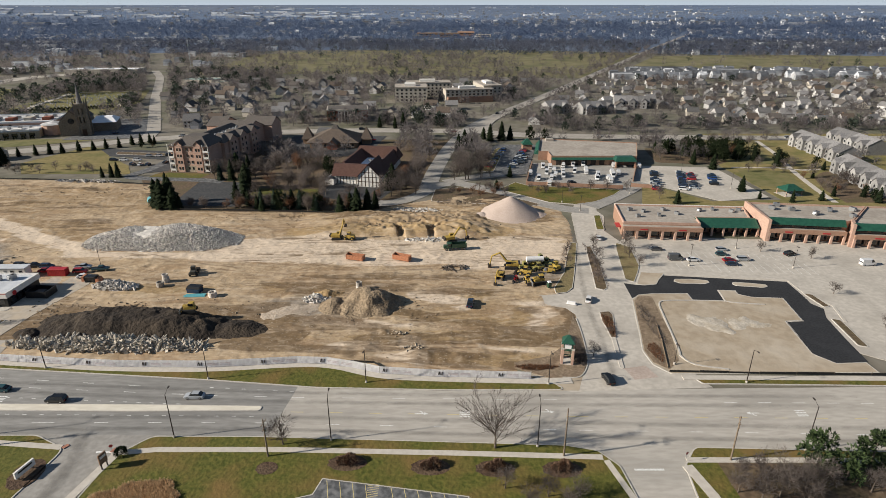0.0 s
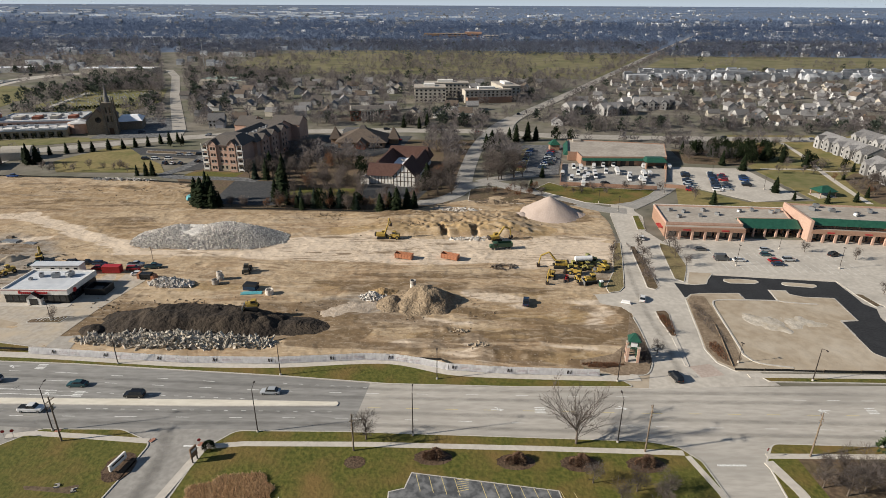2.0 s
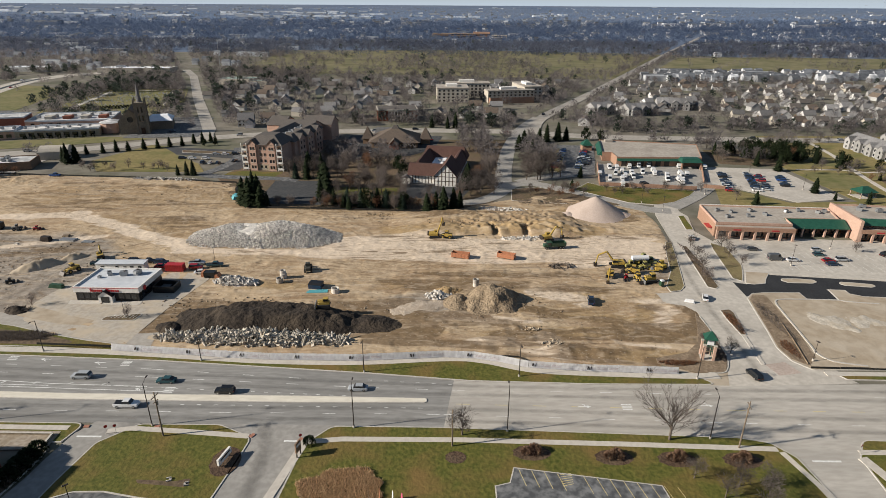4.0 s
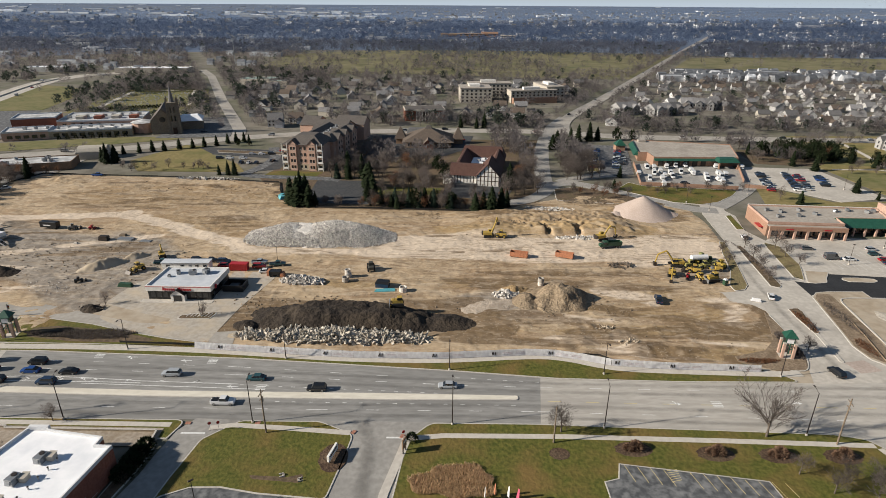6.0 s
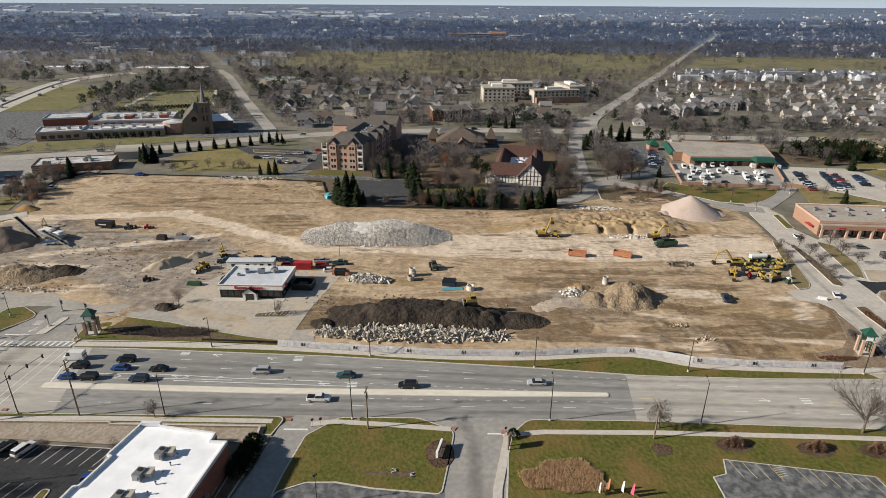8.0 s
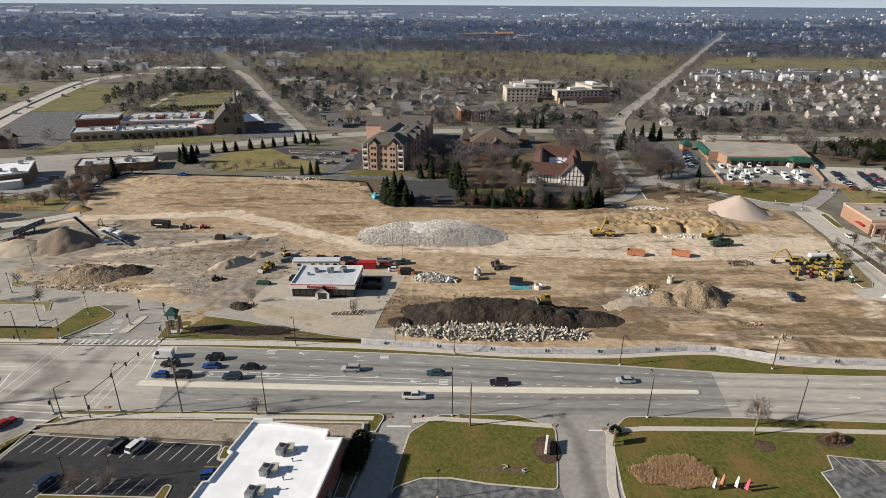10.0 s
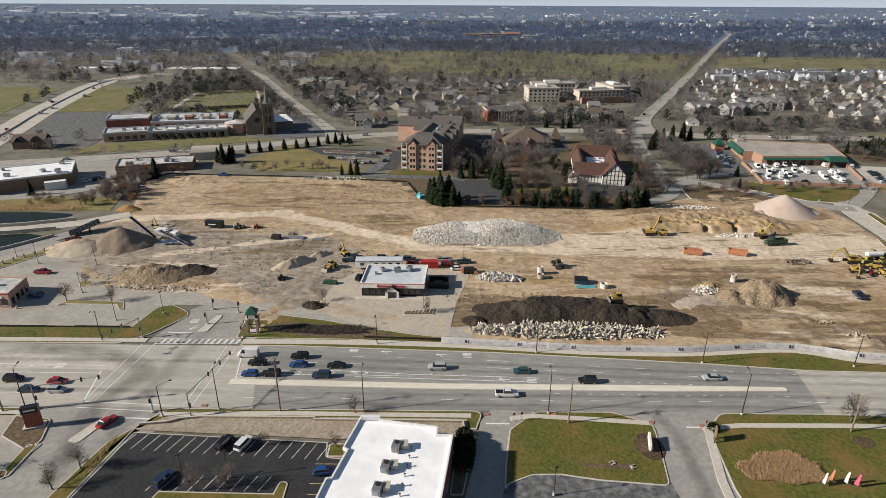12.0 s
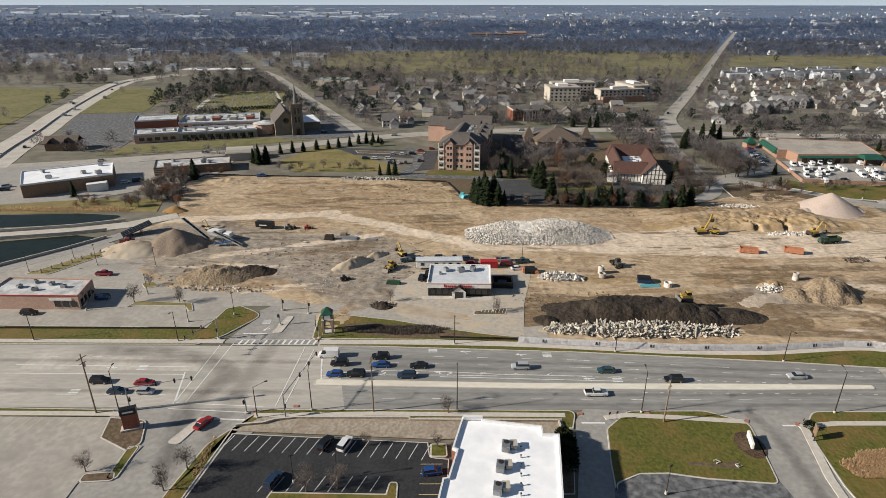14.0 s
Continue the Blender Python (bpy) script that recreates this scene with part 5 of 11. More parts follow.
def build_house(i, near=True):
    """Two-storey family house with a cross gable and a garage."""
    rnd = random.Random(500 + i)
    w, d, z = rnd.uniform(10, 13), rnd.uniform(8, 10), rnd.choice((4.4, 4.8, 3.2))
    wall = (SIDING, SIDING, STUCCO_CREAM, SIDING, SIDING, SIDING)[i % 6]
    roof = (SHINGLE_GREY, SHINGLE_BROWN, SHINGLE_GREY, SHINGLE_GREY, SHINGLE, SHINGLE_GREY)[i % 6]
    root = thing("house", 0, 0, 0, 0, ("grey", "pale grey", "cream", "pale grey", "grey", "grey")[i % 6] + " family house with pitched shingle roof", "house")
    part("wall", gable_walls(-w / 2, -d / 2, w / 2, d / 2, z, z + d * 0.40), wall, root)
    part("roof", gable(-w / 2, -d / 2, w / 2, d / 2, z - 0.1, z + d * 0.44), roof, root, "pitched shingle roof")
    gx = rnd.choice((-1, 1)) * w * 0.25
    part("wing", gable_walls(gx - 3, -d / 2 - 4, gx + 3, -d / 2 + 1, z * 0.8, z * 0.8 + 2.2, False), wall, root)
    part("wing_roof", gable(gx - 3, -d / 2 - 4, gx + 3, -d / 2 + 3, z * 0.8 - 0.1, z * 0.8 + 2.4, along_x=False), roof, root, "cross gable roof")
    if near:
        part("garage_door", box(gx - 2.3, -d / 2 - 4.05, 0, gx + 2.3, -d / 2 - 3.97, 2.2), WHITE_PAINT, root, "white garage door")
    for k in range(4) if near else ():
        x = -w / 2 + w * (k + 0.5) / 4
        for zz in ((1.0, 3.4) if z > 4 else (1.0,)):
            if abs(x - gx) > 3.4:
                part("window", box(x - 0.6, -d / 2 - 0.04, zz, x + 0.6, -d / 2 + 0.05, zz + 1.3), GLASS_DARK, root, "dark window")
    for s in (-1, 1) if near else ():
        part("window", box(s * w / 2 - 0.05, -0.7, z - 2.0, s * w / 2 + 0.05, 0.7, z - 0.7), GLASS_DARK, root, "dark window")
    if near:
        part("chimney", box(-gx - 0.5, 0.6, z, -gx + 0.5, 1.6, z + d * 0.44 + 0.8), BRICK_BROWN, root, "brick chimney")
    return root


def house(x, y, turn, i, s=1.0):
    return tagged(stamp(("house", i, y < 488), lambda: build_house(i, y < 488), pose(x, y, 0.0, 0, 0, turn), s), group="family houses")


def roof_unit(x, y, z, turn=0, s=1.0, parent_kind="rooftop_unit"):
    def make():
        root = thing("rooftop_unit", 0, 0, 0, 0, "grey metal air-conditioning unit on a flat roof", "air conditioner")
        part("casing", frustum(-1.5, -0.5, -1.1, 0.5, 0.5, -1.25, -0.5, -1.1, 0.5, 1.3, box(-1.0, -0.7, 0, 1.0, 0.7, 0.26, box(-1.1, -0.8, 0.25, 1.1, 0.8, 1.5))), STEEL_GREY, root)
        part("fan", tube((0.4, 0, 1.5), (0.4, 0, 1.62), 0.5, 0.5, 12), STEEL_DARK, root, "dark fan grille")
        return root
    return tagged(stamp(("roof_unit",), make, pose(x, y, z, 0, 0, turn), s), group="rooftop units")

# ---- buildings ----
def block(root, name, poly, z0, z1, material, label=""):
    ring = [(p[0], p[1]) for p in poly]
    if area2(ring) < 0:
        ring = ring[::-1]
    return part(name, prism(ring, z0, z1), material, root, label)


def flat_roof(root, poly, z, rim, wall_mat, roof_mat, rim_high=0.7, rim_wide=0.35):
    """A roof deck inside a raised parapet."""
    ring = [(p[0], p[1]) for p in poly]
    if area2(ring) < 0:
        ring = ring[::-1]
    inner = inset(ring, rim_wide)
    part("roof", prism(inner, z - 0.3, z), roof_mat, root)
    bm = bmesh.new()
    k = len(ring)
    rows = [[bm.verts.new((x, y, h)) for x, y in r] for r, h in ((ring, z - 0.3), (ring, z + rim_high), (inner, z + rim_high), (inner, z - 0.3))]
    for lo, hi in zip(rows, rows[1:]):
        for i in range(k):
            bm.faces.new((lo[i], lo[(i + 1) % k], hi[(i + 1) % k], hi[i]))
    part("parapet", bm, rim, root)


def wall_openings(root, a, b, n, w, z0, z1, name="window", material=None, label="dark window", out=0.06, share=1.0):
    """n openings spaced along the wall from a to b, each a pane in a slim frame."""
    a, b = Vector(a), Vector(b)
    u = (b - a).normalized()
    turn = math.degrees(math.atan2(u.y, u.x))
    key = (name, round(w, 2), round(z1 - z0, 2), material.name if material else "")
    if key not in STAMPS:
        STAMPS[key] = (mesh_of(name, box(-w / 2, -0.02, 0, w / 2, 0.02, z1 - z0), material or GLASS_DARK), mesh_of("sill", box(-w / 2 - 0.08, -0.07, -0.12, w / 2 + 0.08, 0.05, 0), WALK_CONCRETE))
    for i in range(n):
        p = a.lerp(b, (1 - share) / 2 + share * (i + 0.5) / n) + Vector((u.y, -u.x)) * out
        o = part(name, STAMPS[key][0], None, root, label)
        o.matrix_basis = pose(p.x, p.y, z0, 0, 0, turn)
        part("sill", STAMPS[key][1], None, o, "pale sill")


def brick_shop():
    """The white-roofed brick shop at the street's south side."""
    r = thing("brick_shop", 0, 0, 0.1, 0, "red brick shop with a bright white membrane roof", "shop")
    plan = [(-145.2, 90.9), (-141, 91.0), (-140.8, 90.1), (-128.6, 88.0), (-128.7, 85.6), (-125.4, 85.5), (-129.2, 58.5), (-152.2, 58.5), (-149.4, 73.5), (-148.4, 73.7), (-146.6, 81), (-147.5, 81.5)]
    block(r, "wall", plan, 0, 5.9, BRICK_RED)
    flat_roof(r, plan, 6.1, WHITE_PAINT, BRICK_RED, ROOF_WHITE, 0.55)
    wall_openings(r, (-128.8, 61.5), (-126.2, 80.5), 5, 1.6, 0.6, 2.6)
    part("side_door", box(-126.9, 74.5, 0, -126.5, 76.5, 2.2), STEEL_GREY, r, "grey metal side door")
    part("parapet_tall", box(-145, 90.1, 6.3, -140.9, 90.8, 7.1), WHITE_PAINT, r, "raised white parapet")
    for x, y in ((-136.8, 81.6), (-138.4, 76.1), (-139.4, 70.6)):
        roof_unit(x, y, 6.22, 80)
        u = thing("duct_box", x + 1.6, y + 0.6, 6.22, 0, "cream metal duct box on a white roof", "duct")
        part("casing", box(-0.6, -0.8, 0, 0.6, 0.8, 1.1, None, 0.05), STUCCO_CREAM, u)
        part("cap", box(-0.7, -0.9, 1.1, 0.7, 0.9, 1.2), STUCCO_CREAM, u)
    for i in range(7):
        v = thing("roof_vent", -133.8 - 0.3 * i, 81.6 - 2.4 * i, 6.2, 0, "small dark vent pipe on a white roof", "vent")
        part("pipe", tube((0, 0, 0), (0, 0, 0.7), 0.12, 0.12, 8), STEEL_GREY, v)
        part("cap", tube((0, 0, 0.7), (0, 0, 0.85), 0.22, 0.1, 8), STEEL_DARK, v)
    for (x0, y0), (x1, y1) in (((-132.6, 79.5), (-132.4, 76.2)), ((-133.2, 75), (-133.4, 71.5)), ((-144.3, 89.6), (-142.0, 89.5))):
        st = thing("roof_puddle", 0, 0, 6.12, 0, "thin dark dirt patch on a white roof", "stain")
        part("patch", strip(curve_line([(x0, y0), ((x0 + x1) / 2 + 0.25, (y0 + y1) / 2), (x1, y1)], 4), 0.5, 0.0), WORN_ASPHALT, st)


def site_restaurant():
    r = thing("restaurant", -144, 159.5, 0.08, -1, "low restaurant with white roof band, black walls and red sign", "restaurant")
    block(r, "wall", [(-10, 0), (10, 0), (10.6, 14), (-9.4, 14)], 0, 3.2, BLACK_PAINT)
    block(r, "fascia", [(-10.4, -0.4), (10.4, -0.4), (11, 14.4), (-9.8, 14.4)], 3.0, 4.0, STUCCO_WHITE)
    flat_roof(r, [(-10.4, -0.4), (10.4, -0.4), (11, 14.4), (-9.8, 14.4)], 4.3, STUCCO_WHITE, STUCCO_WHITE, ROOF_PALE, 0.5)
    part("red_band", box(-10.45, -0.46, 4.45, 10.45, -0.41, 4.6), RED_PAINT, r, "red trim line")
    for x, w in ((-4.9, 4.0), (0.3, 4.0)):
        for j in range(6):
            part("sign_bar", box(x + j * w / 6, -0.60, 3.35, x + (j + 0.72) * w / 6, -0.42, 4.0 + 0.3 * (j == 0)), RED_PAINT, r, "red sign bar")
    part("side_sign", tube((10.75, 2.6, 3.6), (10.95, 2.6, 3.6), 0.75, 0.75, 16), RED_PAINT, r, "round red sign")
    part("entrance", gable_walls(-2.2, -1.6, 2.2, 0.2, 2.3, 4.0, False), STUCCO_WHITE, r, "white gabled entrance")
    part("entrance_roof", gable(-2.2, -1.6, 2.2, 0.2, 2.35, 4.2, 0.25, False), BLACK_PAINT, r, "dark gabled porch roof")
    part("door", box(-1.3, -1.66, 0, 1.3, -1.58, 2.2), GLASS_DARK, r, "dark glass door")
    for x in (-8.4, -6.4, -4.4, 4.4, 6.4, 8.4):
        part("window", box(x - 0.75, -0.05, 0.8, x + 0.75, 0.05, 2.6), GLASS_DARK, r, "dark shop window")
    for y in (2, 4.5, 7):
        part("window", box(9.9, y - 0.8, 0.8, 10.45, y + 0.8, 2.6), GLASS_DARK, r, "dark side window")
    for x, y, s in ((-4, 10, 0.8), (1, 9.5, 1.0), (5, 10.5, 1.0), (-6, 7.5, 0.5)):
        roof_unit(-144 + x, 159.5 + y, 4.42, 15 * x, s)
    e = thing("bin_enclosure", -129, 167.5, 0.08, -2, "black wooden bin enclosure beside the restaurant", "enclosure")
    for q in (box(-3.4, -2.6, 0, 3.4, -2.3, 2.2), box(-3.4, 2.3, 0, 3.4, 2.6, 2.2), box(-3.4, -2.3, 0, -3.1, 2.3, 2.2), box(3.1, -2.3, 0, 3.4, 2.3, 2.2)):
        part("panel", q, BLACK_PAINT, e)
    part("skip", box(-1.6, -1.2, 0, 1.4, 1.2, 1.5, None, 0.05), BLACK_PAINT, e, "dark steel skip")


def clock_tower(x, y, turn):
    def make():
        r = thing("clock_tower", 0, 0, 0, 0, "brick pillar clock tower with green steel frame and roof", "clock tower")
        for sx in (-1, 1):
            for sy in (-1, 1):
                p = part("pillar", box(sx * 1.6 - 0.42, sy * 1.6 - 0.42, 0, sx * 1.6 + 0.42, sy * 1.6 + 0.42, 5.2, None, 0.04), BRICK_PINK, r, "brick pillar")
                part("cap", box(sx * 1.6 - 0.5, sy * 1.6 - 0.5, 5.2, sx * 1.6 + 0.5, sy * 1.6 + 0.5, 5.45), STUCCO_CREAM, p, "pale stone cap")
                part("post", box(sx * 1.25 - 0.12, sy * 1.25 - 0.12, 0, sx * 1.25 + 0.12, sy * 1.25 + 0.12, 7.6), GREEN_METAL, r, "green steel post")
        for k in range(4):
            m = pose(0, 0, 0, 0, 0, 90 * k)
            for z in (3.0, 5.0, 7.2):
                o = part("rail", box(-1.25, -1.33, z, 1.25, -1.17, z + 0.22), GREEN_METAL, r)
                o.matrix_basis = m
            o = part("sign_panel", box(-1.0, -1.40, 5.3, 1.0, -1.34, 7.0), BLACK_PAINT if k % 2 else WHITE_PAINT, r, "square clock panel")
            o.matrix_basis = m
        part("roof", frustum(-1.95, -1.95, 1.95, 1.95, 7.5, -0.25, -0.25, 0.25, 0.25, 9.5), GREEN_METAL, r, "green metal pyramid roof")
        part("eave", box(-2.0, -2.0, 7.32, 2.0, 2.0, 7.5), GREEN_METAL, r)
        part("base", box(-2.1, -2.1, -0.2, 2.1, 2.1, 0.05), WALK_CONCRETE, r, "concrete base slab")
        return r
    return tagged(stamp(("clock_tower",), make, pose(x, y, 0.15, 0, 0, turn), 0.83), group="clock towers")


def west_restaurant():
    r = thing("brick_restaurant", 0, 0, 0.05, 0, "pinkish brick restaurant with mottled flat roof and red trim", "restaurant")
    plan = [(-292, 151), (-262, 150.5), (-264, 162.5), (-292, 164)]
    block(r, "wall", plan, 0, 4.1, BRICK_PINK)
    flat_roof(r, plan, 4.4, BRICK_PINK, BRICK_PINK, ROOF_MOTTLED, 0.5)
    part("red_trim", prism([(-292, 150.9), (-261.9, 150.4), (-261.95, 150.5), (-292, 151.0)], 4.6, 4.95), RED_PAINT, r, "dark red trim line")
    wall_openings(r, (-270, 150.55), (-262.4, 150.5), 3, 1.9, 0.9, 2.9)
    wall_openings(r, (-262.1, 151), (-263.8, 162), 4, 1.6, 0.5, 2.8)
    part("sign_band", box(-271, 150.36, 3.2, -264, 150.46, 3.9), STUCCO_WHITE, r, "pale sign band")
    for x, y in ((-284, 157), (-278, 155), (-275, 159), (-270, 157), (-281, 160.5)):
        roof_unit(x, y, 4.45, 20 * x, 0.7)


def mall():
    r = thing("shopping_centre", 0, 0, 0.02, 0, "orange brick shopping centre with green awning roofs and flat roof", "shopping centre")

    def wing(plan, z, front, piers, upper=False, slope=False):
        block(r, "wall", plan, 0, z - 0.5, BRICK_ORANGE)
        flat_roof(r, plan, z - 0.2, BRICK_PINK, BRICK_ORANGE, ROOF_GREY, 0.6, 0.4)
        a, b = Vector(front[0]), Vector(front[1])
        u = (b - a).normalized()
        n = Vector((u.y, -u.x))
        turn = math.degrees(math.atan2(u.y, u.x))
        L = (b - a).length
        m = pose(a.x, a.y, 0, 0, 0, turn)
        for i in range(piers + 1):
            o = part("pier", box(L * i / piers - 0.4, -3.0, 0, L * i / piers + 0.4, -2.2, 4.0), BRICK_PINK, r, "brick arcade pier")
            o.matrix_basis = m
        o = part("arcade_band", box(-0.4, -3.05, 3.6, L + 0.4, -2.2, 5.2), BRICK_ORANGE, r, "brick arcade band")
        o.matrix_basis = m
        o = part("arcade_roof", box(-0.4, -2.2, 4.9, L + 0.4, 0.0, 5.1), ROOF_GREY, r)
        o.matrix_basis = m
        for i in range(piers):
            o = part("shop_window", box(L * (i + 0.12) / piers, -0.1, 0.3, L * (i + 0.88) / piers, -0.03, 3.2), GLASS_DARK, r, "dark shop window")
            o.matrix_basis = m
            if i % 3 == 1:
                o = part("shop_sign", box(L * (i + 0.2) / piers, -3.12, 4.0, L * (i + 0.8) / piers, -3.06, 4.5), RED_PAINT, r, "red sign bar")
                o.matrix_basis = m
        if upper:
            for i in range(piers):
                o = part("upper_window", box(L * (i + 0.1) / piers, -0.1, 5.5, L * (i + 0.9) / piers, -0.03, 7.3), GLASS_DARK, r, "dark upper window")
                o.matrix_basis = m
            bm = frustum(-0.2, -2.0, L + 0.2, 0.6, z - 1.4, -0.2, -0.1, L + 0.2, 0.6, z + 0.75)
            o = part("awning_roof", bm, GREEN_METAL, r, "green metal awning roof")
            o.matrix_basis = m

    wing([(72, 218.8), (102, 216.6), (103.2, 224.2), (124.8, 223.4), (128.4, 237), (74.5, 241.4)], 5.9, ((72.2, 218.8), (101.8, 216.6)), 6)
    block(r, "centre_wall", [(102.4, 223.6), (125.6, 222.6), (125.8, 223.6), (103.2, 224.6)], 0, 5.3, BRICK_ORANGE)
    o = part("centre_roof", frustum(0, -5.2, 24, 0.8, 3.8, 0, -0.2, 24, 0.8, 6.1), GREEN_METAL, r, "green metal sloping roof")
    o.matrix_basis = pose(102.6, 223.8, 0, 0, 0, -2.6)
    for i in range(6):
        x, y = 103.6 + 4.5 * i, 219.3 - 0.2 * i
        part("pier", box(x - 0.35, y - 0.35, 0, x + 0.35, y + 0.35, 4.0), BRICK_PINK, r, "brick pier")
        if i < 5:
            part("shop_window", box(x + 0.8, y + 3.9, 0.3, x + 3.8, y + 4.1, 3.2), GLASS_DARK, r, "dark shop window")
    wing([(128.2, 216.6), (156.4, 212.6), (160, 214), (176, 231), (129.8, 236.6)], 8.2, ((128.6, 216.4), (155.8, 212.6)), 6, True)
    wing([(157.2, 209.5), (231, 200), (236, 226), (176.4, 231), (160.4, 214)], 8.2, ((157.6, 209.4), (230.5, 200)), 13, True)
    part("tower_wall", prism([(126.9, 213.6), (128.0, 213.4), (129.7, 237), (128.6, 237.2)], 0, 8.9), BRICK_PINK, r, "tall brick party wall")
    part("tower_wall", prism([(156.0, 207.6), (157.1, 207.4), (160.2, 214), (159.2, 214.4)], 0, 8.9), BRICK_PINK, r, "tall brick party wall")
    part("rear_coping", prism([(74.4, 241.4), (74.4, 241.1), (128.3, 236.7), (128.3, 237.0)], 5.9, 6.5), STUCCO_WHITE, r, "pale metal coping")
    block(r, "entrance_canopy", [(70.5, 222), (74, 222), (74, 227), (71, 227)], 2.6, 2.9, RED_PAINT, "red canopy")
    for x, y in ((80, 226), (84, 232), (89, 227), (93, 234), (97, 229), (108, 233), (114, 234.5), (121, 232), (124.5, 233.5), (79, 234)):
        roof_unit(x, y, 5.74, 7 * x, 0.8)
    for x, y in ((136, 229), (143, 227), (150, 222), (140, 233), (158, 226), (163, 219), (168, 227), (184, 216), (196, 212), (205, 218)):
        roof_unit(x, y, 8.04, 5 * x)
    s = thing("solar_panel", 176, 214, 8.04, 0, "dark tilted solar panel on a flat roof", "solar panel")
    part("panel", frustum(-2, -1.5, 2, 1.5, 0.3, -2, 1.2, 2, 1.5, 1.8), GLASS_DARK, s)
    for x in (-1.5, 1.5):
        part("leg", box(x - 0.05, 1.1, 0, x + 0.05, 1.2, 1.5), STEEL_GREY, s)


def post_office():
    r = thing("post_office", 0, 0, 0.05, 0, "orange brick post office with green eaves and gravel roof", "post office")
    plan = [(57.0, 343.5), (62.4, 343), (62.6, 331.4), (112, 331), (122.6, 366), (63.4, 378.5)]
    block(r, "wall", plan, 0, 4.7, BRICK_ORANGE)
    flat_roof(r, plan, 5.0, BRICK_ORANGE, BRICK_ORANGE, ROOF_GREY, 0.4)
    part("dock_roof", frustum(62.8, 328.6, 98, 331.3, 3.6, 62.8, 330.6, 98, 331.3, 4.5), GREEN_METAL, r, "green metal dock canopy")
    part("corner_canopy", frustum(97.6, 323.6, 110, 333, 3.9, 99.4, 327, 109, 331.2, 5.7), GREEN_METAL, r, "green metal drive-through canopy")
    for x, y in ((98.4, 324.4), (109.2, 324.4)):
        part("canopy_post", box(x - 0.4, y - 0.4, 0, x + 0.4, y + 0.4, 4.0), BRICK_ORANGE, r)
    o = part("mansard", frustum(-2.4, 0, 0.3, 30, 3.2, -0.4, 1, 0.3, 29.4, 5.7), GREEN_METAL, r, "green metal mansard")
    o.matrix_basis = pose(56.8, 343.6, 0, 0, 0, -10.5)
    part("penthouse", box(66, 372.5, 5, 71, 376, 6.2), ROOF_GREY, r, "small rooftop box")
    part("lobby_roof", frustum(50.5, 369, 57.5, 376, 3.4, 53.4, 371.9, 54.6, 373.1, 6.6), GREEN_METAL, r, "green hipped lobby roof")
    block(r, "lobby", [(51, 369.6), (57, 369.6), (57, 375.6), (51, 375.6)], 0, 3.4, BRICK_ORANGE)
    for i in range(6):
        x = 67 + 5 * i
        part("dock_door", box(x - 1.5, 331.1, 0, x + 1.5, 331.3, 3.2), STEEL_DARK, r, "dark loading door")
    w = thing("brick_wall", 0, 0, 0.1, 0, "low orange brick yard wall", "wall")
    for a, b in (((43, 291), (91, 284)), ((43, 291), (52, 334)), ((100, 297), (112, 330)), ((96, 288), (106, 285))):
        d = Vector(b) - Vector(a)
        o = part("panel", box(0, -0.2, 0, d.length, 0.2, 1.8), BRICK_ORANGE, w)
        o.matrix_basis = pose(a[0], a[1], 0, 0, 0, math.degrees(math.atan2(d.y, d.x)))


def tudor_hall():
    r = thing("half_timbered_hall", -44, 292, 0.05, -9, "white half-timbered hall with dark red hipped roofs", "hall")
    part("wall", box(-13, 0, 0, 12, 46, 4.6), STUCCO_WHITE, r)
    part("front_wing", gable_walls(1, -4, 13, 12, 5.0, 11.5, False), STUCCO_WHITE, r, "white gabled wing with timber")
    part("front_roof", gable(1, -4, 13, 16, 4.9, 11.9, 0.6, False), ROOF_RED, r, "dark red gable roof")
    part("left_roof", frustum(-13.6, -1.5, 2, 10, 4.4, -13.6, 4, 4, 6, 9.4), ROOF_RED, r, "dark red hipped roof")
    part("west_roof", frustum(-13.6, 6, -5, 46.5, 4.4, -10.4, 8, -9.4, 45, 9.6), ROOF_RED, r, "dark red roof slope")
    part("east_roof", frustum(5, 12, 13.4, 46.5, 4.4, 8.6, 14, 9.6, 45, 9.6), ROOF_RED, r, "dark red roof slope")
    part("back_roof", frustum(-13.6, 36, 13.4, 48, 4.4, -11, 41, 11, 43, 10.5), ROOF_RED, r, "dark red roof slope")
    part("flat_court", box(-5, 10, 4.5, 5, 37, 5.0), ROOF_WHITE, r, "pale flat inner roof")
    for i in range(7):
        x = 1.3 + 11.4 * i / 6
        part("timber_post", box(x - 0.18, -4.08, 0.2, x + 0.18, -3.98, 5.0 + (6.2 - abs(x - 7) * 1.05)), TIMBER, r)
    for z in (2.6, 5.0, 7.4):
        w = 6 if z < 6 else 3.6
        part("timber_beam", box(7 - w, -4.09, z, 7 + w, -4.0, z + 0.3), TIMBER, r)
    for i in range(9):
        x = -12.8 + 13.6 * i / 8
        part("timber_post", box(x - 0.15, -0.09, 0.2, x + 0.15, 0.01, 4.4), TIMBER, r)
    part("garage", box(-16.5, -3, 0, -12, 2, 3.0), STUCCO_WHITE, r, "white shed")
    part("garage_roof", gable(-16.5, -3, -12, 2, 3.0, 4.4, 0.3, False), SHINGLE_GREY, r)
    for x, y in ((-2, 16), (2, 22), (-1, 28), (2, 32)):
        roof_unit(-44 + x + y * 0.16, 292 + y, 5.05, 30 * x, 0.8)


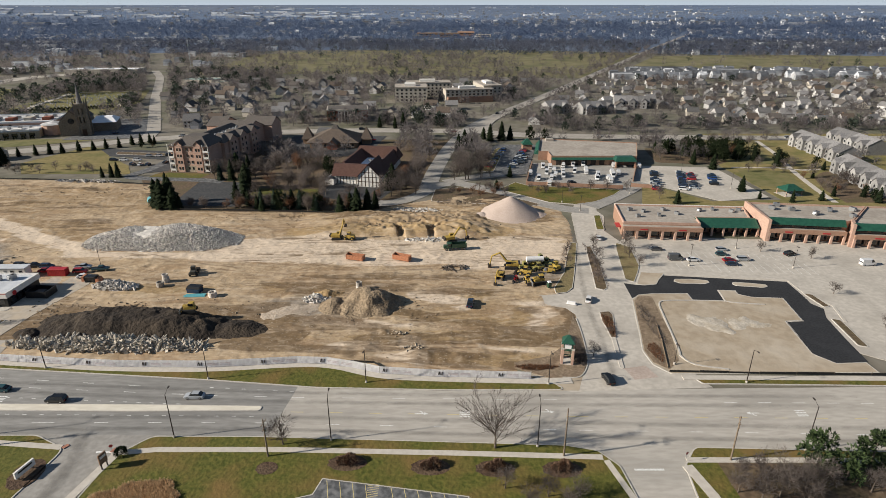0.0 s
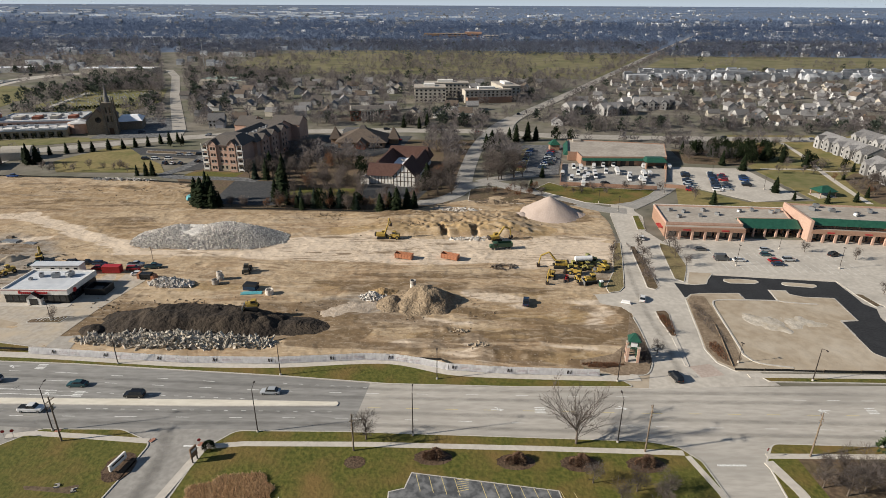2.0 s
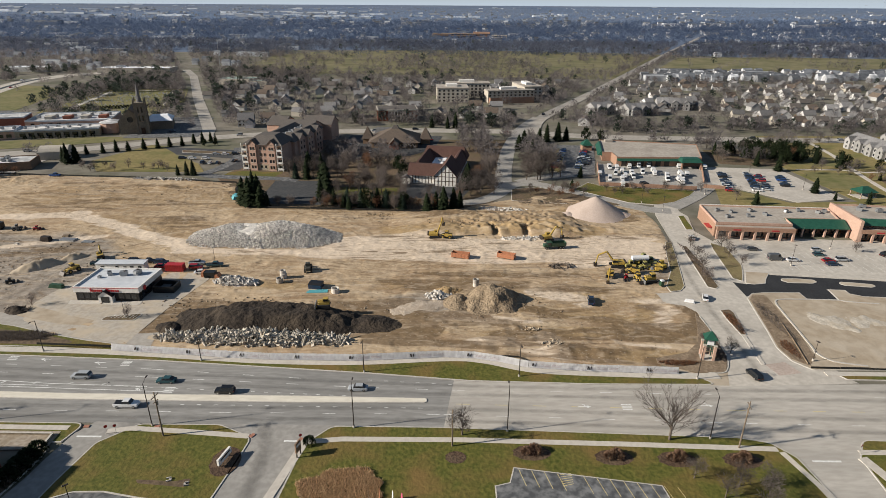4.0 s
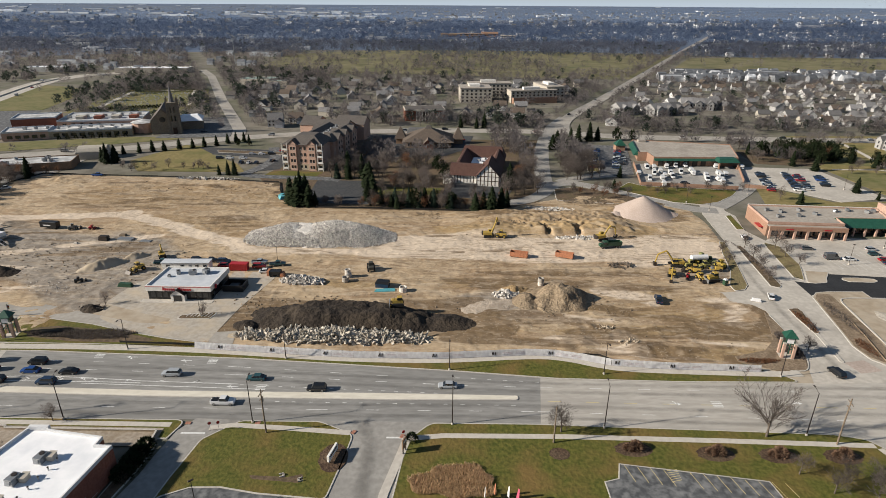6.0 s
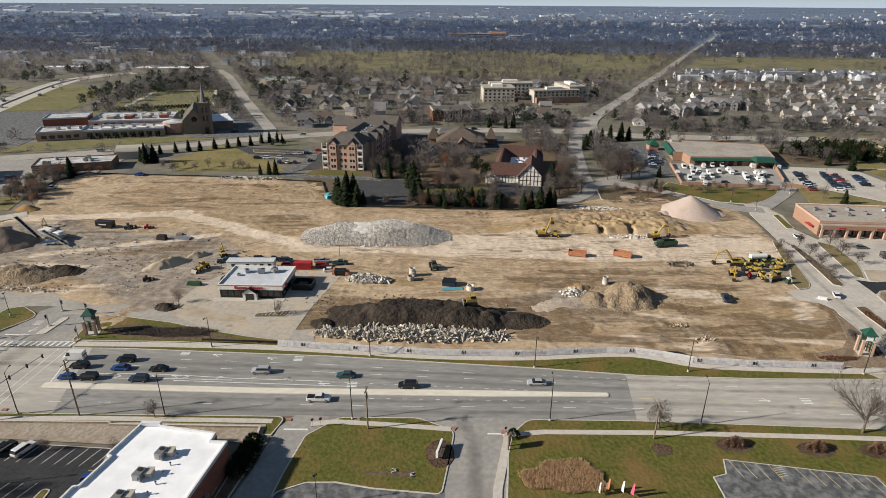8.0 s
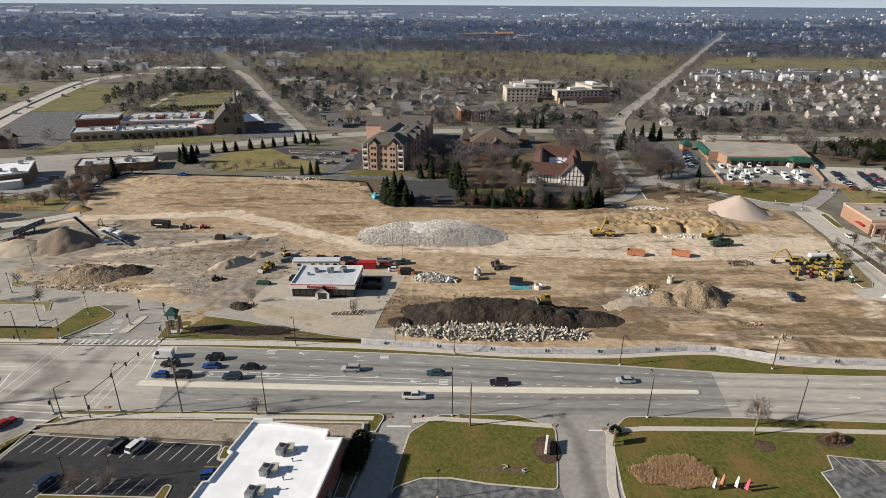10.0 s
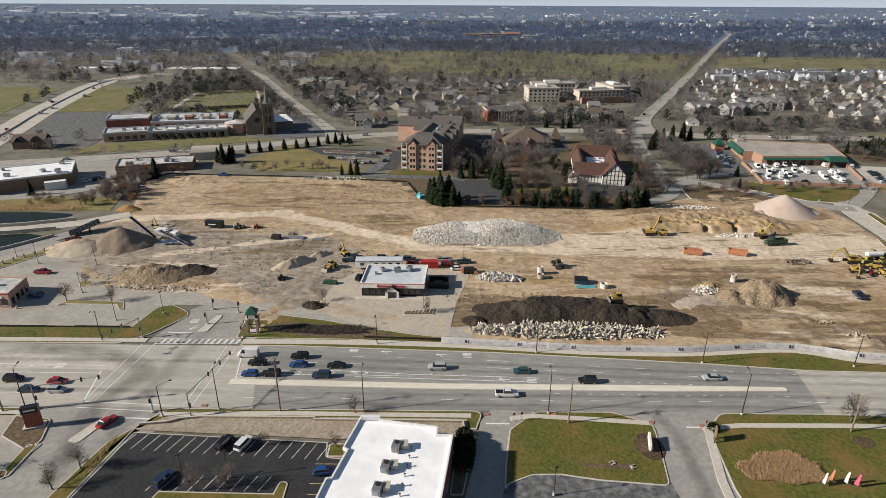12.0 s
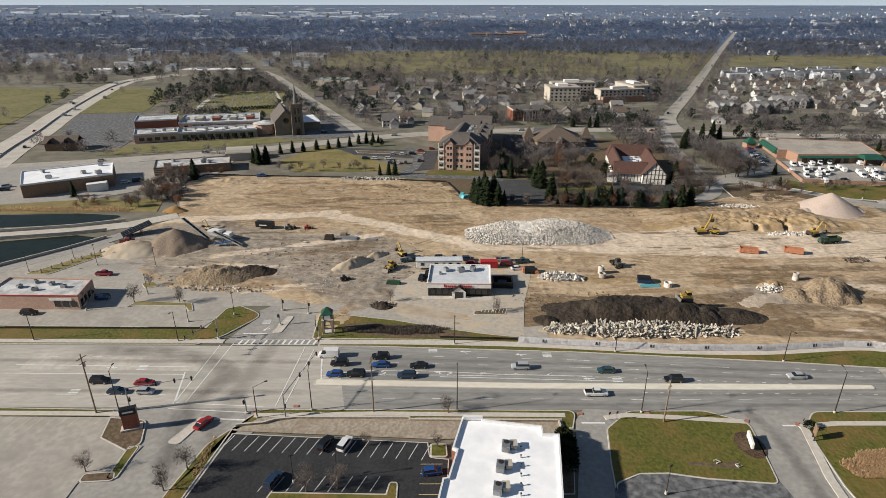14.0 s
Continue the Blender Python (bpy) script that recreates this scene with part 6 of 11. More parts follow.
def apartments():
    r = thing("apartment_building", -139.6, 316.4, 0.05, -7.5, "four-storey pink brick apartment building with dark shingle roof", "apartment building")
    part("wall", box(-11, 0, 0, 11, 18, 14.6), BRICK_PINK, r)
    part("base_band", box(-11.12, -0.12, 0, 11.12, 18.1, 3.4), STONE_TAN, r, "tan stone ground storey")
    part("roof", frustum(-12, -1, 12, 19, 14.5, -5, 7, 5, 16, 18.6), SHINGLE, r, "dark shingle hipped roof")
    for s in (-5.5, 5.5):
        part("bay", gable_walls(s - 2, -0.9, s + 2, 1, 15.0, 17.2, False), BRICK_PINK, r, "gabled brick bay")
        part("bay_roof", gable(s - 2, -0.9, s + 2, 5, 15.0, 17.4, 0.35, False), SHINGLE_BROWN, r, "small brown gable roof")
    for k in range(4):
        z = 1.2 + 3.5 * k
        for x in (-6.3, -4.7, -1.2, 1.2, 4.7, 6.3):
            yy = -0.9 if abs(abs(x) - 5.5) < 1.5 else -0.12
            o = part("window", box(x - 0.55, yy - 0.06, z, x + 0.55, yy + 0.02, z + 1.6), GLASS_DARK, r, "dark window")
            part("frame", box(x - 0.68, yy - 0.05, z - 0.12, x + 0.68, yy + 0.0, z), STUCCO_WHITE, o, "white sill")
        for s in (-1, 1):
            o = part("balcony", box(s * 10.2 - 1.6, -1.2, z - 0.5, s * 10.2 + 1.6, 0.4, z - 0.3), STUCCO_WHITE, r, "white balcony slab")
            part("railing", box(s * 10.2 - 1.6, -1.2, z - 0.3, s * 10.2 + 1.6, -1.12, z + 0.6), STUCCO_WHITE, o, "white balcony rail")
            part("door", box(s * 10.2 - 1.0, -0.18, z - 0.3, s * 10.2 + 0.7, -0.1, z + 1.7), GLASS_DARK, r, "dark balcony door")
    for s in (-1, 1):
        for x in (8.7, 11.7):
            part("balcony_post", box(s * x - 0.12, -1.2, 0, s * x + 0.12, -1.0, 15.4), STUCCO_WHITE, r, "white balcony post")
    # the long rear wing, turned a little against the front
    swing = pose(2, 16, 0, 0, 0, -3)

    def rear(name, bm, material, label=""):
        part(name, bm, material, r, label).matrix_basis = swing

    rear("rear_wall", box(-11, 0, 0, 11, 42, 13.6), BRICK_PINK)
    rear("rear_roof", frustum(1.5, -2, 12, 43, 13.5, 6, 4, 7.5, 40, 16.8), SHINGLE, "dark shingle roof")
    rear("rear_roof", frustum(-12, -2, -1.5, 43, 13.5, -7.5, 4, -6, 40, 16.8), SHINGLE, "dark shingle roof")
    rear("flat_well", box(-2.5, 4, 13.4, 2.5, 40, 14.8), ROOF_MOTTLED, "flat roof well with vents")
    for y in (8, 20, 33):
        rear("dormer", gable_walls(7, y - 4, 12.4, y + 4, 14.0, 16.6, True), BRICK_PINK, "gabled brick bay")
        rear("dormer_roof", gable(3, y - 4, 12.4, y + 4, 13.9, 17.0, 0.4, True), SHINGLE, "dark gable roof")
        for k in range(4):
            for dy in (-2, 2):
                rear("window", box(12.36, y + dy - 0.6, 1 + 3.3 * k, 12.5, y + dy + 0.6, 2.7 + 3.3 * k), GLASS_DARK, "dark window")
    for x0, x1, y0, y1 in ((-34, -22, 56, 76), (-20, 2, 44, 66), (-12, 8, 66, 80)):
        rear("gable_block", gable_walls(x0, y0, x1, y1, 11.0, 15.2, True), BRICK_PINK, "pink brick gable end")
        rear("gable_roof", gable(x0, y0, x1, y1, 10.9, 15.6, 0.5, True), SHINGLE, "dark gable roof")
    for i in range(12):
        q = r.matrix_basis @ swing @ Vector((0.8 * math.sin(i * 2.1), 6 + 2.8 * i, 14.8))
        roof_unit(q.x, q.y, q.z, 40 * i, 0.7)


def pyramid_hall():
    r = thing("pyramid_roof_hall", -71, 386, 0.05, 0, "low brick hall with brown pyramid roofs", "hall")
    part("wall", box(-15, -12, 0, 15, 12, 4), BRICK_BROWN, r)
    part("roof", frustum(-17, -14, 17, 14, 3.9, -2.5, -2, 2.5, 2, 10.5), SHINGLE_BROWN, r, "brown pyramid roof")
    part("lantern", frustum(-2.6, -2.1, 2.6, 2.1, 10.2, -1.2, -1, 1.2, 1, 12.6), SHINGLE, r, "dark lantern roof")
    for x in (-19, 20):
        part("pavilion", box(x - 3, 0, 0, x + 3, 6, 3.4), BRICK_BROWN, r)
        part("pavilion_roof", frustum(x - 4, -1, x + 4, 7, 3.3, x - 0.2, 2.8, x + 0.2, 3.2, 11), SHINGLE_BROWN, r, "steep brown pyramid roof")
    part("porch_roof", gable(-3, -17, 3, -9, 3.2, 6.6, 0.5, False), SHINGLE_BROWN, r, "brown porch roof")
    part("porch", gable_walls(-3, -16.5, 3, -11, 3.2, 6.0, False), BRICK_RED, r, "red brick porch")
    part("side_roof", frustum(-16, 8, 0, 20, 3.6, -14, 12, -2, 16, 8), SHINGLE_GREY, r, "grey sloping roof")
    wall_openings(r, (-14, -12.0), (-4, -12.0), 4, 1.4, 1.0, 2.8)
    wall_openings(r, (4, -12.0), (14, -12.0), 4, 1.4, 1.0, 2.8)


def column_hall():
    r = thing("columned_brick_hall", -76, 470, 0.05, 8, "red brick hall with white columns and flat roof", "hall")
    part("wall", box(-16, 0, 0, 16, 20, 8.5), BRICK_RED, r)
    part("cornice", box(-16.3, -0.3, 8.0, 16.3, 20.3, 9.0), STUCCO_CREAM, r, "cream cornice")
    part("roof", box(-15.6, 0.4, 8.9, 15.6, 19.6, 9.06), SHINGLE, r)
    part("porch_back", box(-7, -0.16, 0.3, 7, -0.02, 7.4), GLASS_DARK, r, "dark glazed porch")
    for i in range(7):
        part("column", tube((-7 + 14 * i / 6, -0.8, 0), (-7 + 14 * i / 6, -0.8, 7.6), 0.38, 0.34, 10), STUCCO_WHITE, r, "white column")
    part("entablature", box(-7.6, -1.3, 7.4, 7.6, 0.0, 8.6), STUCCO_CREAM, r)
    for s in (-1, 1):
        for x in (10, 13):
            for z in (1.2, 4.8):
                part("window", box(s * x - 0.7, -0.1, z, s * x + 0.7, -0.02, z + 2.2), GLASS_DARK, r, "dark window")


def church():
    r = thing("church", -261.6, 413, 0.05, 20, "weathered brown stone church with a tall dark spire", "church")
    part("nave", gable_walls(-8, 0, 8, 36, 9, 17, False), STONE_DARK, r)
    part("nave_roof", gable(-8, 0.6, 8, 36, 8.9, 17.6, 0.5, False), SHINGLE, r, "dark steep roof")
    part("tower", box(4.5, -3, 0, 11, 4, 22, None, 0.1), STONE_DARK, r, "square stone tower")
    for sx in (4.3, 11.2):
        for sy in (-3.2, 4.2):
            part("buttress", frustum(sx - 0.9, sy - 0.9, sx + 0.9, sy + 0.9, 0, sx - 0.4, sy - 0.4, sx + 0.4, sy + 0.4, 23), STONE_DARK, r, "stone buttress")
            part("pinnacle", frustum(sx - 0.45, sy - 0.45, sx + 0.45, sy + 0.45, 23, sx - 0.05, sy - 0.05, sx + 0.05, sy + 0.05, 26), STONE_DARK, r)
    bm = tube((7.75, 0.5, 21.5), (7.75, 0.5, 36), 1.9, 0.05, 8)
    part("spire", bm, SHINGLE_GREY, r, "tall dark slate spire")
    for z in (9, 15):
        for x in (6.6, 8.9):
            part("lancet", box(x - 0.5, -3.08, z, x + 0.5, -2.96, z + 4), GLASS_DARK, r, "dark lancet window")
    part("door", box(6.4, -3.1, 0, 9.1, -2.95, 4.5), TIMBER, r, "dark arched door")
    part("rose_window", tube((0, -0.1, 10), (0, 0.05, 10), 2.0, 2.0, 14), GLASS_DARK, r, "round dark window")
    part("hall", box(9, 12, 0, 26, 34, 6), STONE_DARK, r)
    part("hall_roof", frustum(8.5, 11.5, 26.5, 34.5, 6, 12, 20, 23, 26, 9), ROOF_WHITE, r, "white low hall roof")
    part("apse", tube((-14, 14, 0), (-14, 14, 7), 8, 8, 16), BRICK_PINK, r, "round brick annex")
    part("apse_roof", tube((-14, 14, 7), (-14, 14, 9), 8.6, 0.5, 16), ROOF_MOTTLED, r, "pale conical roof")


def school():
    r = thing("school", 0, 0, 0.05, 0, "long low brick school with flat grey roofs", "school")
    for plan, z, mat in (([(-358, 384), (-332, 393), (-338, 410), (-366, 402)], 5.5, BRICK_PINK), ([(-332, 393), (-281, 406), (-288, 424), (-338, 410)], 5.0, STONE_TAN),
                         ([(-372, 415), (-345, 424), (-352, 444), (-380, 436)], 9.0, BRICK_RED), ([(-343, 421), (-286, 431), (-296, 466), (-352, 456)], 6.5, BRICK_PINK), ([(-331, 413), (-284, 425), (-285, 430), (-332, 421)], 4.0, STONE_TAN)):
        block(r, "wall", plan, 0, z - 0.3, mat)
        flat_roof(r, plan, z, ROOF_PALE, mat, ROOF_MOTTLED, 0.7)
    wall_openings(r, (-356, 384.7), (-333, 392.7), 5, 3.2, 1.2, 3.4)
    wall_openings(r, (-330, 393.5), (-283, 405.5), 9, 3.6, 1.2, 3.6)
    wall_openings(r, (-341, 421.4), (-312, 426.4), 5, 2.6, 2.6, 5.0)
    for i in range(10):
        roof_unit(-350 + 6.5 * i, 397 + 1.9 * i, 5.2 if i > 2 else 5.7, 33 * i, 1.0)
    for i in range(9):
        roof_unit(-342 + 5.6 * i, 436 + 2.0 * i, 6.6, 47 * i, 1.2)
    for i in range(4):
        x, y = -322 + 11 * i, 399.5 + 2.8 * i
        part("skylight", prism([(x, y), (x + 6, y + 1.5), (x + 5, y + 5.5), (x - 1, y + 4)], 5.0, 5.9), STUCCO_WHITE, r, "pale raised rooflight")
        x, y = -334 + 12 * i, 430 + 2.4 * i
        part("penthouse", prism([(x, y), (x + 5, y + 1), (x + 4, y + 8), (x - 1, y + 7)], 6.4, 8.6), BRICK_RED if i % 2 else STUCCO_CREAM, r, "raised roof block")


def box_store(name, label, plan, z, wall, roof, units, top=None):
    r = thing(name, 0, 0, 0.05, 0, label, "building")
    block(r, "wall", plan, 0, z - 0.4, wall)
    flat_roof(r, plan, z - 0.1, top or wall, wall, roof, 0.5)
    cx, cy = sum(p[0] for p in plan) / len(plan), sum(p[1] for p in plan) / len(plan)
    rnd = random.Random(int(abs(cx)))
    for i in range(units):
        p = plan[i % len(plan)]
        f = rnd.uniform(0.2, 0.75)
        roof_unit(cx + (p[0] - cx) * f, cy + (p[1] - cy) * f, z, 50 * i, rnd.uniform(0.7, 1.3))
    return r


brick_shop()
site_restaurant()
clock_tower(32.4, 129.5, -12)
clock_tower(-182.5, 137.2, 8)
west_restaurant()
mall()
post_office()
tudor_hall()
apartments()
pyramid_hall()
column_hall()
church()
school()
s = box_store("store", "large store with white flat roof and brown brick walls", [(-354, 263), (-320, 284), (-332, 308), (-370, 288)], 6.5, BRICK_BROWN, ROOF_WHITE, 6, WHITE_PAINT)
part("dock", prism([(-330, 276.5), (-322, 281.5), (-320, 277), (-328, 272.5)], 0, 4), STUCCO_WHITE, s, "white loading dock")
s = box_store("strip_building", "low striped brick building with pale flat roof", [(-308, 303), (-270, 315), (-275, 331), (-315, 321)], 4.2, BRICK_BROWN, ROOF_MOTTLED, 6)
for z in (1.2, 2.2, 3.2):
    part("pale_band", prism([(-308.1, 302.8), (-291, 308.2), (-291, 308.6), (-308.2, 303.2)], z, z + 0.4), STUCCO_CREAM, s, "pale brick band")
s = box_store("gabled_house_block", "brown brick office house with pitched roof", [(-405, 362), (-386, 366), (-389, 377), (-408, 373)], 4.5, BRICK_BROWN, SHINGLE, 0)
o = part("roof", gable(-9.6, -5.6, 9.6, 5.6, 4.6, 8.6, 0.6), SHINGLE_BROWN, s, "brown pitched roof")
o.matrix_basis = pose(-397, 369.5, 0, 0, 0, 12)
for dx in (-5, 4):
    q = part("dormer", gable(dx - 2.4, -7, dx + 2.4, 0, 4.8, 7.6, 0.3, False), SHINGLE_BROWN, s, "brown gabled dormer")
    q.matrix_basis = o.matrix_basis
for (x, y), w, d, h, t in (((-31, 580), 30, 26, 13, 3), ((-15, 612), 44, 16, 13, 3), ((24, 575), 46, 14, 11, 12), ((44, 600), 18, 40, 13, 12)):
    r = thing("apartment_block", x, y, 0.0, t, "cream mid-rise apartment block with flat roof", "apartment building")
    part("wall", box(-w / 2, -d / 2, 0, w / 2, d / 2, h), STUCCO_CREAM, r)
    part("roof", box(-w / 2 - 0.4, -d / 2 - 0.4, h, w / 2 + 0.4, d / 2 + 0.4, h + 0.8), ROOF_GREY, r)
    for k in range(4):
        n = int(w / 4)
        for i in range(n):
            xx = -w / 2 + w * (i + 0.5) / n
            part("window", box(xx - 0.9, -d / 2 - 0.06, 1 + h / 4.2 * k, xx + 0.9, -d / 2 + 0.02, 2.5 + h / 4.2 * k), GLASS_DARK, r, "dark window")
    part("penthouse", box(-w * 0.2, -d * 0.2, h + 0.8, w * 0.15, d * 0.2, h + 3), STUCCO_WHITE, r)
s = box_store("brick_podium", "orange brick podium before an apartment block", [(5, 560), (48, 569), (47, 574), (3, 566)], 5, BRICK_ORANGE, ROOF_GREY, 0)
for plan, h in (([(-300, 690), (-262, 684), (-255, 712), (-295, 716)], 6), ([(-262, 680), (-240, 678), (-238, 690), (-258, 692)], 5)):
    box_store("low_hall", "low building with pale green-grey roof", plan, h, STUCCO_CREAM, surface("pale_green_roof", (0.26, 0.34, 0.30), (0.34, 0.42, 0.38), 3.0), 3)
box_store("low_hall", "long low building with pale roof", [(-500, 800), (-405, 805), (-405, 830), (-500, 826)], 6, STUCCO_CREAM, ROOF_WHITE, 4)
box_store("low_hall", "long low building with pale roof", [(-620, 800), (-570, 806), (-572, 830), (-625, 822)], 6, STUCCO_WHITE, ROOF_WHITE, 2)
for x, y, w, h, mat in ((10, 1700, 70, 12, BRICK_BROWN), (64, 1735, 46, 15, BRICK_ORANGE), (-44, 1760, 60, 10, BRICK_BROWN), (110, 1690, 40, 9, STUCCO_CREAM)):
    s = box_store("office_block", "brown brick office block among far trees", [(x - w / 2, y), (x + w / 2, y - 8), (x + w / 2, y + 18), (x - w / 2, y + 24)], h, mat, ROOF_GREY, 0)
    for k in range(int(h // 4)):
        part("window_band", prism([(x - w / 2 + 1, y - 0.6), (x + w / 2 - 1, y - 8.4), (x + w / 2 - 1, y - 8), (x - w / 2 + 1, y - 0.2)], 1.2 + 4 * k, 3.0 + 4 * k), GLASS_DARK, s, "dark window band")
s = box_store("vaulted_hall", "white vaulted hall beside the street behind", [(-280, 336), (-264, 340), (-266, 352), (-283, 348)], 4.0, STUCCO_CREAM, ROOF_WHITE, 0)
o = part("vault", tube((-8, 0, 0), (8, 0, 0), 6.0, 6.0, 20), STUCCO_CREAM, s, "pale rounded roof")
o.matrix_basis = pose(-273.2, 344, 1.2, 0, 0, 14)
tw = thing("radio_mast", -370, 894, 0, 0, "thin grey radio mast", "mast")
part("mast", tube((0, 0, 0), (0, 0, 38), 0.6, 0.3, 6), STEEL_GREY, tw)
part("antenna", box(-1.2, -1.2, 36, 1.2, 1.2, 37.5), STEEL_GREY, tw)
gz = thing("park_gazebo", 170, 275, 0.02, 10, "open park shelter with green hipped roof", "shelter")
part("roof", frustum(-5, -4, 5, 4, 2.8, -1.5, -0.2, 1.5, 0.2, 5.2), GREEN_METAL, gz, "green metal hipped roof")
for x in (-4.2, 0, 4.2):
    for y in (-3.2, 3.2):
        part("post", box(x - 0.15, y - 0.15, 0, x + 0.15, y + 0.15, 2.85), BRICK_PINK, gz)
part("floor_slab", box(-5, -4, -0.1, 5, 4, 0.08), WALK_CONCRETE, gz, "concrete floor slab")
# long rows of town houses by the park
for x, y, t, n in ((237, 381, -89, 5), (267, 390, -89, 4), (224, 314, -97, 5), (120, 505, 20, 3), (92, 510, 20, 2), (160, 540, -10, 3)):
    for i in range(n):
        a = radians(t)
        def make():
            r = thing("town_house", 0, 0, 0, 0, "pale grey terraced town house with grey roof", "house")
            part("wall", gable_walls(-5, -7, 5, 7, 6.2, 9.6), TOWN_SIDING, r)
            part("roof", gable(-5, -7, 5, 7, 6.1, 9.9, 0.2), SHINGLE_GREY, r, "grey shingle roof")
            part("bay", gable_walls(-2.6, -8.6, 2.6, -6, 6.0, 8.4, False), TOWN_SIDING, r, "white gabled bay")
            part("bay_roof", gable(-2.6, -8.6, 2.6, -2, 5.95, 8.6, 0.3, False), SHINGLE_GREY, r)
            for xx in (-3.8, 0, 3.8):
                for z in (0.8, 3.6):
                    yy = -8.65 if abs(xx) < 2 else -7.05
                    part("window", box(xx - 0.55, yy, z, xx + 0.55, yy + 0.1, z + 1.5), GLASS_DARK, r, "dark window")
            return r
        tagged(stamp(("town_house",), make, pose(x + 10.2 * i * math.cos(a), y + 10.2 * i * math.sin(a), 0, 0, 0, t)), group="town houses")

# ---- the building site ----
SITE = [(-183, 134.5), (-128, 132.2), (-99, 129.6), (-84, 128.2), (-61, 128.0), (-48, 129.1), (-38, 130.1), (-30, 129.7), (-23, 128), (-16, 125.5), (-2, 124.2), (17, 123.8), (18.5, 128.4), (28.4, 131.4), (33.6, 136.9), (36.7, 146), (39.2, 154), (37.6, 158.2), (32, 160.6), (31.6, 167), (36, 168.3), (36.8, 172.5), (42, 184), (46, 199), (50.4, 215),
        (53, 235), (52, 250), (42, 258), (27, 270), (12, 276), (0, 268), (-20, 258), (-36, 246), (-129, 251), (-138, 262), (-146, 290), (-206, 299), (-279, 304), (-285, 290), (-276, 262), (-266, 236), (-279, 215), (-266, 186), (-240, 164), (-213, 161), (-190, 153)]


def zone(x, y, x0, y0, x1, y1, wide):
    """1 on the line from one point to the other, fading to 0 at its breadth; arrays."""
    dx, dy = x1 - x0, y1 - y0
    t = np.clip(((x - x0) * dx + (y - y0) * dy) / (dx * dx + dy * dy + 1e-6), 0, 1)
    d = np.hypot(x - x0 - t * dx, y - y0 - t * dy)
    return np.clip(1.3 * (1 - d / wide), 0, 1)


def rough(x, y, size, seed):
    """Smooth value noise on arrays, about -1 to 1."""
    x, y = x / size + seed * 17.3, y / size + seed * 9.1
    xi, yi = np.floor(x), np.floor(y)
    fx, fy = x - xi, y - yi
    fx, fy = fx * fx * (3 - 2 * fx), fy * fy * (3 - 2 * fy)

    def h(a, b):
        v = np.sin(a * 127.1 + b * 311.7 + seed * 74.7) * 43758.5453
        return 2 * (v - np.floor(v)) - 1
    return (h(xi, yi) * (1 - fx) + h(xi + 1, yi) * fx) * (1 - fy) + (h(xi, yi + 1) * (1 - fx) + h(xi + 1, yi + 1) * fx) * fy


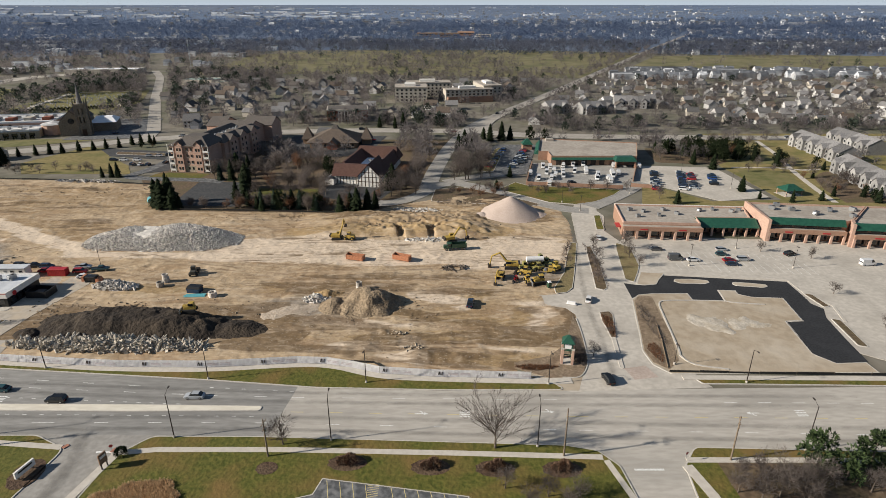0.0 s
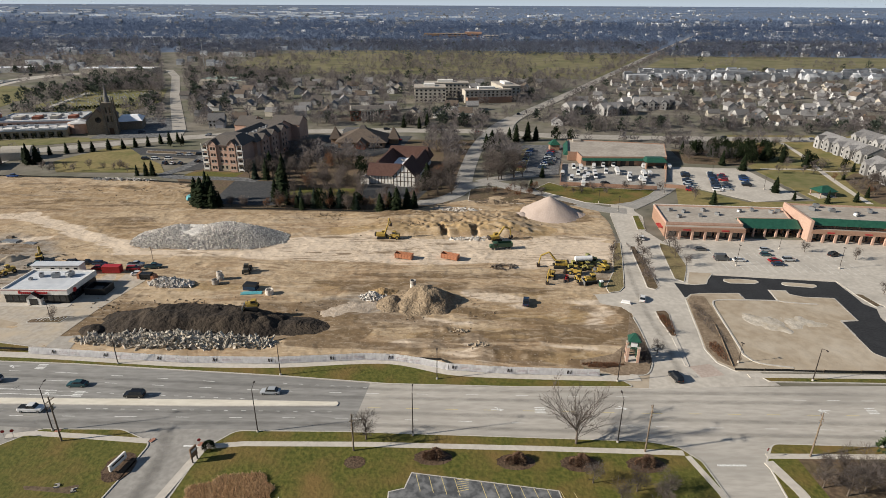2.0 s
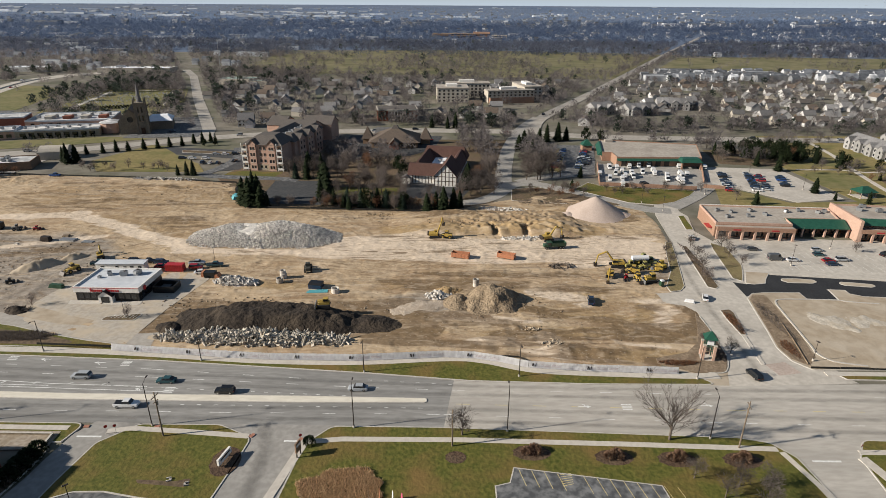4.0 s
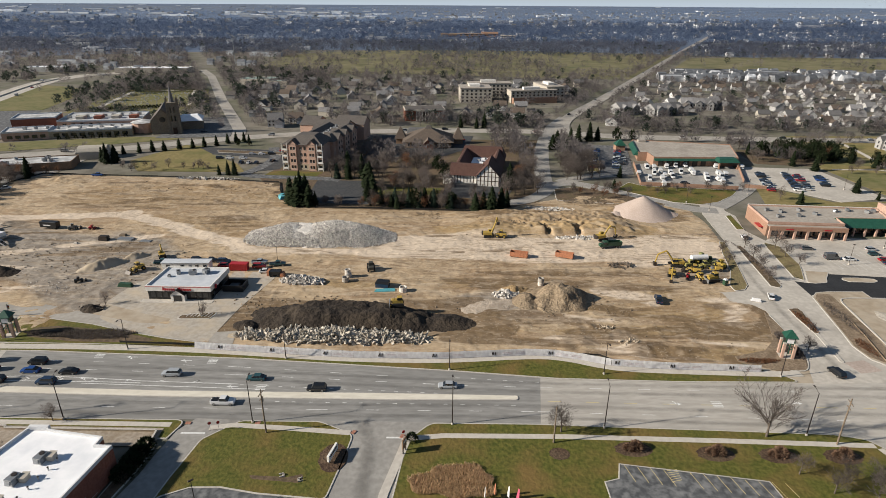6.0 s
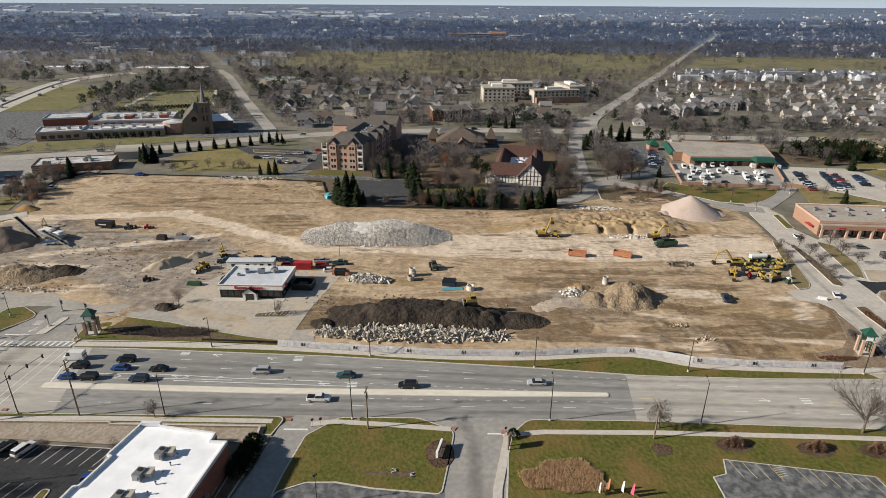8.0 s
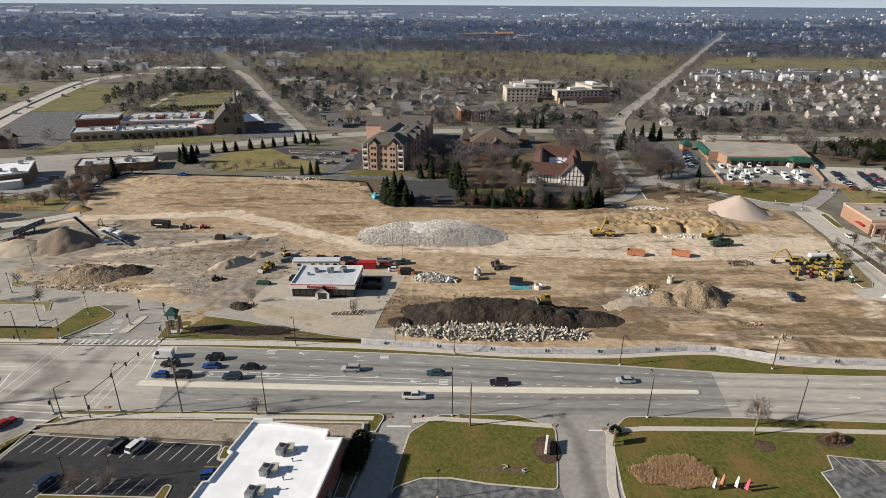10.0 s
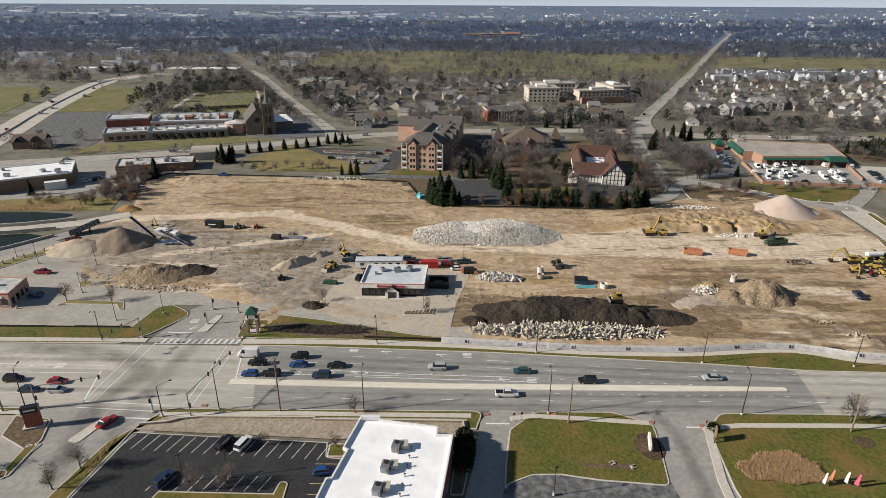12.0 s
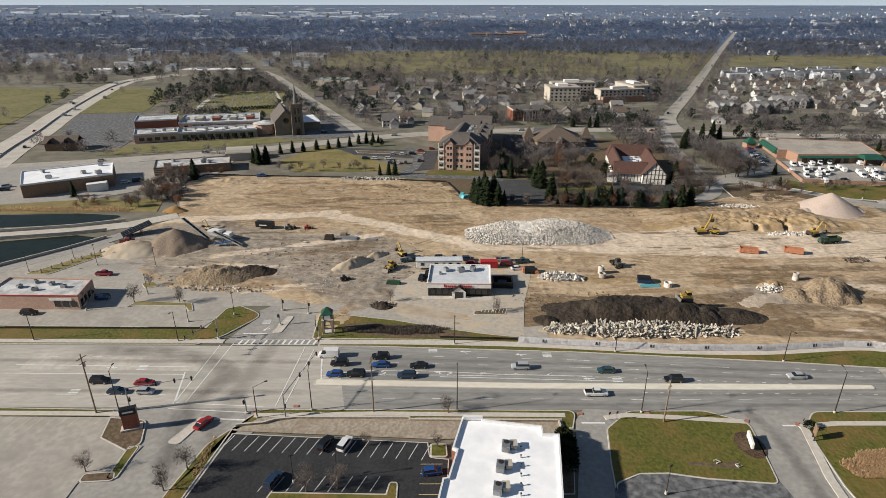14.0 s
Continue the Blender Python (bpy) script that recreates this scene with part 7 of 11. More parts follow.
def dirt_material():
    m = bpy.data.materials.new("site_dirt")
    m.use_nodes = True
    nt = m.node_tree
    nd, ln = nt.nodes, nt.links
    bs = nd["Principled BSDF"]
    bs.inputs["Roughness"].default_value, bs.inputs["Specular IOR Level"].default_value = 0.95, 0.15
    geo = nd.new("ShaderNodeTexCoord")

    def grain(scale, stretch, detail, lo, hi, distort=0.0, turn=0.0):
        mp = nd.new("ShaderNodeMapping")
        mp.inputs["Scale"].default_value = stretch
        mp.inputs["Rotation"].default_value = (0, 0, turn)
        ln.new(geo.outputs["Object"], mp.inputs["Vector"])
        n = nd.new("ShaderNodeTexNoise")
        n.inputs["Scale"].default_value, n.inputs["Detail"].default_value, n.inputs["Distortion"].default_value = scale, detail, distort
        ln.new(mp.outputs[0], n.inputs["Vector"])
        r = nd.new("ShaderNodeMapRange")
        r.inputs["From Min"].default_value, r.inputs["From Max"].default_value = lo, hi
        ln.new(n.outputs["Fac"], r.inputs["Value"])
        return r.outputs[0]

    def mixed(fac, x, y):
        n = nd.new("ShaderNodeMix")
        n.data_type = "RGBA"
        ln.new(fac, n.inputs[0])
        for s, v in ((n.inputs[6], x), (n.inputs[7], y)):
            if isinstance(v, tuple):
                s.default_value = (*v, 1)
            else:
                ln.new(v, s)
        return n.outputs[2]

    def weigh(a, k, add=None):
        n = nd.new("ShaderNodeMath")
        n.operation = "MULTIPLY"
        ln.new(a, n.inputs[0])
        if isinstance(k, float):
            n.inputs[1].default_value = k
        else:
            ln.new(k, n.inputs[1])
        return n.outputs[0]

    def zone_value(name):
        a = nd.new("ShaderNodeAttribute")
        a.attribute_name = name
        return a.outputs["Fac"]

    def lines(scale, stretch, turn, width):
        """Thin winding bands, like wheel tracks."""
        mp = nd.new("ShaderNodeMapping")
        mp.inputs["Scale"].default_value, mp.inputs["Rotation"].default_value = stretch, (0, 0, turn)
        ln.new(geo.outputs["Object"], mp.inputs["Vector"])
        n = nd.new("ShaderNodeTexNoise")
        n.inputs["Scale"].default_value, n.inputs["Detail"].default_value, n.inputs["Distortion"].default_value = scale, 1.5, 0.6
        ln.new(mp.outputs[0], n.inputs["Vector"])
        w = nd.new("ShaderNodeMath")
        w.operation = "MULTIPLY"
        w.inputs[1].default_value = 14.0
        ln.new(n.outputs["Fac"], w.inputs[0])
        q = nd.new("ShaderNodeMath")
        q.operation = "PINGPONG"
        q.inputs[1].default_value = 0.5
        ln.new(w.outputs[0], q.inputs[0])
        r = nd.new("ShaderNodeMapRange")
        r.inputs["From Min"].default_value, r.inputs["From Max"].default_value = width, width * 0.35
        ln.new(q.outputs[0], r.inputs["Value"])
        return weigh(r.outputs[0], grain(0.07, (1, 1, 1), 4, 0.45, 0.56))

    def torn(name, edge, sharp=0.16):
        """A zone whose rim is broken up by the noise, not faded."""
        n = nd.new("ShaderNodeMath")
        n.operation = "ADD"
        ln.new(zone_value(name), n.inputs[0])
        ln.new(edge, n.inputs[1])
        r = nd.new("ShaderNodeMapRange")
        r.inputs["From Min"].default_value, r.inputs["From Max"].default_value = 0.90 - sharp, 0.90 + sharp
        ln.new(n.outputs[0], r.inputs["Value"])
        return r.outputs[0]

    fine = grain(0.8, (0.8, 1, 1), 10, 0.28, 0.72)
    broad = grain(0.036, (0.8, 1.5, 1), 9, 0.46, 0.56, 1.0)
    crust = grain(0.30, (0.8, 1, 1), 8, 0.46, 0.64, 0.5)
    speck = grain(1.2, (0.7, 1, 1), 5, 0.62, 0.69)
    chips = grain(1.9, (0.8, 1, 1), 4, 0.62, 0.68)
    rubbed = grain(0.13, (0.7, 1.5, 1), 10, 0.50, 0.60, 0.6)
    drift = grain(0.075, (0.6, 1.3, 1), 9, 0.10, 0.90, 0.6)
    streak = grain(0.085, (0.32, 1.7, 1), 12, 0.30, 0.70, 0.9, 0.05)
    rake = grain(0.42, (0.5, 1.3, 1), 10, 0.52, 0.62, 0.9, 0.12)
    smear = grain(0.30, (0.45, 1.3, 1), 10, 0.53, 0.63, 0.9, -0.15)
    torn_up = grain(0.9, (0.7, 1.2, 1), 8, 0.55, 0.62, 0.8)
    scars = grain(0.16, (0.6, 1.4, 1), 8, 0.58, 0.64, 0.7, 0.06)
    col = mixed(fine, (0.385, 0.285, 0.180), (0.515, 0.398, 0.266))
    col = mixed(weigh(broad, 0.72), col, mixed(fine, (0.262, 0.174, 0.100), (0.36, 0.252, 0.152)))
    col = mixed(weigh(torn("clay", drift), 0.82), col, mixed(fine, (0.262, 0.180, 0.098), (0.372, 0.265, 0.150)))
    col = mixed(weigh(crust, 0.26), col, (0.225, 0.156, 0.096))
    col = mixed(weigh(rubbed, 0.32), col, (0.560, 0.446, 0.320))
    col = mixed(weigh(scars, 0.25), col, (0.205, 0.140, 0.085))
    col = mixed(weigh(lines(0.055, (0.7, 0.8, 1), 0.05, 0.15), 0.28), col, (0.185, 0.122, 0.073))
    col = mixed(weigh(lines(0.045, (0.5, 1, 1), 0.5, 0.12), 0.2), col, (0.545, 0.432, 0.312))
    col = mixed(weigh(lines(0.07, (0.6, 0.8, 1), -0.08, 0.16), 0.2), col, (0.520, 0.405, 0.285))
    col = mixed(weigh(torn("grey", drift, 0.22), 0.85), col, mixed(crust, mixed(fine, (0.225, 0.203, 0.177), (0.345, 0.315, 0.280)), (0.185, 0.163, 0.140)))
    col = mixed(weigh(torn("ochre", streak, 0.13), 0.85), col, mixed(fine, (0.275, 0.190, 0.096), (0.385, 0.275, 0.150)))
    col = mixed(weigh(torn("pale", streak, 0.10), 0.85), col, mixed(fine, (0.585, 0.480, 0.372), (0.715, 0.603, 0.484)))
    col = mixed(weigh(torn("wet", streak, 0.08), 0.80), col, mixed(fine, (0.098, 0.066, 0.038), (0.190, 0.130, 0.076)))
    patchy = grain(0.05, (0.6, 1.3, 1), 6, 0.42, 0.58, 0.6)
    col = mixed(weigh(weigh(rake, 0.34), patchy), col, (0.205, 0.145, 0.088))
    col = mixed(weigh(smear, 0.30), col, (0.600, 0.495, 0.372))
    col = mixed(weigh(weigh(torn_up, 0.45), patchy), col, (0.185, 0.128, 0.078))
    col = mixed(weigh(weigh(zone_value("rut"), 0.75), grain(0.10, (1, 1, 1), 6, 0.40, 0.58)), col, (0.165, 0.108, 0.064))
    col = mixed(weigh(weigh(zone_value("worn"), 0.30), grain(0.12, (1, 1, 1), 6, 0.42, 0.58)), col, (0.590, 0.474, 0.346))
    col = mixed(weigh(speck, 0.5), col, (0.150, 0.104, 0.066))
    col = mixed(weigh(chips, 0.4), col, (0.620, 0.540, 0.440))
    ln.new(col, bs.inputs["Base Color"])
    bp = nd.new("ShaderNodeBump")
    bp.inputs["Strength"].default_value, bp.inputs["Distance"].default_value = 0.9, 0.22
    ln.new(grain(0.4, (0.8, 1, 1), 10, 0.2, 0.8, 0.3), bp.inputs["Height"])
    ln.new(bp.outputs[0], bs.inputs["Normal"])
    return m


def site_ground():
    xs = np.concatenate((np.arange(-290, -190, 0.8), np.arange(-190, -26, 0.6), np.arange(-26, 8, 0.36), np.arange(8, 60, 0.6)))
    ys = np.concatenate((np.arange(120, 200, 0.6), np.arange(200, 211, 0.8), np.arange(211, 231, 0.42), np.arange(231, 310, 0.8)))
    X, Y = np.meshgrid(xs, ys)
    X = X + 0.25 * rough(X, Y, 2.0, 3)
    Y = Y + 0.25 * rough(X, Y, 2.0, 4)
    hit = np.zeros(X.shape, bool)
    near = np.full(X.shape, 1e9)
    for (ax, ay), (bx, by) in zip(SITE, SITE[1:] + SITE[:1]):
        cross = (ay > Y) != (by > Y)
        with np.errstate(divide="ignore", invalid="ignore"):
            hit ^= cross & (X < (bx - ax) * (Y - ay) / (by - ay) + ax)
        t = np.clip(((X - ax) * (bx - ax) + (Y - ay) * (by - ay)) / ((bx - ax) ** 2 + (by - ay) ** 2), 0, 1)
        near = np.minimum(near, np.hypot(X - ax - t * (bx - ax), Y - ay - t * (by - ay)))
    depth = np.where(hit, near, -near)
    Z = 0.08 + 0.18 * rough(X, Y, 9, 1) + 0.13 * rough(X, Y, 3.1, 2) + 0.08 * rough(X, Y, 1.5, 5) + 0.05 * rough(X, Y * 2, 8, 6) + 0.07 * rough(X / 3.5, Y, 1.3, 33)
    # mounds, cuts and the raised bench behind
    for cx, cy, rx, ry, h in ((-262, 292, 14, 5, 1.6), (-140, 281, 8, 3, 1.5), (-225, 280, 16, 5, 0.9), (-180, 282, 7, 3, 1.2), (-196, 262, 10, 3, 0.8), (-185, 236, 12, 3, -0.8), (14, 226, 26, 5, 1.2), (-20, 236, 20, 4, 0.9), (22, 250, 14, 5, 1.5),
                              (-245, 226, 7, 4, 1.4), (-211, 188, 7, 3, -0.7), (-236, 182, 6, 3, -0.8), (-12.5, 143.6, 3.4, 2, -0.8), (-17, 144.5, 2, 1.5, 0.5), (-6, 133, 6, 3, 0.9), (7, 131, 8, 3, 0.6), (-43, 148, 4, 2, 0.4), (34, 158, 5, 4, 0.4), (-92, 189, 30, 2, 0.3)):
        q = ((X - cx) / rx) ** 2 + ((Y - cy) / ry) ** 2
        Z += h * np.exp(-q * 1.6) * (1 + 0.35 * rough(X, Y, 2.2, 8))
    bank = np.clip((Y - (218 - 0.02 * X) - 0.9 * rough(X, Y, 12, 9) - 0.7 * rough(X, Y, 4, 19)) / 1.5, 0, 1) * np.clip((X + 62) / 20, 0, 1) * np.clip((24 - X) / 16, 0, 1)
    Z += np.clip((248 - Y) / 5, 0, 1) * (2.1 + 0.25 * rough(X, Y, 6.0, 12) + 0.16 * rough(X, Y, 2.4, 13) + 0.14 * rough(X, Y, 1.4, 14)) * bank
    trench = 2 * zone(X, Y, -15.5, 214, -18.5, 226, 1.5) + 2 * zone(X, Y, -2.5, 213, -5.5, 223, 1.5) + 2 * zone(X, Y, -5.5, 223, -1, 225, 1.3)
    # spoil thrown up beside the cuts, and the ridges left by the bucket
    spoil = zone(X, Y, -20, 221, -22.5, 228, 3.2) + 0.8 * zone(X, Y, -8, 220, -10, 226, 3.2)
    ridged = np.clip((X + 40) / 12, 0, 1) * np.clip((26 - X) / 10, 0, 1) * np.clip((Y - 219) / 2, 0, 1) * np.clip((246 - Y) / 6, 0, 1)
    Z += 0.5 * np.clip(spoil, 0, 1) + 0.35 * ridged * rough(X, Y, 1.4, 35) + 0.6 * ridged * rough(0.55 * X + 0.83 * Y, 0.25 * (0.83 * X - 0.55 * Y), 1.9, 31)
    Z -= 2.3 * np.clip(trench, 0, 1)
    Z = np.where(hit & (X > -170) & (X < -116) & (Y < 186), Z * 0.3 - 0.02, Z)
    Z = np.maximum(Z, -0.05)
    k = np.clip(depth / 2.5, -1, 1)
    Z = np.where(k > 0, Z * np.clip(k + 0.15, 0, 1) + 0.02, -0.25 + 0 * Z)
    Z = np.where((depth > -1.2) & (depth <= 0), -0.02, Z)
    pale = 1.3 * zone(X, Y, -84, 207, 40, 205, 14) + zone(X, Y, -50, 196, 34, 193, 8) * 0.7 + zone(X, Y, -275, 232, -200, 240, 6) + 0.8 * zone(X, Y, -200, 240, -140, 205, 6) + 0.5 * zone(X, Y, -140, 200, -60, 196, 5)
    pale += 0.55 * zone(X, Y, -235, 192, -175, 214, 3) + 0.5 * zone(X, Y, -262, 184, -205, 182, 3) + 0.45 * zone(X, Y, -215, 160, -185, 172, 4) + 0.85 * zone(X, Y, 10, 136.6, 24, 134.8, 2.6) + 0.62 * zone(X, Y, 27, 149, 31, 154, 5) + 0.7 * zone(X, Y, -8, 167, 6, 161, 6) + 0.6 * zone(X, Y, -40, 152, -10, 148, 4) + 0.8 * zone(X, Y, -9, 139, -7, 131, 4.5) + 0.55 * zone(X, Y, -30, 138, -12, 133, 4) + 0.5 * zone(X, Y, 14, 164, 36, 162, 4)
    clay = zone(X, Y, -230, 270, -60, 258, 26) + zone(X, Y, -60, 246, 40, 246, 16) + zone(X, Y, -180, 232, -140, 222, 14) + 0.8 * zone(X, Y, -45, 226, 20, 226, 9)
    clay += 0.35 * zone(X, Y, -40, 170, 30, 160, 24)
    ochre = 0.9 * zone(X, Y, -60, 223, 24, 223, 8) + 0.95 * zone(X, Y, -12, 143.5, 32, 141, 4.5) + 0.9 * zone(X, Y, 0, 131, 30, 130, 5) + 0.9 * zone(X, Y, 26, 160, 22, 147, 3.8) + 0.6 * zone(X, Y, -60, 142, -18, 140, 5) + 0.55 * zone(X, Y, -6, 153, 18, 150, 6) + 0.5 * zone(X, Y, 8, 162, 14, 168, 5) + 0.45 * zone(X, Y, -60, 150, -10, 154, 6) + 0.45 * zone(X, Y, -100, 172, -20, 176, 7)
    grey = 1.35 * zone(X, Y, -250, 205, -185, 190, 30) + 0.8 * zone(X, Y, -185, 200, -165, 180, 16) + zone(X, Y, -190, 178, -170, 160, 16) + zone(X, Y, -50, 157, -40, 160, 11) + 0.8 * zone(X, Y, -265, 212, -240, 180, 18) + 0.6 * zone(X, Y, 20, 178, 38, 182, 8) + 0.5 * zone(X, Y, -8, 137, -6, 130, 4)
    wet = zone(X, Y, -122, 146, -50, 148, 14) + 0.8 * zone(X, Y, -60, 144, -44, 142, 7) + 0.5 * zone(X, Y, -60, 136, 0, 134, 2.5) + 0.5 * zone(X, Y, -20, 146, -8, 142, 3) + 0.45 * zone(X, Y, -60, 176, 24, 168, 5) + 0.75 * zone(X, Y, 17, 127.5, 30, 128, 3) + 0.35 * zone(X, Y, -44, 170, -60, 155, 6) + 0.35 * zone(X, Y, -130, 168, -100, 160, 7)
    wet = wet + 0.42 * zone(X, Y, -2, 132, 30, 139, 8) + 0.30 * zone(X, Y, -45, 146, 36, 142, 20) + 0.45 * zone(X, Y, 36, 142, 40, 164, 3) + 0.36 * zone(X, Y, -50, 180, 10, 178, 6) + 0.5 * zone(X, Y, -14, 160, -6, 152, 5)
    wet = wet + 0.42 * zone(X, Y, -45, 240, 42, 238, 9) + 0.4 * zone(X, Y, 0, 258, 20, 264, 8) + 0.7 * zone(X, Y, -69, 200.3, -64, 200.3, 2.2) + 0.7 * zone(X, Y, -57, 199, -53, 199, 2.2) + 0.45 * zone(X, Y, -80, 217, -20, 214, 2)
    wet = wet + 0.34 * zone(X, Y, -250, 262, -150, 250, 14) + 0.30 * zone(X, Y, -170, 238, -140, 226, 12) + 0.3 * zone(X, Y, -250, 215, -215, 214, 9) + 0.32 * zone(X, Y, -205, 190, -175, 205, 9) + 0.28 * zone(X, Y, -235, 285, -160, 284, 8)
    # wheel tracks winding over the dirt, in pairs
    g = random.Random(21)
    rut, worn = 0 * X, 0 * X
    for i in range(110):
        if i % 2:
            x, y, a, bend = g.uniform(-90, 20), g.uniform(132, 205), g.choice((0, 3.14)) + g.gauss(0, 0.12), g.gauss(0, 0.03)
        else:
            x, y, a, bend = g.uniform(-270, 20), g.uniform(142, 285), g.choice((0, 0, 3.14)) + g.gauss(0, 0.4), g.gauss(0, 0.06)
        field = rut if i % 3 else worn
        for _ in range(g.randrange(5, 13)):
            nx, ny = x + 7 * math.cos(a), y + 7 * math.sin(a)
            for side in (-1.1, 1.1):
                ox, oy = -side * math.sin(a), side * math.cos(a)
                near_x, near_y = (X > min(x, nx) - 4) & (X < max(x, nx) + 4), (Y > min(y, ny) - 4) & (Y < max(y, ny) + 4)
                w = near_x & near_y
                if w.any():
                    field[w] = np.maximum(field[w], g.uniform(0.4, 1.0) * zone(X[w], Y[w], x + ox, y + oy, nx + ox, ny + oy, 0.62))
            x, y, a = nx, ny, a + bend + g.gauss(0, 0.05)
    Z = np.where(depth > 2, np.maximum(Z - 0.10 * np.clip(rut, 0, 1), -0.03), Z)
    for line in (((-212, 262), (-190, 266), (-172, 274), (-162, 268), (-157, 257), (-150, 246), (-138, 238)), ((-262, 272), (-232, 263), (-202, 257), (-172, 258), (-146, 250)), ((-258, 246), (-228, 250), (-206, 262), (-196, 276)), ((-170, 240), (-152, 250), (-146, 262), (-150, 276)),
                 ((-95, 190), (-60, 184), (-20, 183), (15, 176), (36, 166)), ((-225, 196), (-205, 186), (-190, 176), (-172, 170)), ((-245, 190), (-222, 192), (-200, 202), (-180, 214), (-160, 214))):
        pts = curve_line(line, 6)
        for (ax, ay), (bx, by) in zip(pts, pts[1:]):
            u = Vector((bx - ax, by - ay)).normalized()
            for side in (-1.1, 1.1):
                w = (X > min(ax, bx) - 4) & (X < max(ax, bx) + 4) & (Y > min(ay, by) - 4) & (Y < max(ay, by) + 4)
                if w.any():
                    near_line = zone(X[w], Y[w], ax - u.y * side, ay + u.x * side, bx - u.y * side, by + u.x * side, 0.7)
                    worn[w] = np.maximum(worn[w], near_line)
                    rut[w] = np.where(near_line > 0.2, 0.0, rut[w])
    n, mcols = X.shape[0], X.shape[1]
    verts = np.stack((X.ravel(), Y.ravel(), Z.ravel()), 1).tolist()
    idx = np.arange(n * mcols).reshape(n, mcols)
    keep = (depth[:-1, :-1] > -2.5) | (depth[1:, 1:] > -2.5)
    faces = np.stack((idx[:-1, :-1][keep], idx[:-1, 1:][keep], idx[1:, 1:][keep], idx[1:, :-1][keep]), 1).tolist()
    me = from_lists("site_ground", verts, faces, dirt_material(), True)
    for name, field in (("pale", pale), ("clay", clay), ("grey", grey), ("ochre", ochre), ("wet", wet), ("rut", rut), ("worn", worn)):
        field = np.clip(field, 0, 1)
        a = me.attributes.new(name, "FLOAT", "POINT")
        a.data.foreach_set("value", field.ravel().astype(np.float32))
    tagged(new("site_ground", me), "bare tan and brown dirt of a building site with wheel tracks", "ground", kind="structure")


site_ground()


def heap(name, label, cx, cy, rx, ry, h, material, turn=0.0, flat=0.0, lumps=0.3, seed=1, step=0.7, power=1.0, category="soil pile", lean=0.0, lobes=0.06, square=2.0):
    """A heap with an uneven foot and ridge; flat: how much of it is level on top."""
    nx, ny = int(2.6 * rx / step), int(2.6 * ry / step)
    u, v = np.meshgrid(np.linspace(-1.3, 1.3, nx), np.linspace(-1.3, 1.3, ny))
    X, Y = u * rx, v * ry
    r = (np.abs(u + lean * v) ** square + np.abs(v) ** square) ** (1 / square) + lobes * rough(X, Y, max(rx, ry) * 0.35, seed) + 0.6 * lobes * rough(X, Y, 2.2, seed + 1)
    f = np.clip((1 - r) / (1 - flat), 0, 1) ** power
    Z = h * f + lumps * f ** 0.3 * (0.4 * rough(X, Y, 2.6, seed + 2) + 0.45 * rough(X, Y, 1.3, seed + 3) + 0.3 * rough(X, Y, 0.8, seed + 4)) * (f > 0)
    Z = np.where(r > 1.04, -0.6, Z - 0.05)
    idx = np.arange(nx * ny).reshape(ny, nx)
    keep = (r[:-1, :-1] < 1.12)
    faces = np.stack((idx[:-1, :-1][keep], idx[:-1, 1:][keep], idx[1:, 1:][keep], idx[1:, :-1][keep]), 1).tolist()
    me = from_lists(name, np.stack((X.ravel(), Y.ravel(), Z.ravel()), 1).tolist(), faces, material, True)
    ob = new(name, me)
    ob.matrix_world = pose(cx, cy, 0.05, 0, 0, turn)
    return tagged(ob, label, category)


heap("soil_mound", "long flat-topped pile of dark moist topsoil", -89.5, 147.6, 27, 8.4, 4.1, DARK_SOIL, -1, 0.50, 0.6, 2, 0.55, lobes=0.09, square=3.6)
heap("soil_mound", "low tail of dark topsoil spreading on the ground", -60, 146, 10, 5.5, 1.8, DARK_SOIL, -6, 0.1, 0.5, 9, 0.55)
heap("soil_mound", "steep ridged pile of brown excavated soil", -23, 161.5, 11, 9, 6.6, BROWN_SOIL, 0, 0.0, 0.75, 3, 0.45, 1.0, lobes=0.10)
heap("soil_mound", "low row of orange-brown earth lumps", -37, 167.5, 6, 2.6, 1.8, surface("ochre_soil", (0.30, 0.20, 0.10), (0.40, 0.28, 0.15), 0.6, 0.95, bump=0.15), 8, 0.2, 0.9, 27, 0.4)
heap("soil_mound", "low brown soil shoulder beside a pile", -33.5, 160, 5, 6, 2.2, BROWN_SOIL, 0, 0.2, 0.6, 4, 0.5)
heap("gravel_mound", "low pale spread of crushed stone", -46.5, 157, 9, 6, 0.4, surface("stone_dust", (0.375, 0.305, 0.235), (0.50, 0.42, 0.34), 0.5, 0.95, (0.28, 0.22, 0.16), 3, 0.5, 0.06), 8, 0.3, 0.22, 5, 0.5, category="gravel pile", lobes=0.22)
heap("gravel_mound", "smooth cone of pinkish crushed gravel", 29.8, 246.8, 14.5, 13, 8.0, GRAVEL, 0, 0.02, 0.1, 6, 0.7, 1.0, category="gravel pile", lobes=0.015)
heap("gravel_mound", "small gravel shoulder beside a cone", 17, 243, 5.5, 4.5, 1.8, GRAVEL, 0, 0.1, 0.15, 7, 0.5, category="gravel pile")
heap("gravel_mound", "small gravel shoulder beside a cone", 41, 245, 5.5, 4.5, 1.4, GRAVEL, 0, 0.1, 0.15, 8, 0.5, category="gravel pile")
heap("gravel_mound", "dark brown cone of crushed stone under a conveyor", -254, 203, 13, 11, 7.4, surface("crushed_brown", (0.17, 0.13, 0.10), (0.23, 0.18, 0.14), 0.6, 0.95, (0.28, 0.22, 0.16), 6, 0.5, 0.05), 0, 0.02, 0.12, 11, category="gravel pile")
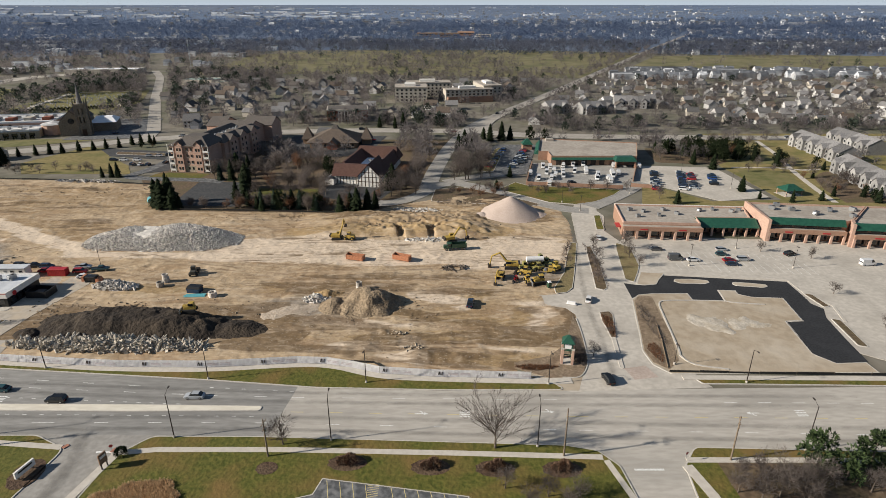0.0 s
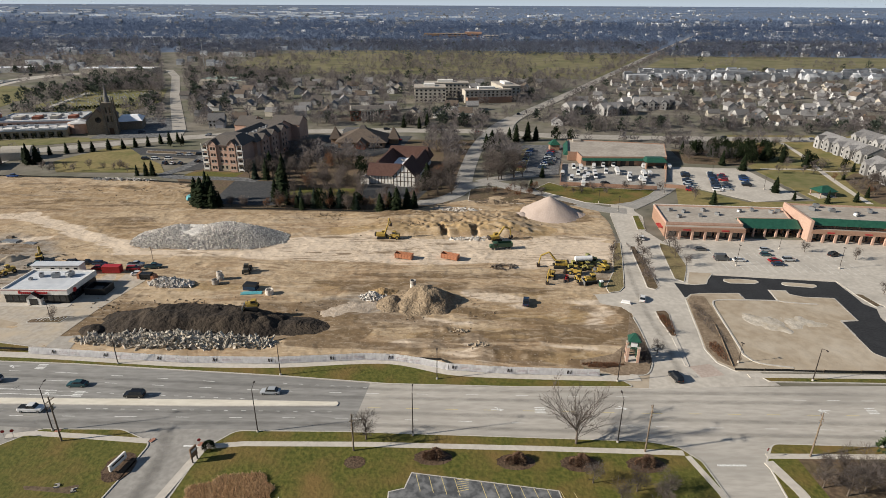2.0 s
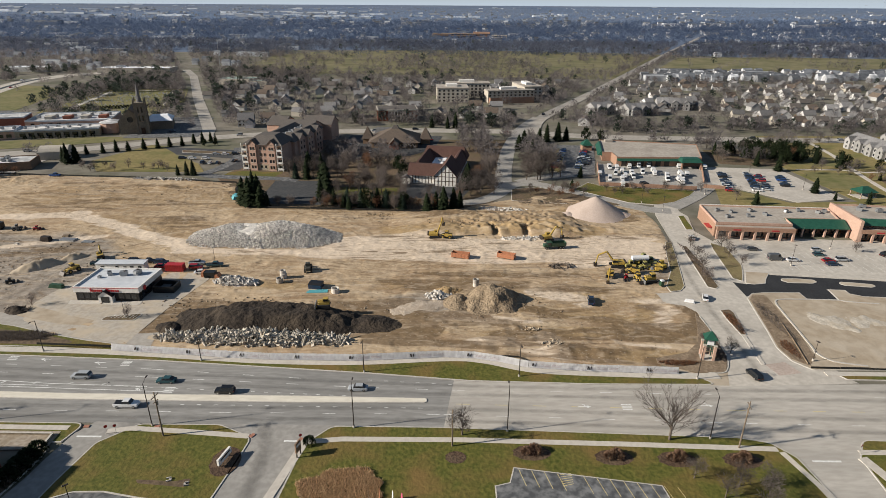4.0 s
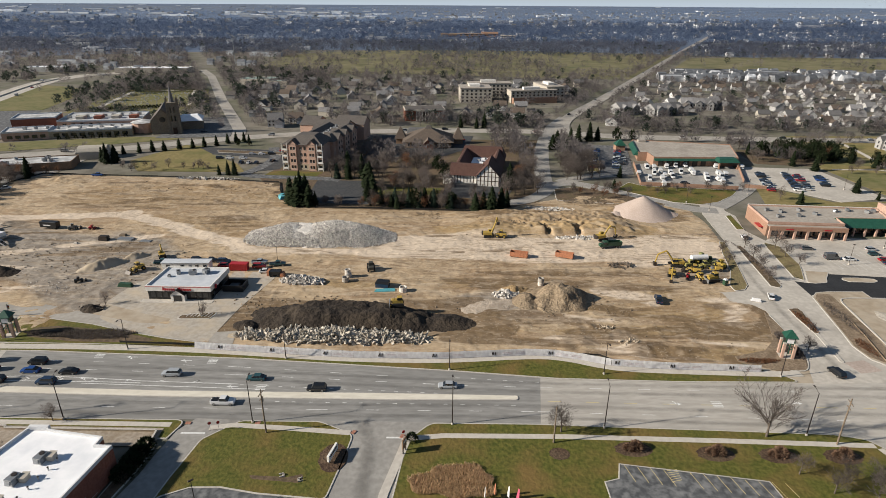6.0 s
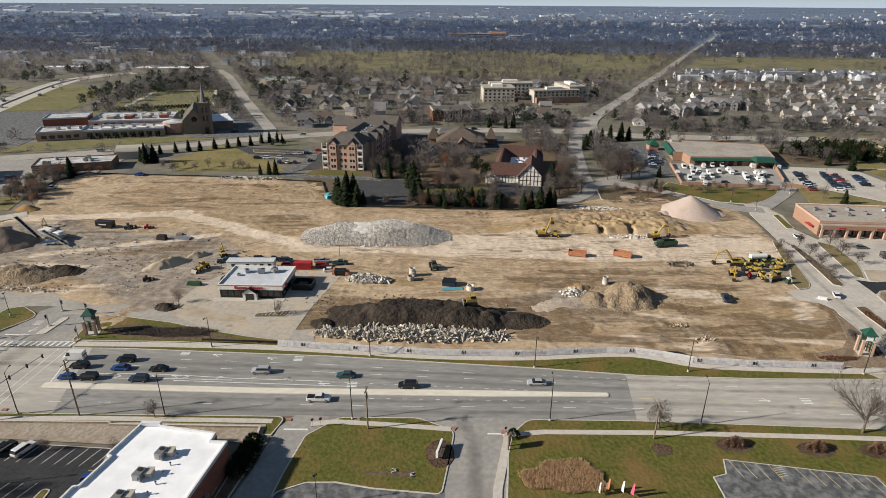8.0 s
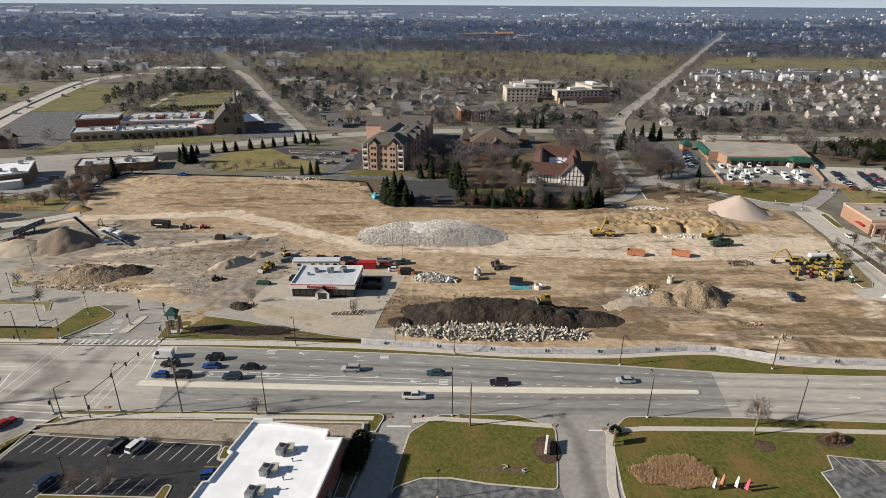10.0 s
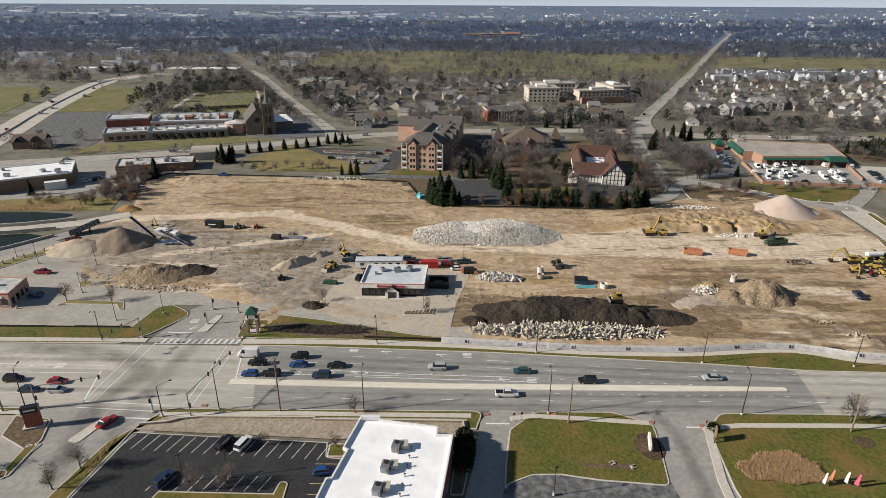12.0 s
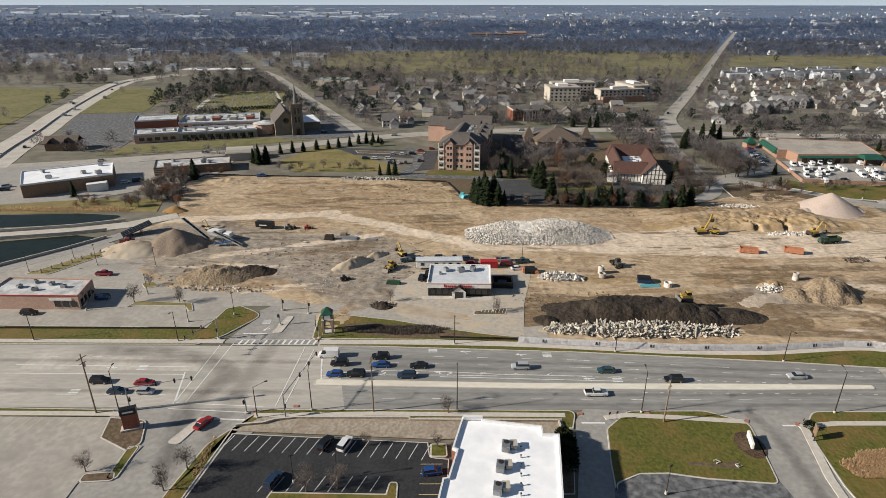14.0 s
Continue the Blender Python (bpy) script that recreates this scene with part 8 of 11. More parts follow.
heap("gravel_mound", "broad tan heap of crushed stone", -268, 198, 13, 9, 3.6, PAD_DIRT, 0, 0.15, 0.25, 12, category="gravel pile")
heap("soil_mound", "broad lumpy pile of brown earth", -228, 174, 14, 7.5, 3.6, BROWN_SOIL, 3, 0.3, 0.8, 13)
heap("soil_mound", "dark tail of a lumpy earth pile", -216, 178, 8, 5, 2.2, DARK_SOIL, 0, 0.3, 0.6, 14)
heap("soil_mound", "pale ridge of sandy earth", -182, 184, 9.5, 3.4, 3.2, PAD_DIRT, 38, 0.1, 0.7, 15, 0.45, lobes=0.14)
heap("soil_mound", "pale ridge of sandy earth", -174.5, 191.5, 7, 2.6, 2.2, PAD_DIRT, 40, 0.1, 0.5, 16, 0.45, lobes=0.14)
heap("soil_mound", "small mound of orange clay", -272, 244, 6, 3.5, 2.2, surface("orange_clay", (0.27, 0.16, 0.06), (0.33, 0.20, 0.08), 0.6, 0.95, bump=0.1), 0, 0.2, 0.5, 17)
heap("soil_mound", "low dark brush and earth heap beside a drive", -168.5, 152.5, 4, 2.5, 1.4, DARK_SOIL, -15, 0.2, 0.6, 18, 0.4)
heap("soil_mound", "low dark earth heap beside the restaurant lot", -118, 143.5, 4, 3.2, 1.4, DARK_SOIL, -15, 0.2, 0.6, 19, 0.4)
heap("soil_mound", "brown debris mound beside the ring road", 6, 261, 6, 3, 1.6, BROWN_SOIL, 0, 0.2, 0.7, 20, 0.4)
heap("soil_mound", "rough pile of dug ochre clay beside a cut", 10, 223, 8, 3.6, 2.2, surface("dug_clay", (0.29, 0.20, 0.105), (0.40, 0.29, 0.165), 0.8, 0.95, bump=0.1), 3, 0.2, 0.8, 21, 0.45, lobes=0.16)

heap("stone_spread", "thin pale spread of crushed stone on a pad", 78, 149, 8.5, 4.2, 0.34, PALE_STONE, -42, 0.5, 0.08, 23, 0.4, category="gravel", lobes=0.3)
heap("stone_spread", "thin pale spread of crushed stone on a pad", 90, 149, 10, 5, 0.27, PALE_STONE, -8, 0.4, 0.10, 24, 0.4, category="gravel", lobes=0.34)


def chunk_meshes(n, material, slab):
    """A few broken blocks with uneven corners, to be shared."""
    rnd = random.Random(77)
    out = []
    for i in range(n):
        if slab == "pipe" and i % 4:
            w, n = rnd.uniform(0.15, 0.22), 7
            ring = [(w * math.cos(6.2832 * k / n), w * math.sin(6.2832 * k / n)) for k in range(n)]
            cut = [rnd.uniform(-0.12, 0.12) for _ in range(2 * n)]
            p = [(-0.55 + cut[k], *ring[k]) for k in range(n)] + [(0.55 + cut[n + k], *ring[k]) for k in range(n)]
            f = [(k, (k + 1) % n, n + (k + 1) % n, n + k) for k in range(n)] + [tuple(range(n))[::-1], tuple(range(n, 2 * n))]
            out.append(from_lists("chunk", p, f, material))
            continue
        a, b, c = 0.5, rnd.uniform(0.3, 0.5), rnd.uniform(0.12, 0.3)
        p = [(sx * a * rnd.uniform(0.7, 1), sy * b * rnd.uniform(0.65, 1), sz * c * rnd.uniform(0.7, 1)) for sz in (-1, 1) for sx, sy in ((-1, -1), (1, -1), (1, 1), (-1, 1))]
        out.append(from_lists("chunk", p, [(3, 2, 1, 0), (4, 5, 6, 7), (0, 1, 5, 4), (1, 2, 6, 5), (2, 3, 7, 6), (3, 0, 4, 7)], material))
    return out


def rubble(name, label, cx, cy, rx, ry, h, turn, count, rest, size, seed, flat=0.3, kind_of="slab", heap_mat=None, long=1.0, square=2.0):
    """A heap of broken concrete: a core, single chunks in front and the rest as one mesh."""
    rnd = random.Random(seed)
    root = thing(name, cx, cy, 0.05, turn, label, "rubble pile")
    if h > 0.6:
        base = heap("core", "", 0, 0, rx * 0.97, ry * 0.95, h * 0.92, heap_mat or RUBBLE_BITS, 0, flat, 0.6, seed, 0.7, square=square)
        base.matrix_world = Matrix()
        base.parent = root
        for key in ("label", "category"):
            if key in base:
                del base[key]
    pool = STAMPS.setdefault(("chunks", kind_of), chunk_meshes(8, {"pipe": PIPE_GREY, "dusty": PAD_DIRT}.get(kind_of, RUBBLE), kind_of))
    verts, faces = [], []
    for i in range(count + rest):
        for _ in range(40):
            u, v = rnd.uniform(-1, 1), rnd.uniform(-1, 1)
            if abs(u) ** square + abs(v) ** square < 1 - 0.16 * math.sin(5 * u + seed) * math.cos(3 * v):
                break
        if i < count:
            v = -abs(v) * 0.9
        r = (abs(u) ** square + abs(v) ** square) ** (1 / square)
        z = h * min(max((1 - r) / (1 - flat), 0), 1) * (1 + 0.14 * math.sin(4.3 * u + seed) + 0.08 * math.sin(11 * u))
        s = size * rnd.uniform(0.5, 1.35)
        m = Matrix.LocRotScale((u * rx, v * ry, z + s * 0.1), Euler([rnd.uniform(-1, 1) for _ in range(2)] + [rnd.uniform(0, 6.28)]), (s * long, s, s))
        me = rnd.choice(pool)
        if i < count:
            o = part("chunk", me, None, root)
            o.matrix_basis = m
        else:
            k = len(verts)
            verts.extend([tuple(m @ w.co) for w in me.vertices])
            faces.extend([tuple(k + j for j in p.vertices) for p in me.polygons])
    tagged(part("rubble_fill", from_lists("rubble_fill", verts, faces, {"pipe": PIPE_BITS, "dusty": PAD_DIRT}.get(kind_of, RUBBLE_BITS)), None, root), kind="stuff")


rubble("rubble_heap", "long heap of broken pale concrete slabs", -110.5, 214, 31, 11.5, 4.6, 0, 160, 8600, 0.64, 31, 0.5, square=2.7)
rubble("riprap", "long row of broken concrete pipes and slabs", -93, 137.2, 29, 3.6, 1.6, -1.5, 170, 800, 1.25, 32, 0.3, "pipe", PAD_DIRT, 1.9)
rubble("rubble_heap", "small heap of broken concrete beside soil", -40, 164, 4.5, 2.6, 1.2, 0, 50, 60, 1.1, 33)
rubble("rubble_heap", "grey heap of concrete pipe fittings", -108, 173, 8, 3, 1.6, -3, 60, 90, 1.3, 34)
rubble("rubble_heap", "scattered broken concrete on bare ground", -7.5, 134.5, 3.2, 4.6, 0.3, 10, 20, 40, 0.8, 35, kind_of="dusty")
rubble("rubble_heap", "scatter of broken concrete in a pit", -13, 143.8, 3.0, 1.6, 0.3, 0, 10, 8, 0.8, 36, kind_of="dusty")
rubble("rubble_heap", "band of grey crushed rubble on the ground", -4, 215, 12, 2.2, 0.4, 3, 16, 190, 0.8, 37)
rubble("rubble_heap", "band of pale rubble along the bank", -12, 251, 12, 3, 0.4, -6, 16, 140, 0.9, 38)
rubble("rubble_heap", "scattered grey demolition rubble on dirt", -214, 200, 16, 12, 0.25, 0, 20, 110, 0.42, 39, kind_of="dusty")
rubble("rubble_heap", "scattered grey demolition rubble on dirt", -190, 168, 12, 6, 0.25, -10, 20, 70, 0.38, 40)
rubble("rubble_heap", "strip of grey rubble below an earth pile", -222, 164.5, 18, 2, 0.4, -3, 20, 170, 0.5, 41)
rubble("rubble_heap", "row of rubble along the site edge", -187, 297, 18, 2, 0.6, -3, 12, 120, 1.2, 42)


def log_heap(x, y, rx, ry, n, length, label, seed):
    r = thing("log_heap", x, y, 0.12, 0, label, "log pile")
    g = random.Random(seed)
    for i in range(n):
        a = g.uniform(0, 6.2832)
        q = g.uniform(0.5, 1.0)
        px, py, t, L = rx * q * math.cos(a), ry * q * math.sin(a), a + 1.57 + g.gauss(0, 0.5), length * g.uniform(0.6, 1.2)
        z = 0.2 + 0.25 * (i % 3)
        d = Vector((math.cos(t) * L / 2, math.sin(t) * L / 2, g.uniform(-0.15, 0.15)))
        part("log", tube(Vector((px, py, z)) - d, Vector((px, py, z)) + d, 0.16, 0.12, 6), BARK, r)


log_heap(3.9, 187.3, 4.2, 2.2, 34, 3.2, "ring of brown logs and branches on dirt", 71)
log_heap(2, 262, 5, 2.2, 26, 2.4, "pile of brown branches beside the ring road", 72)
log_heap(-168.5, 153, 4.5, 1.6, 26, 2.2, "dark brush and branches beside a drive", 73)


def clods():
    """Lumps of dug earth lying about the site, one mesh."""
    g = random.Random(52)
    pool = chunk_meshes(8, BROWN_SOIL, "slab")
    v, f = [], []
    for cx, cy, rx, ry, n, size in ((-14, 232, 34, 12, 700, 0.8), (-20, 160, 18, 12, 140, 0.45), (4, 133, 26, 8, 40, 0.35), (-60, 243, 40, 6, 260, 0.6), (-225, 175, 22, 10, 350, 0.7), (-90, 158, 40, 6, 260, 0.6), (-190, 280, 70, 14, 140, 0.6), (-40, 150, 40, 8, 40, 0.35), (10, 262, 16, 8, 160, 0.8), (-180, 190, 30, 14, 300, 0.6)):
        for _ in range(n):
            x, y, k = g.gauss(cx, rx * 0.5), g.gauss(cy, ry * 0.5), len(v)
            if not inside(SITE, x, y):
                continue
            s = size * g.uniform(0.4, 1.2)
            top = 1.9 if -46 < x < 10 and 222 < y < 243 else 0.12
            m = Matrix.LocRotScale((x, y, top), Euler([g.uniform(-0.6, 0.6), g.uniform(-0.6, 0.6), g.uniform(0, 6.28)]), (s, s, s * 1.3))
            me = g.choice(pool)
            v.extend([tuple(m @ w.co) for w in me.vertices])
            f.extend([tuple(k + j for j in p.vertices) for p in me.polygons])
    tagged(new("soil_clods", from_lists("soil_clods", v, f, BROWN_SOIL)), "loose lumps of dug brown earth on the site", "soil", kind="stuff")


clods()


def banner_fence():
    r = thing("banner_fence", 0, 0, 0.12, 0, "steel mesh fence with grey printed banners", "fence")
    line = []
    for (ax, ay), (bx, by) in zip(FENCE, FENCE[1:]):
        n = max(1, round(math.hypot(bx - ax, by - ay) / 3.0))
        line += [(ax + (bx - ax) * i / n, ay + (by - ay) * i / n) for i in range(n)]
    line.append(FENCE[-1])
    rnd = random.Random(5)
    post = mesh_of("post", tube((0, 0, 0), (0, 0, 1.95), 0.04, 0.04, 6), STEEL_GREY)
    foot = mesh_of("foot", box(-0.12, -0.4, 0, 0.12, 0.4, 0.14, None, 0.02), KERB_CONCRETE)
    for i, (x, y) in enumerate(line):
        o = part("post", post, None, r)
        o.location = (x, y, 0)
        o = part("foot", foot, None, r, "concrete foot")
        o.location = (x, y, 0)
        if i + 1 < len(line):
            d = Vector(line[i + 1]) - Vector((x, y))
            bm = bmesh.new()
            cols = []
            for j in range(7):
                f = j / 6
                bow = 0.03 * math.sin(3.14 * f) + rnd.uniform(-0.025, 0.025)
                cols.append([bm.verts.new((d.length * f, -bow * k - 0.05 - 0.75 * (1 - zz / 1.9), zz - 0.03 * math.sin(3.14 * f))) for k, zz in ((0.3, 0.18), (1.0, 0.95), (0.4, 1.82))])
            for a, b in zip(cols, cols[1:]):
                for k in (0, 1):
                    bm.faces.new((a[k], b[k], b[k + 1], a[k + 1]))
            r2 = bmesh.ops.solidify(bm, geom=bm.faces[:], thickness=0.015)
            o = part("banner", bm, BANNER, r, "grey printed fabric banner")
            m = pose(x, y, 0, 0, 0, math.degrees(math.atan2(d.y, d.x)))
            o.matrix_basis = m
            if i % 5 == 2:
                for k in range(3):
                    q = part("print_bar", frustum(0.8 + 0.42 * k, -0.70, 1.02 + 0.42 * k, -0.64, 0.6, 0.95 + 0.42 * k - 0.3 * (k % 2), -0.42, 1.17 + 0.42 * k - 0.3 * (k % 2), -0.36, 1.35), STEEL_DARK, o, "black printed mark")
            elif i % 5 in (3, 4):
                for zz in (0.75, 1.05):
                    part("print_bar", box(0.3, -0.16 - 0.75 * (1 - zz / 1.9), zz, d.length - 0.3, -0.12 - 0.75 * (1 - zz / 1.9), zz + 0.07), PRINT_GREY, o, "grey printed line")
    # dark silt fence behind and along the other sides
    for pts, label in (([(-150, 133.6), (-128, 132.4), (-99, 129.9), (-84, 128.6), (-61, 128.4), (-38, 130.4), (-28, 129.4), (-18, 128.6), (-15, 126)], "low black silt fence"), ([(57.5, 124.6), (80, 123.9), (108, 123.3), (140, 122.4), (200, 121)], "low black silt fence"),
                       ([(-330, 139.2), (-260, 138.8), (-219, 138.6)], "low black silt fence"), ([(-36, 246.5), (-80, 249.5), (-129, 251.6), (-137, 262)], "low black silt fence"), ([(57.8, 126.5), (60.6, 139), (62.2, 148)], "low dusty silt fence"), ([(-284, 262), (-287, 288), (-280, 305), (-206, 300), (-147, 291.2), (-139, 263)], "low black silt fence")):
        f = thing("silt_fence", 0, 0, 0.12, 0, label + " on short stakes", "fence")
        for (ax, ay), (bx, by) in zip(pts, pts[1:]):
            d = Vector((bx - ax, by - ay))
            n = max(1, round(d.length / 9.0))
            for i in range(n):
                o = part("panel", box(0, -0.02, 0, d.length / n, 0.02, (0.62 if "black" in label else 0.4) + 0.1 * math.sin(i * 2.3)), SILT_BLACK if "black" in label else BARK_BED, f)
                o.matrix_basis = pose(ax + d.x * i / n, ay + d.y * i / n, 0, 0, 0, math.degrees(math.atan2(d.y, d.x)))
                s = part("stake", box(-0.03, -0.06, -0.1, 0.03, 0.0, 0.9), POLE_WOOD, f)
                s.location = (ax + d.x * i / n, ay + d.y * i / n, 0)


banner_fence()

# ---- machines and goods on the site ----
def tracks(root, L, W, w, h, at=0.0):
    for s in (-1, 1):
        y = s * W / 2
        n = 10
        ring = [(math.cos(6.2832 * i / n) * (h / 2) + (L / 2 - h / 2) * (1 if math.cos(6.2832 * i / n) > 0 else -1) + at, math.sin(6.2832 * i / n) * h / 2 + h / 2) for i in range(n)]
        part("track", ring_loft([[(x, y - w / 2, z) for x, z in ring], [(x, y + w / 2, z) for x, z in ring]]), RUBBER, root, "dusty crawler track")


def excavator(x, y, turn, paint=None, raised=False, s=1.0, colour="yellow", z=0.1):
    paint = paint or YELLOW_PAINT
    r = thing("excavator", x, y, z, turn, f"{colour} crawler excavator with " + ("its boom raised" if raised else "its bucket on the ground"), "excavator")
    tracks(r, 4.2, 2.6, 0.6, 0.9)
    part("turntable", tube((0, 0, 0.85), (0, 0, 1.1), 0.9, 0.9, 12), STEEL_DARK, r)
    part("house", box(-2.3, -1.3, 1.1, 1.3, 1.3, 2.2, None, 0.1), paint, r)
    part("counterweight", box(-2.9, -1.3, 1.15, -2.3, 1.3, 2.3, None, 0.15), STEEL_DARK, r)
    c = part("cab", box(-0.2, 0.4, 1.2, 1.6, 1.35, 2.9, None, 0.1), paint, r)
    part("cab_window", box(0.0, 0.36, 2.0, 1.64, 1.39, 2.75), GLASS_DARK, c, "dark cab window")
    if raised:
        pts = [(1.0, 1.9), (2.6, 6.2), (3.0, 8.6), (3.6, 6.2)]
    else:
        pts = [(1.0, 1.9), (3.6, 5.2), (6.2, 4.0), (6.8, 1.0)]
    for i, w in enumerate((0.30, 0.26, 0.2)):
        (ax, az), (bx, bz) = pts[i], pts[i + 1]
        part("boom" if i < 2 else "stick", tube((ax, -0.2, az), (bx, -0.2, bz), w * 1.15, w, 6), paint, r)
    bx, bz = pts[-1]
    part("ram", tube((1.3, -0.2, 1.6), ((pts[0][0] + pts[1][0]) / 2 + 0.5, -0.2, (pts[0][1] + pts[1][1]) / 2), 0.1, 0.08, 6), STEEL_GREY, r)
    part("bucket", frustum(bx - 0.7, -0.8, bx + 0.5, 0.4, bz - 0.9, bx - 0.4, -0.8, bx + 0.6, 0.4, bz + 0.2), STEEL_DARK, r, "dark digging bucket")
    r.scale = (s, s, s)
    return r


def bulldozer(x, y, turn, z=0.1, s=1.0, paint=None):
    r = thing("bulldozer", x, y, z, turn, "yellow crawler bulldozer with a wide blade", "bulldozer")
    paint = paint or YELLOW_PAINT
    tracks(r, 3.8, 2.2, 0.55, 1.1)
    part("body", box(-1.7, -0.7, 0.7, 1.5, 0.7, 1.9, None, 0.1), paint, r)
    part("engine_hood", frustum(0.2, -0.6, 1.9, 0.6, 1.8, 0.2, -0.5, 1.8, 0.5, 2.2), paint, r)
    c = part("cab", box(-1.4, -0.75, 1.9, 0.1, 0.75, 3.0, None, 0.08), paint, r)
    part("cab_window", box(-1.3, -0.79, 2.1, 0.14, 0.79, 2.8), GLASS_DARK, c, "dark cab window")
    part("blade", box(2.3, -1.9, 0.1, 2.55, 1.9, 1.3, None, 0.05), STEEL_GREY, r, "worn steel blade")
    for sy in (-1.2, 1.2):
        part("push_arm", box(0.2, sy - 0.1, 0.5, 2.4, sy + 0.1, 0.75), paint, r)
    part("exhaust", tube((1.0, 0.3, 2.2), (1.0, 0.3, 3.0), 0.07, 0.07, 6), STEEL_DARK, r)
    r.scale = (s, s, s)
    return r


def loader(x, y, turn, paint=None, colour="yellow", s=1.0, z=0.1):
    paint = paint or YELLOW_PAINT
    r = thing("wheel_loader", x, y, z, turn, f"{colour} wheel loader with a front bucket", "wheel loader")
    part("body", box(-2.6, -0.9, 0.7, -0.1, 0.9, 2.0, None, 0.1), paint, r)
    part("front_body", box(-0.1, -0.6, 0.7, 1.5, 0.6, 1.5, None, 0.08), paint, r)
    c = part("cab", box(-1.1, -0.75, 1.9, 0.2, 0.75, 3.2, None, 0.08), paint, r)
    part("cab_window", box(-1.0, -0.79, 2.2, 0.25, 0.79, 3.0), GLASS_DARK, c, "dark cab window")
    for ax in (-1.8, 1.1):
        for sy in (-1.1, 1.1):
            w = part("wheel", tube((ax, sy - 0.25, 0.75), (ax, sy + 0.25, 0.75), 0.75, 0.75, 14), RUBBER, r)
            part("rim", tube((ax, sy - 0.27, 0.75), (ax, sy + 0.27, 0.75), 0.35, 0.35, 10), paint, w)
    for sy in (-0.6, 0.6):
        part("lift_arm", tube((0.3, sy, 1.8), (2.9, sy, 0.7), 0.14, 0.12, 6), paint, r)
    part("bucket", frustum(2.6, -1.3, 3.8, 1.3, 0.1, 2.7, -1.3, 3.1, 1.3, 1.2), STEEL_DARK, r, "dark front bucket")
    r.scale = (s, s, s)
    return r


def roller(x, y, turn):
    r = thing("road_roller", x, y, 0.1, turn, "small yellow drum roller", "roller")
    part("drum", tube((1.4, -0.9, 0.65), (1.4, 0.9, 0.65), 0.65, 0.65, 16), STEEL_GREY, r, "smooth steel drum")
    part("body", box(-2.0, -0.75, 0.6, 0.5, 0.75, 1.6, None, 0.1), YELLOW_PAINT, r)
    part("yoke", box(0.3, -1.05, 0.6, 2.2, 1.05, 0.85), YELLOW_PAINT, r)
    for sy in (-0.8, 0.8):
        part("wheel", tube((-1.3, sy - 0.2, 0.6), (-1.3, sy + 0.2, 0.6), 0.6, 0.6, 12), RUBBER, r)
    part("canopy", box(-1.2, -0.7, 2.4, 0.3, 0.7, 2.5), YELLOW_PAINT, r)
    for px in (-1.1, 0.2):
        part("canopy_post", box(px - 0.04, -0.6, 1.6, px + 0.04, -0.52, 2.4), STEEL_DARK, r)


def dump_truck(x, y, turn):
    r = thing("dump_truck", x, y, 0.1, turn, "dark green tipper truck with an empty box", "truck")
    part("chassis", box(-4.2, -0.5, 0.7, 3.8, 0.5, 1.0), STEEL_DARK, r)
    c = part("cab", box(1.5, -1.2, 0.9, 3.0, 1.2, 2.8, None, 0.1), GREEN_PAINT, r)
    part("cab_window", box(1.7, -1.24, 1.9, 3.04, 1.24, 2.6), GLASS_DARK, c, "dark cab window")
    part("engine_hood", frustum(3.0, -1.0, 4.4, 1.0, 0.9, 3.0, -0.9, 4.2, 0.9, 1.9), GREEN_PAINT, r)
    for y0, y1 in ((-1.25, -1.15), (1.15, 1.25)):
        part("box_side", box(-4.4, y0, 1.1, 1.3, y1, 2.6), GREEN_PAINT, r)
    part("box_front", box(1.2, -1.15, 1.1, 1.3, 1.15, 2.8), GREEN_PAINT, r)
    part("tailgate", box(-4.4, -1.15, 1.1, -4.3, 1.15, 2.5), GREEN_PAINT, r)
    part("box_floor", box(-4.3, -1.15, 1.1, 1.2, 1.15, 1.2), STEEL_DARK, r)
    for ax in (-3.4, -2.2, 3.3):
        for sy in (-1.0, 1.0):
            w = part("wheel", tube((ax, sy - 0.2, 0.5), (ax, sy + 0.2, 0.5), 0.5, 0.5, 12), RUBBER, r)
            part("rim", tube((ax, sy - 0.22, 0.5), (ax, sy + 0.22, 0.5), 0.25, 0.25, 8), STEEL_GREY, w)


def roll_off(x, y, turn):
    def make():
        r = thing("skip_container", 0, 0, 0, 0, "faded orange open-top roll-off container on dirt", "skip")
        for y0, y1 in ((-1.2, -1.1), (1.1, 1.2)):
            o = part("side_wall", box(-3.3, y0, 0.2, 3.3, y1, 2.0), ORANGE_PAINT, r)
            for k in range(6):
                part("rib", box(-3.1 + 1.2 * k, y0 - 0.06 if y0 < 0 else y1, 0.25, -2.95 + 1.2 * k, y0 if y0 < 0 else y1 + 0.06, 1.95), ORANGE_PAINT, o)
        part("end_wall", box(-3.3, -1.1, 0.2, -3.2, 1.1, 2.0), ORANGE_PAINT, r)
        part("door", box(3.2, -1.1, 0.2, 3.3, 1.1, 2.0), ORANGE_PAINT, r)
        part("floor_plate", box(-3.2, -1.1, 0.2, 3.2, 1.1, 0.3), STEEL_DARK, r)
        for sy in (-0.7, 0.7):
            part("skid", box(-3.2, sy - 0.1, 0, 3.2, sy + 0.1, 0.2), STEEL_DARK, r)
        return r
    return tagged(stamp(("roll_off",), make, pose(x, y, 0.12, 0, 0, turn)), group="skips")


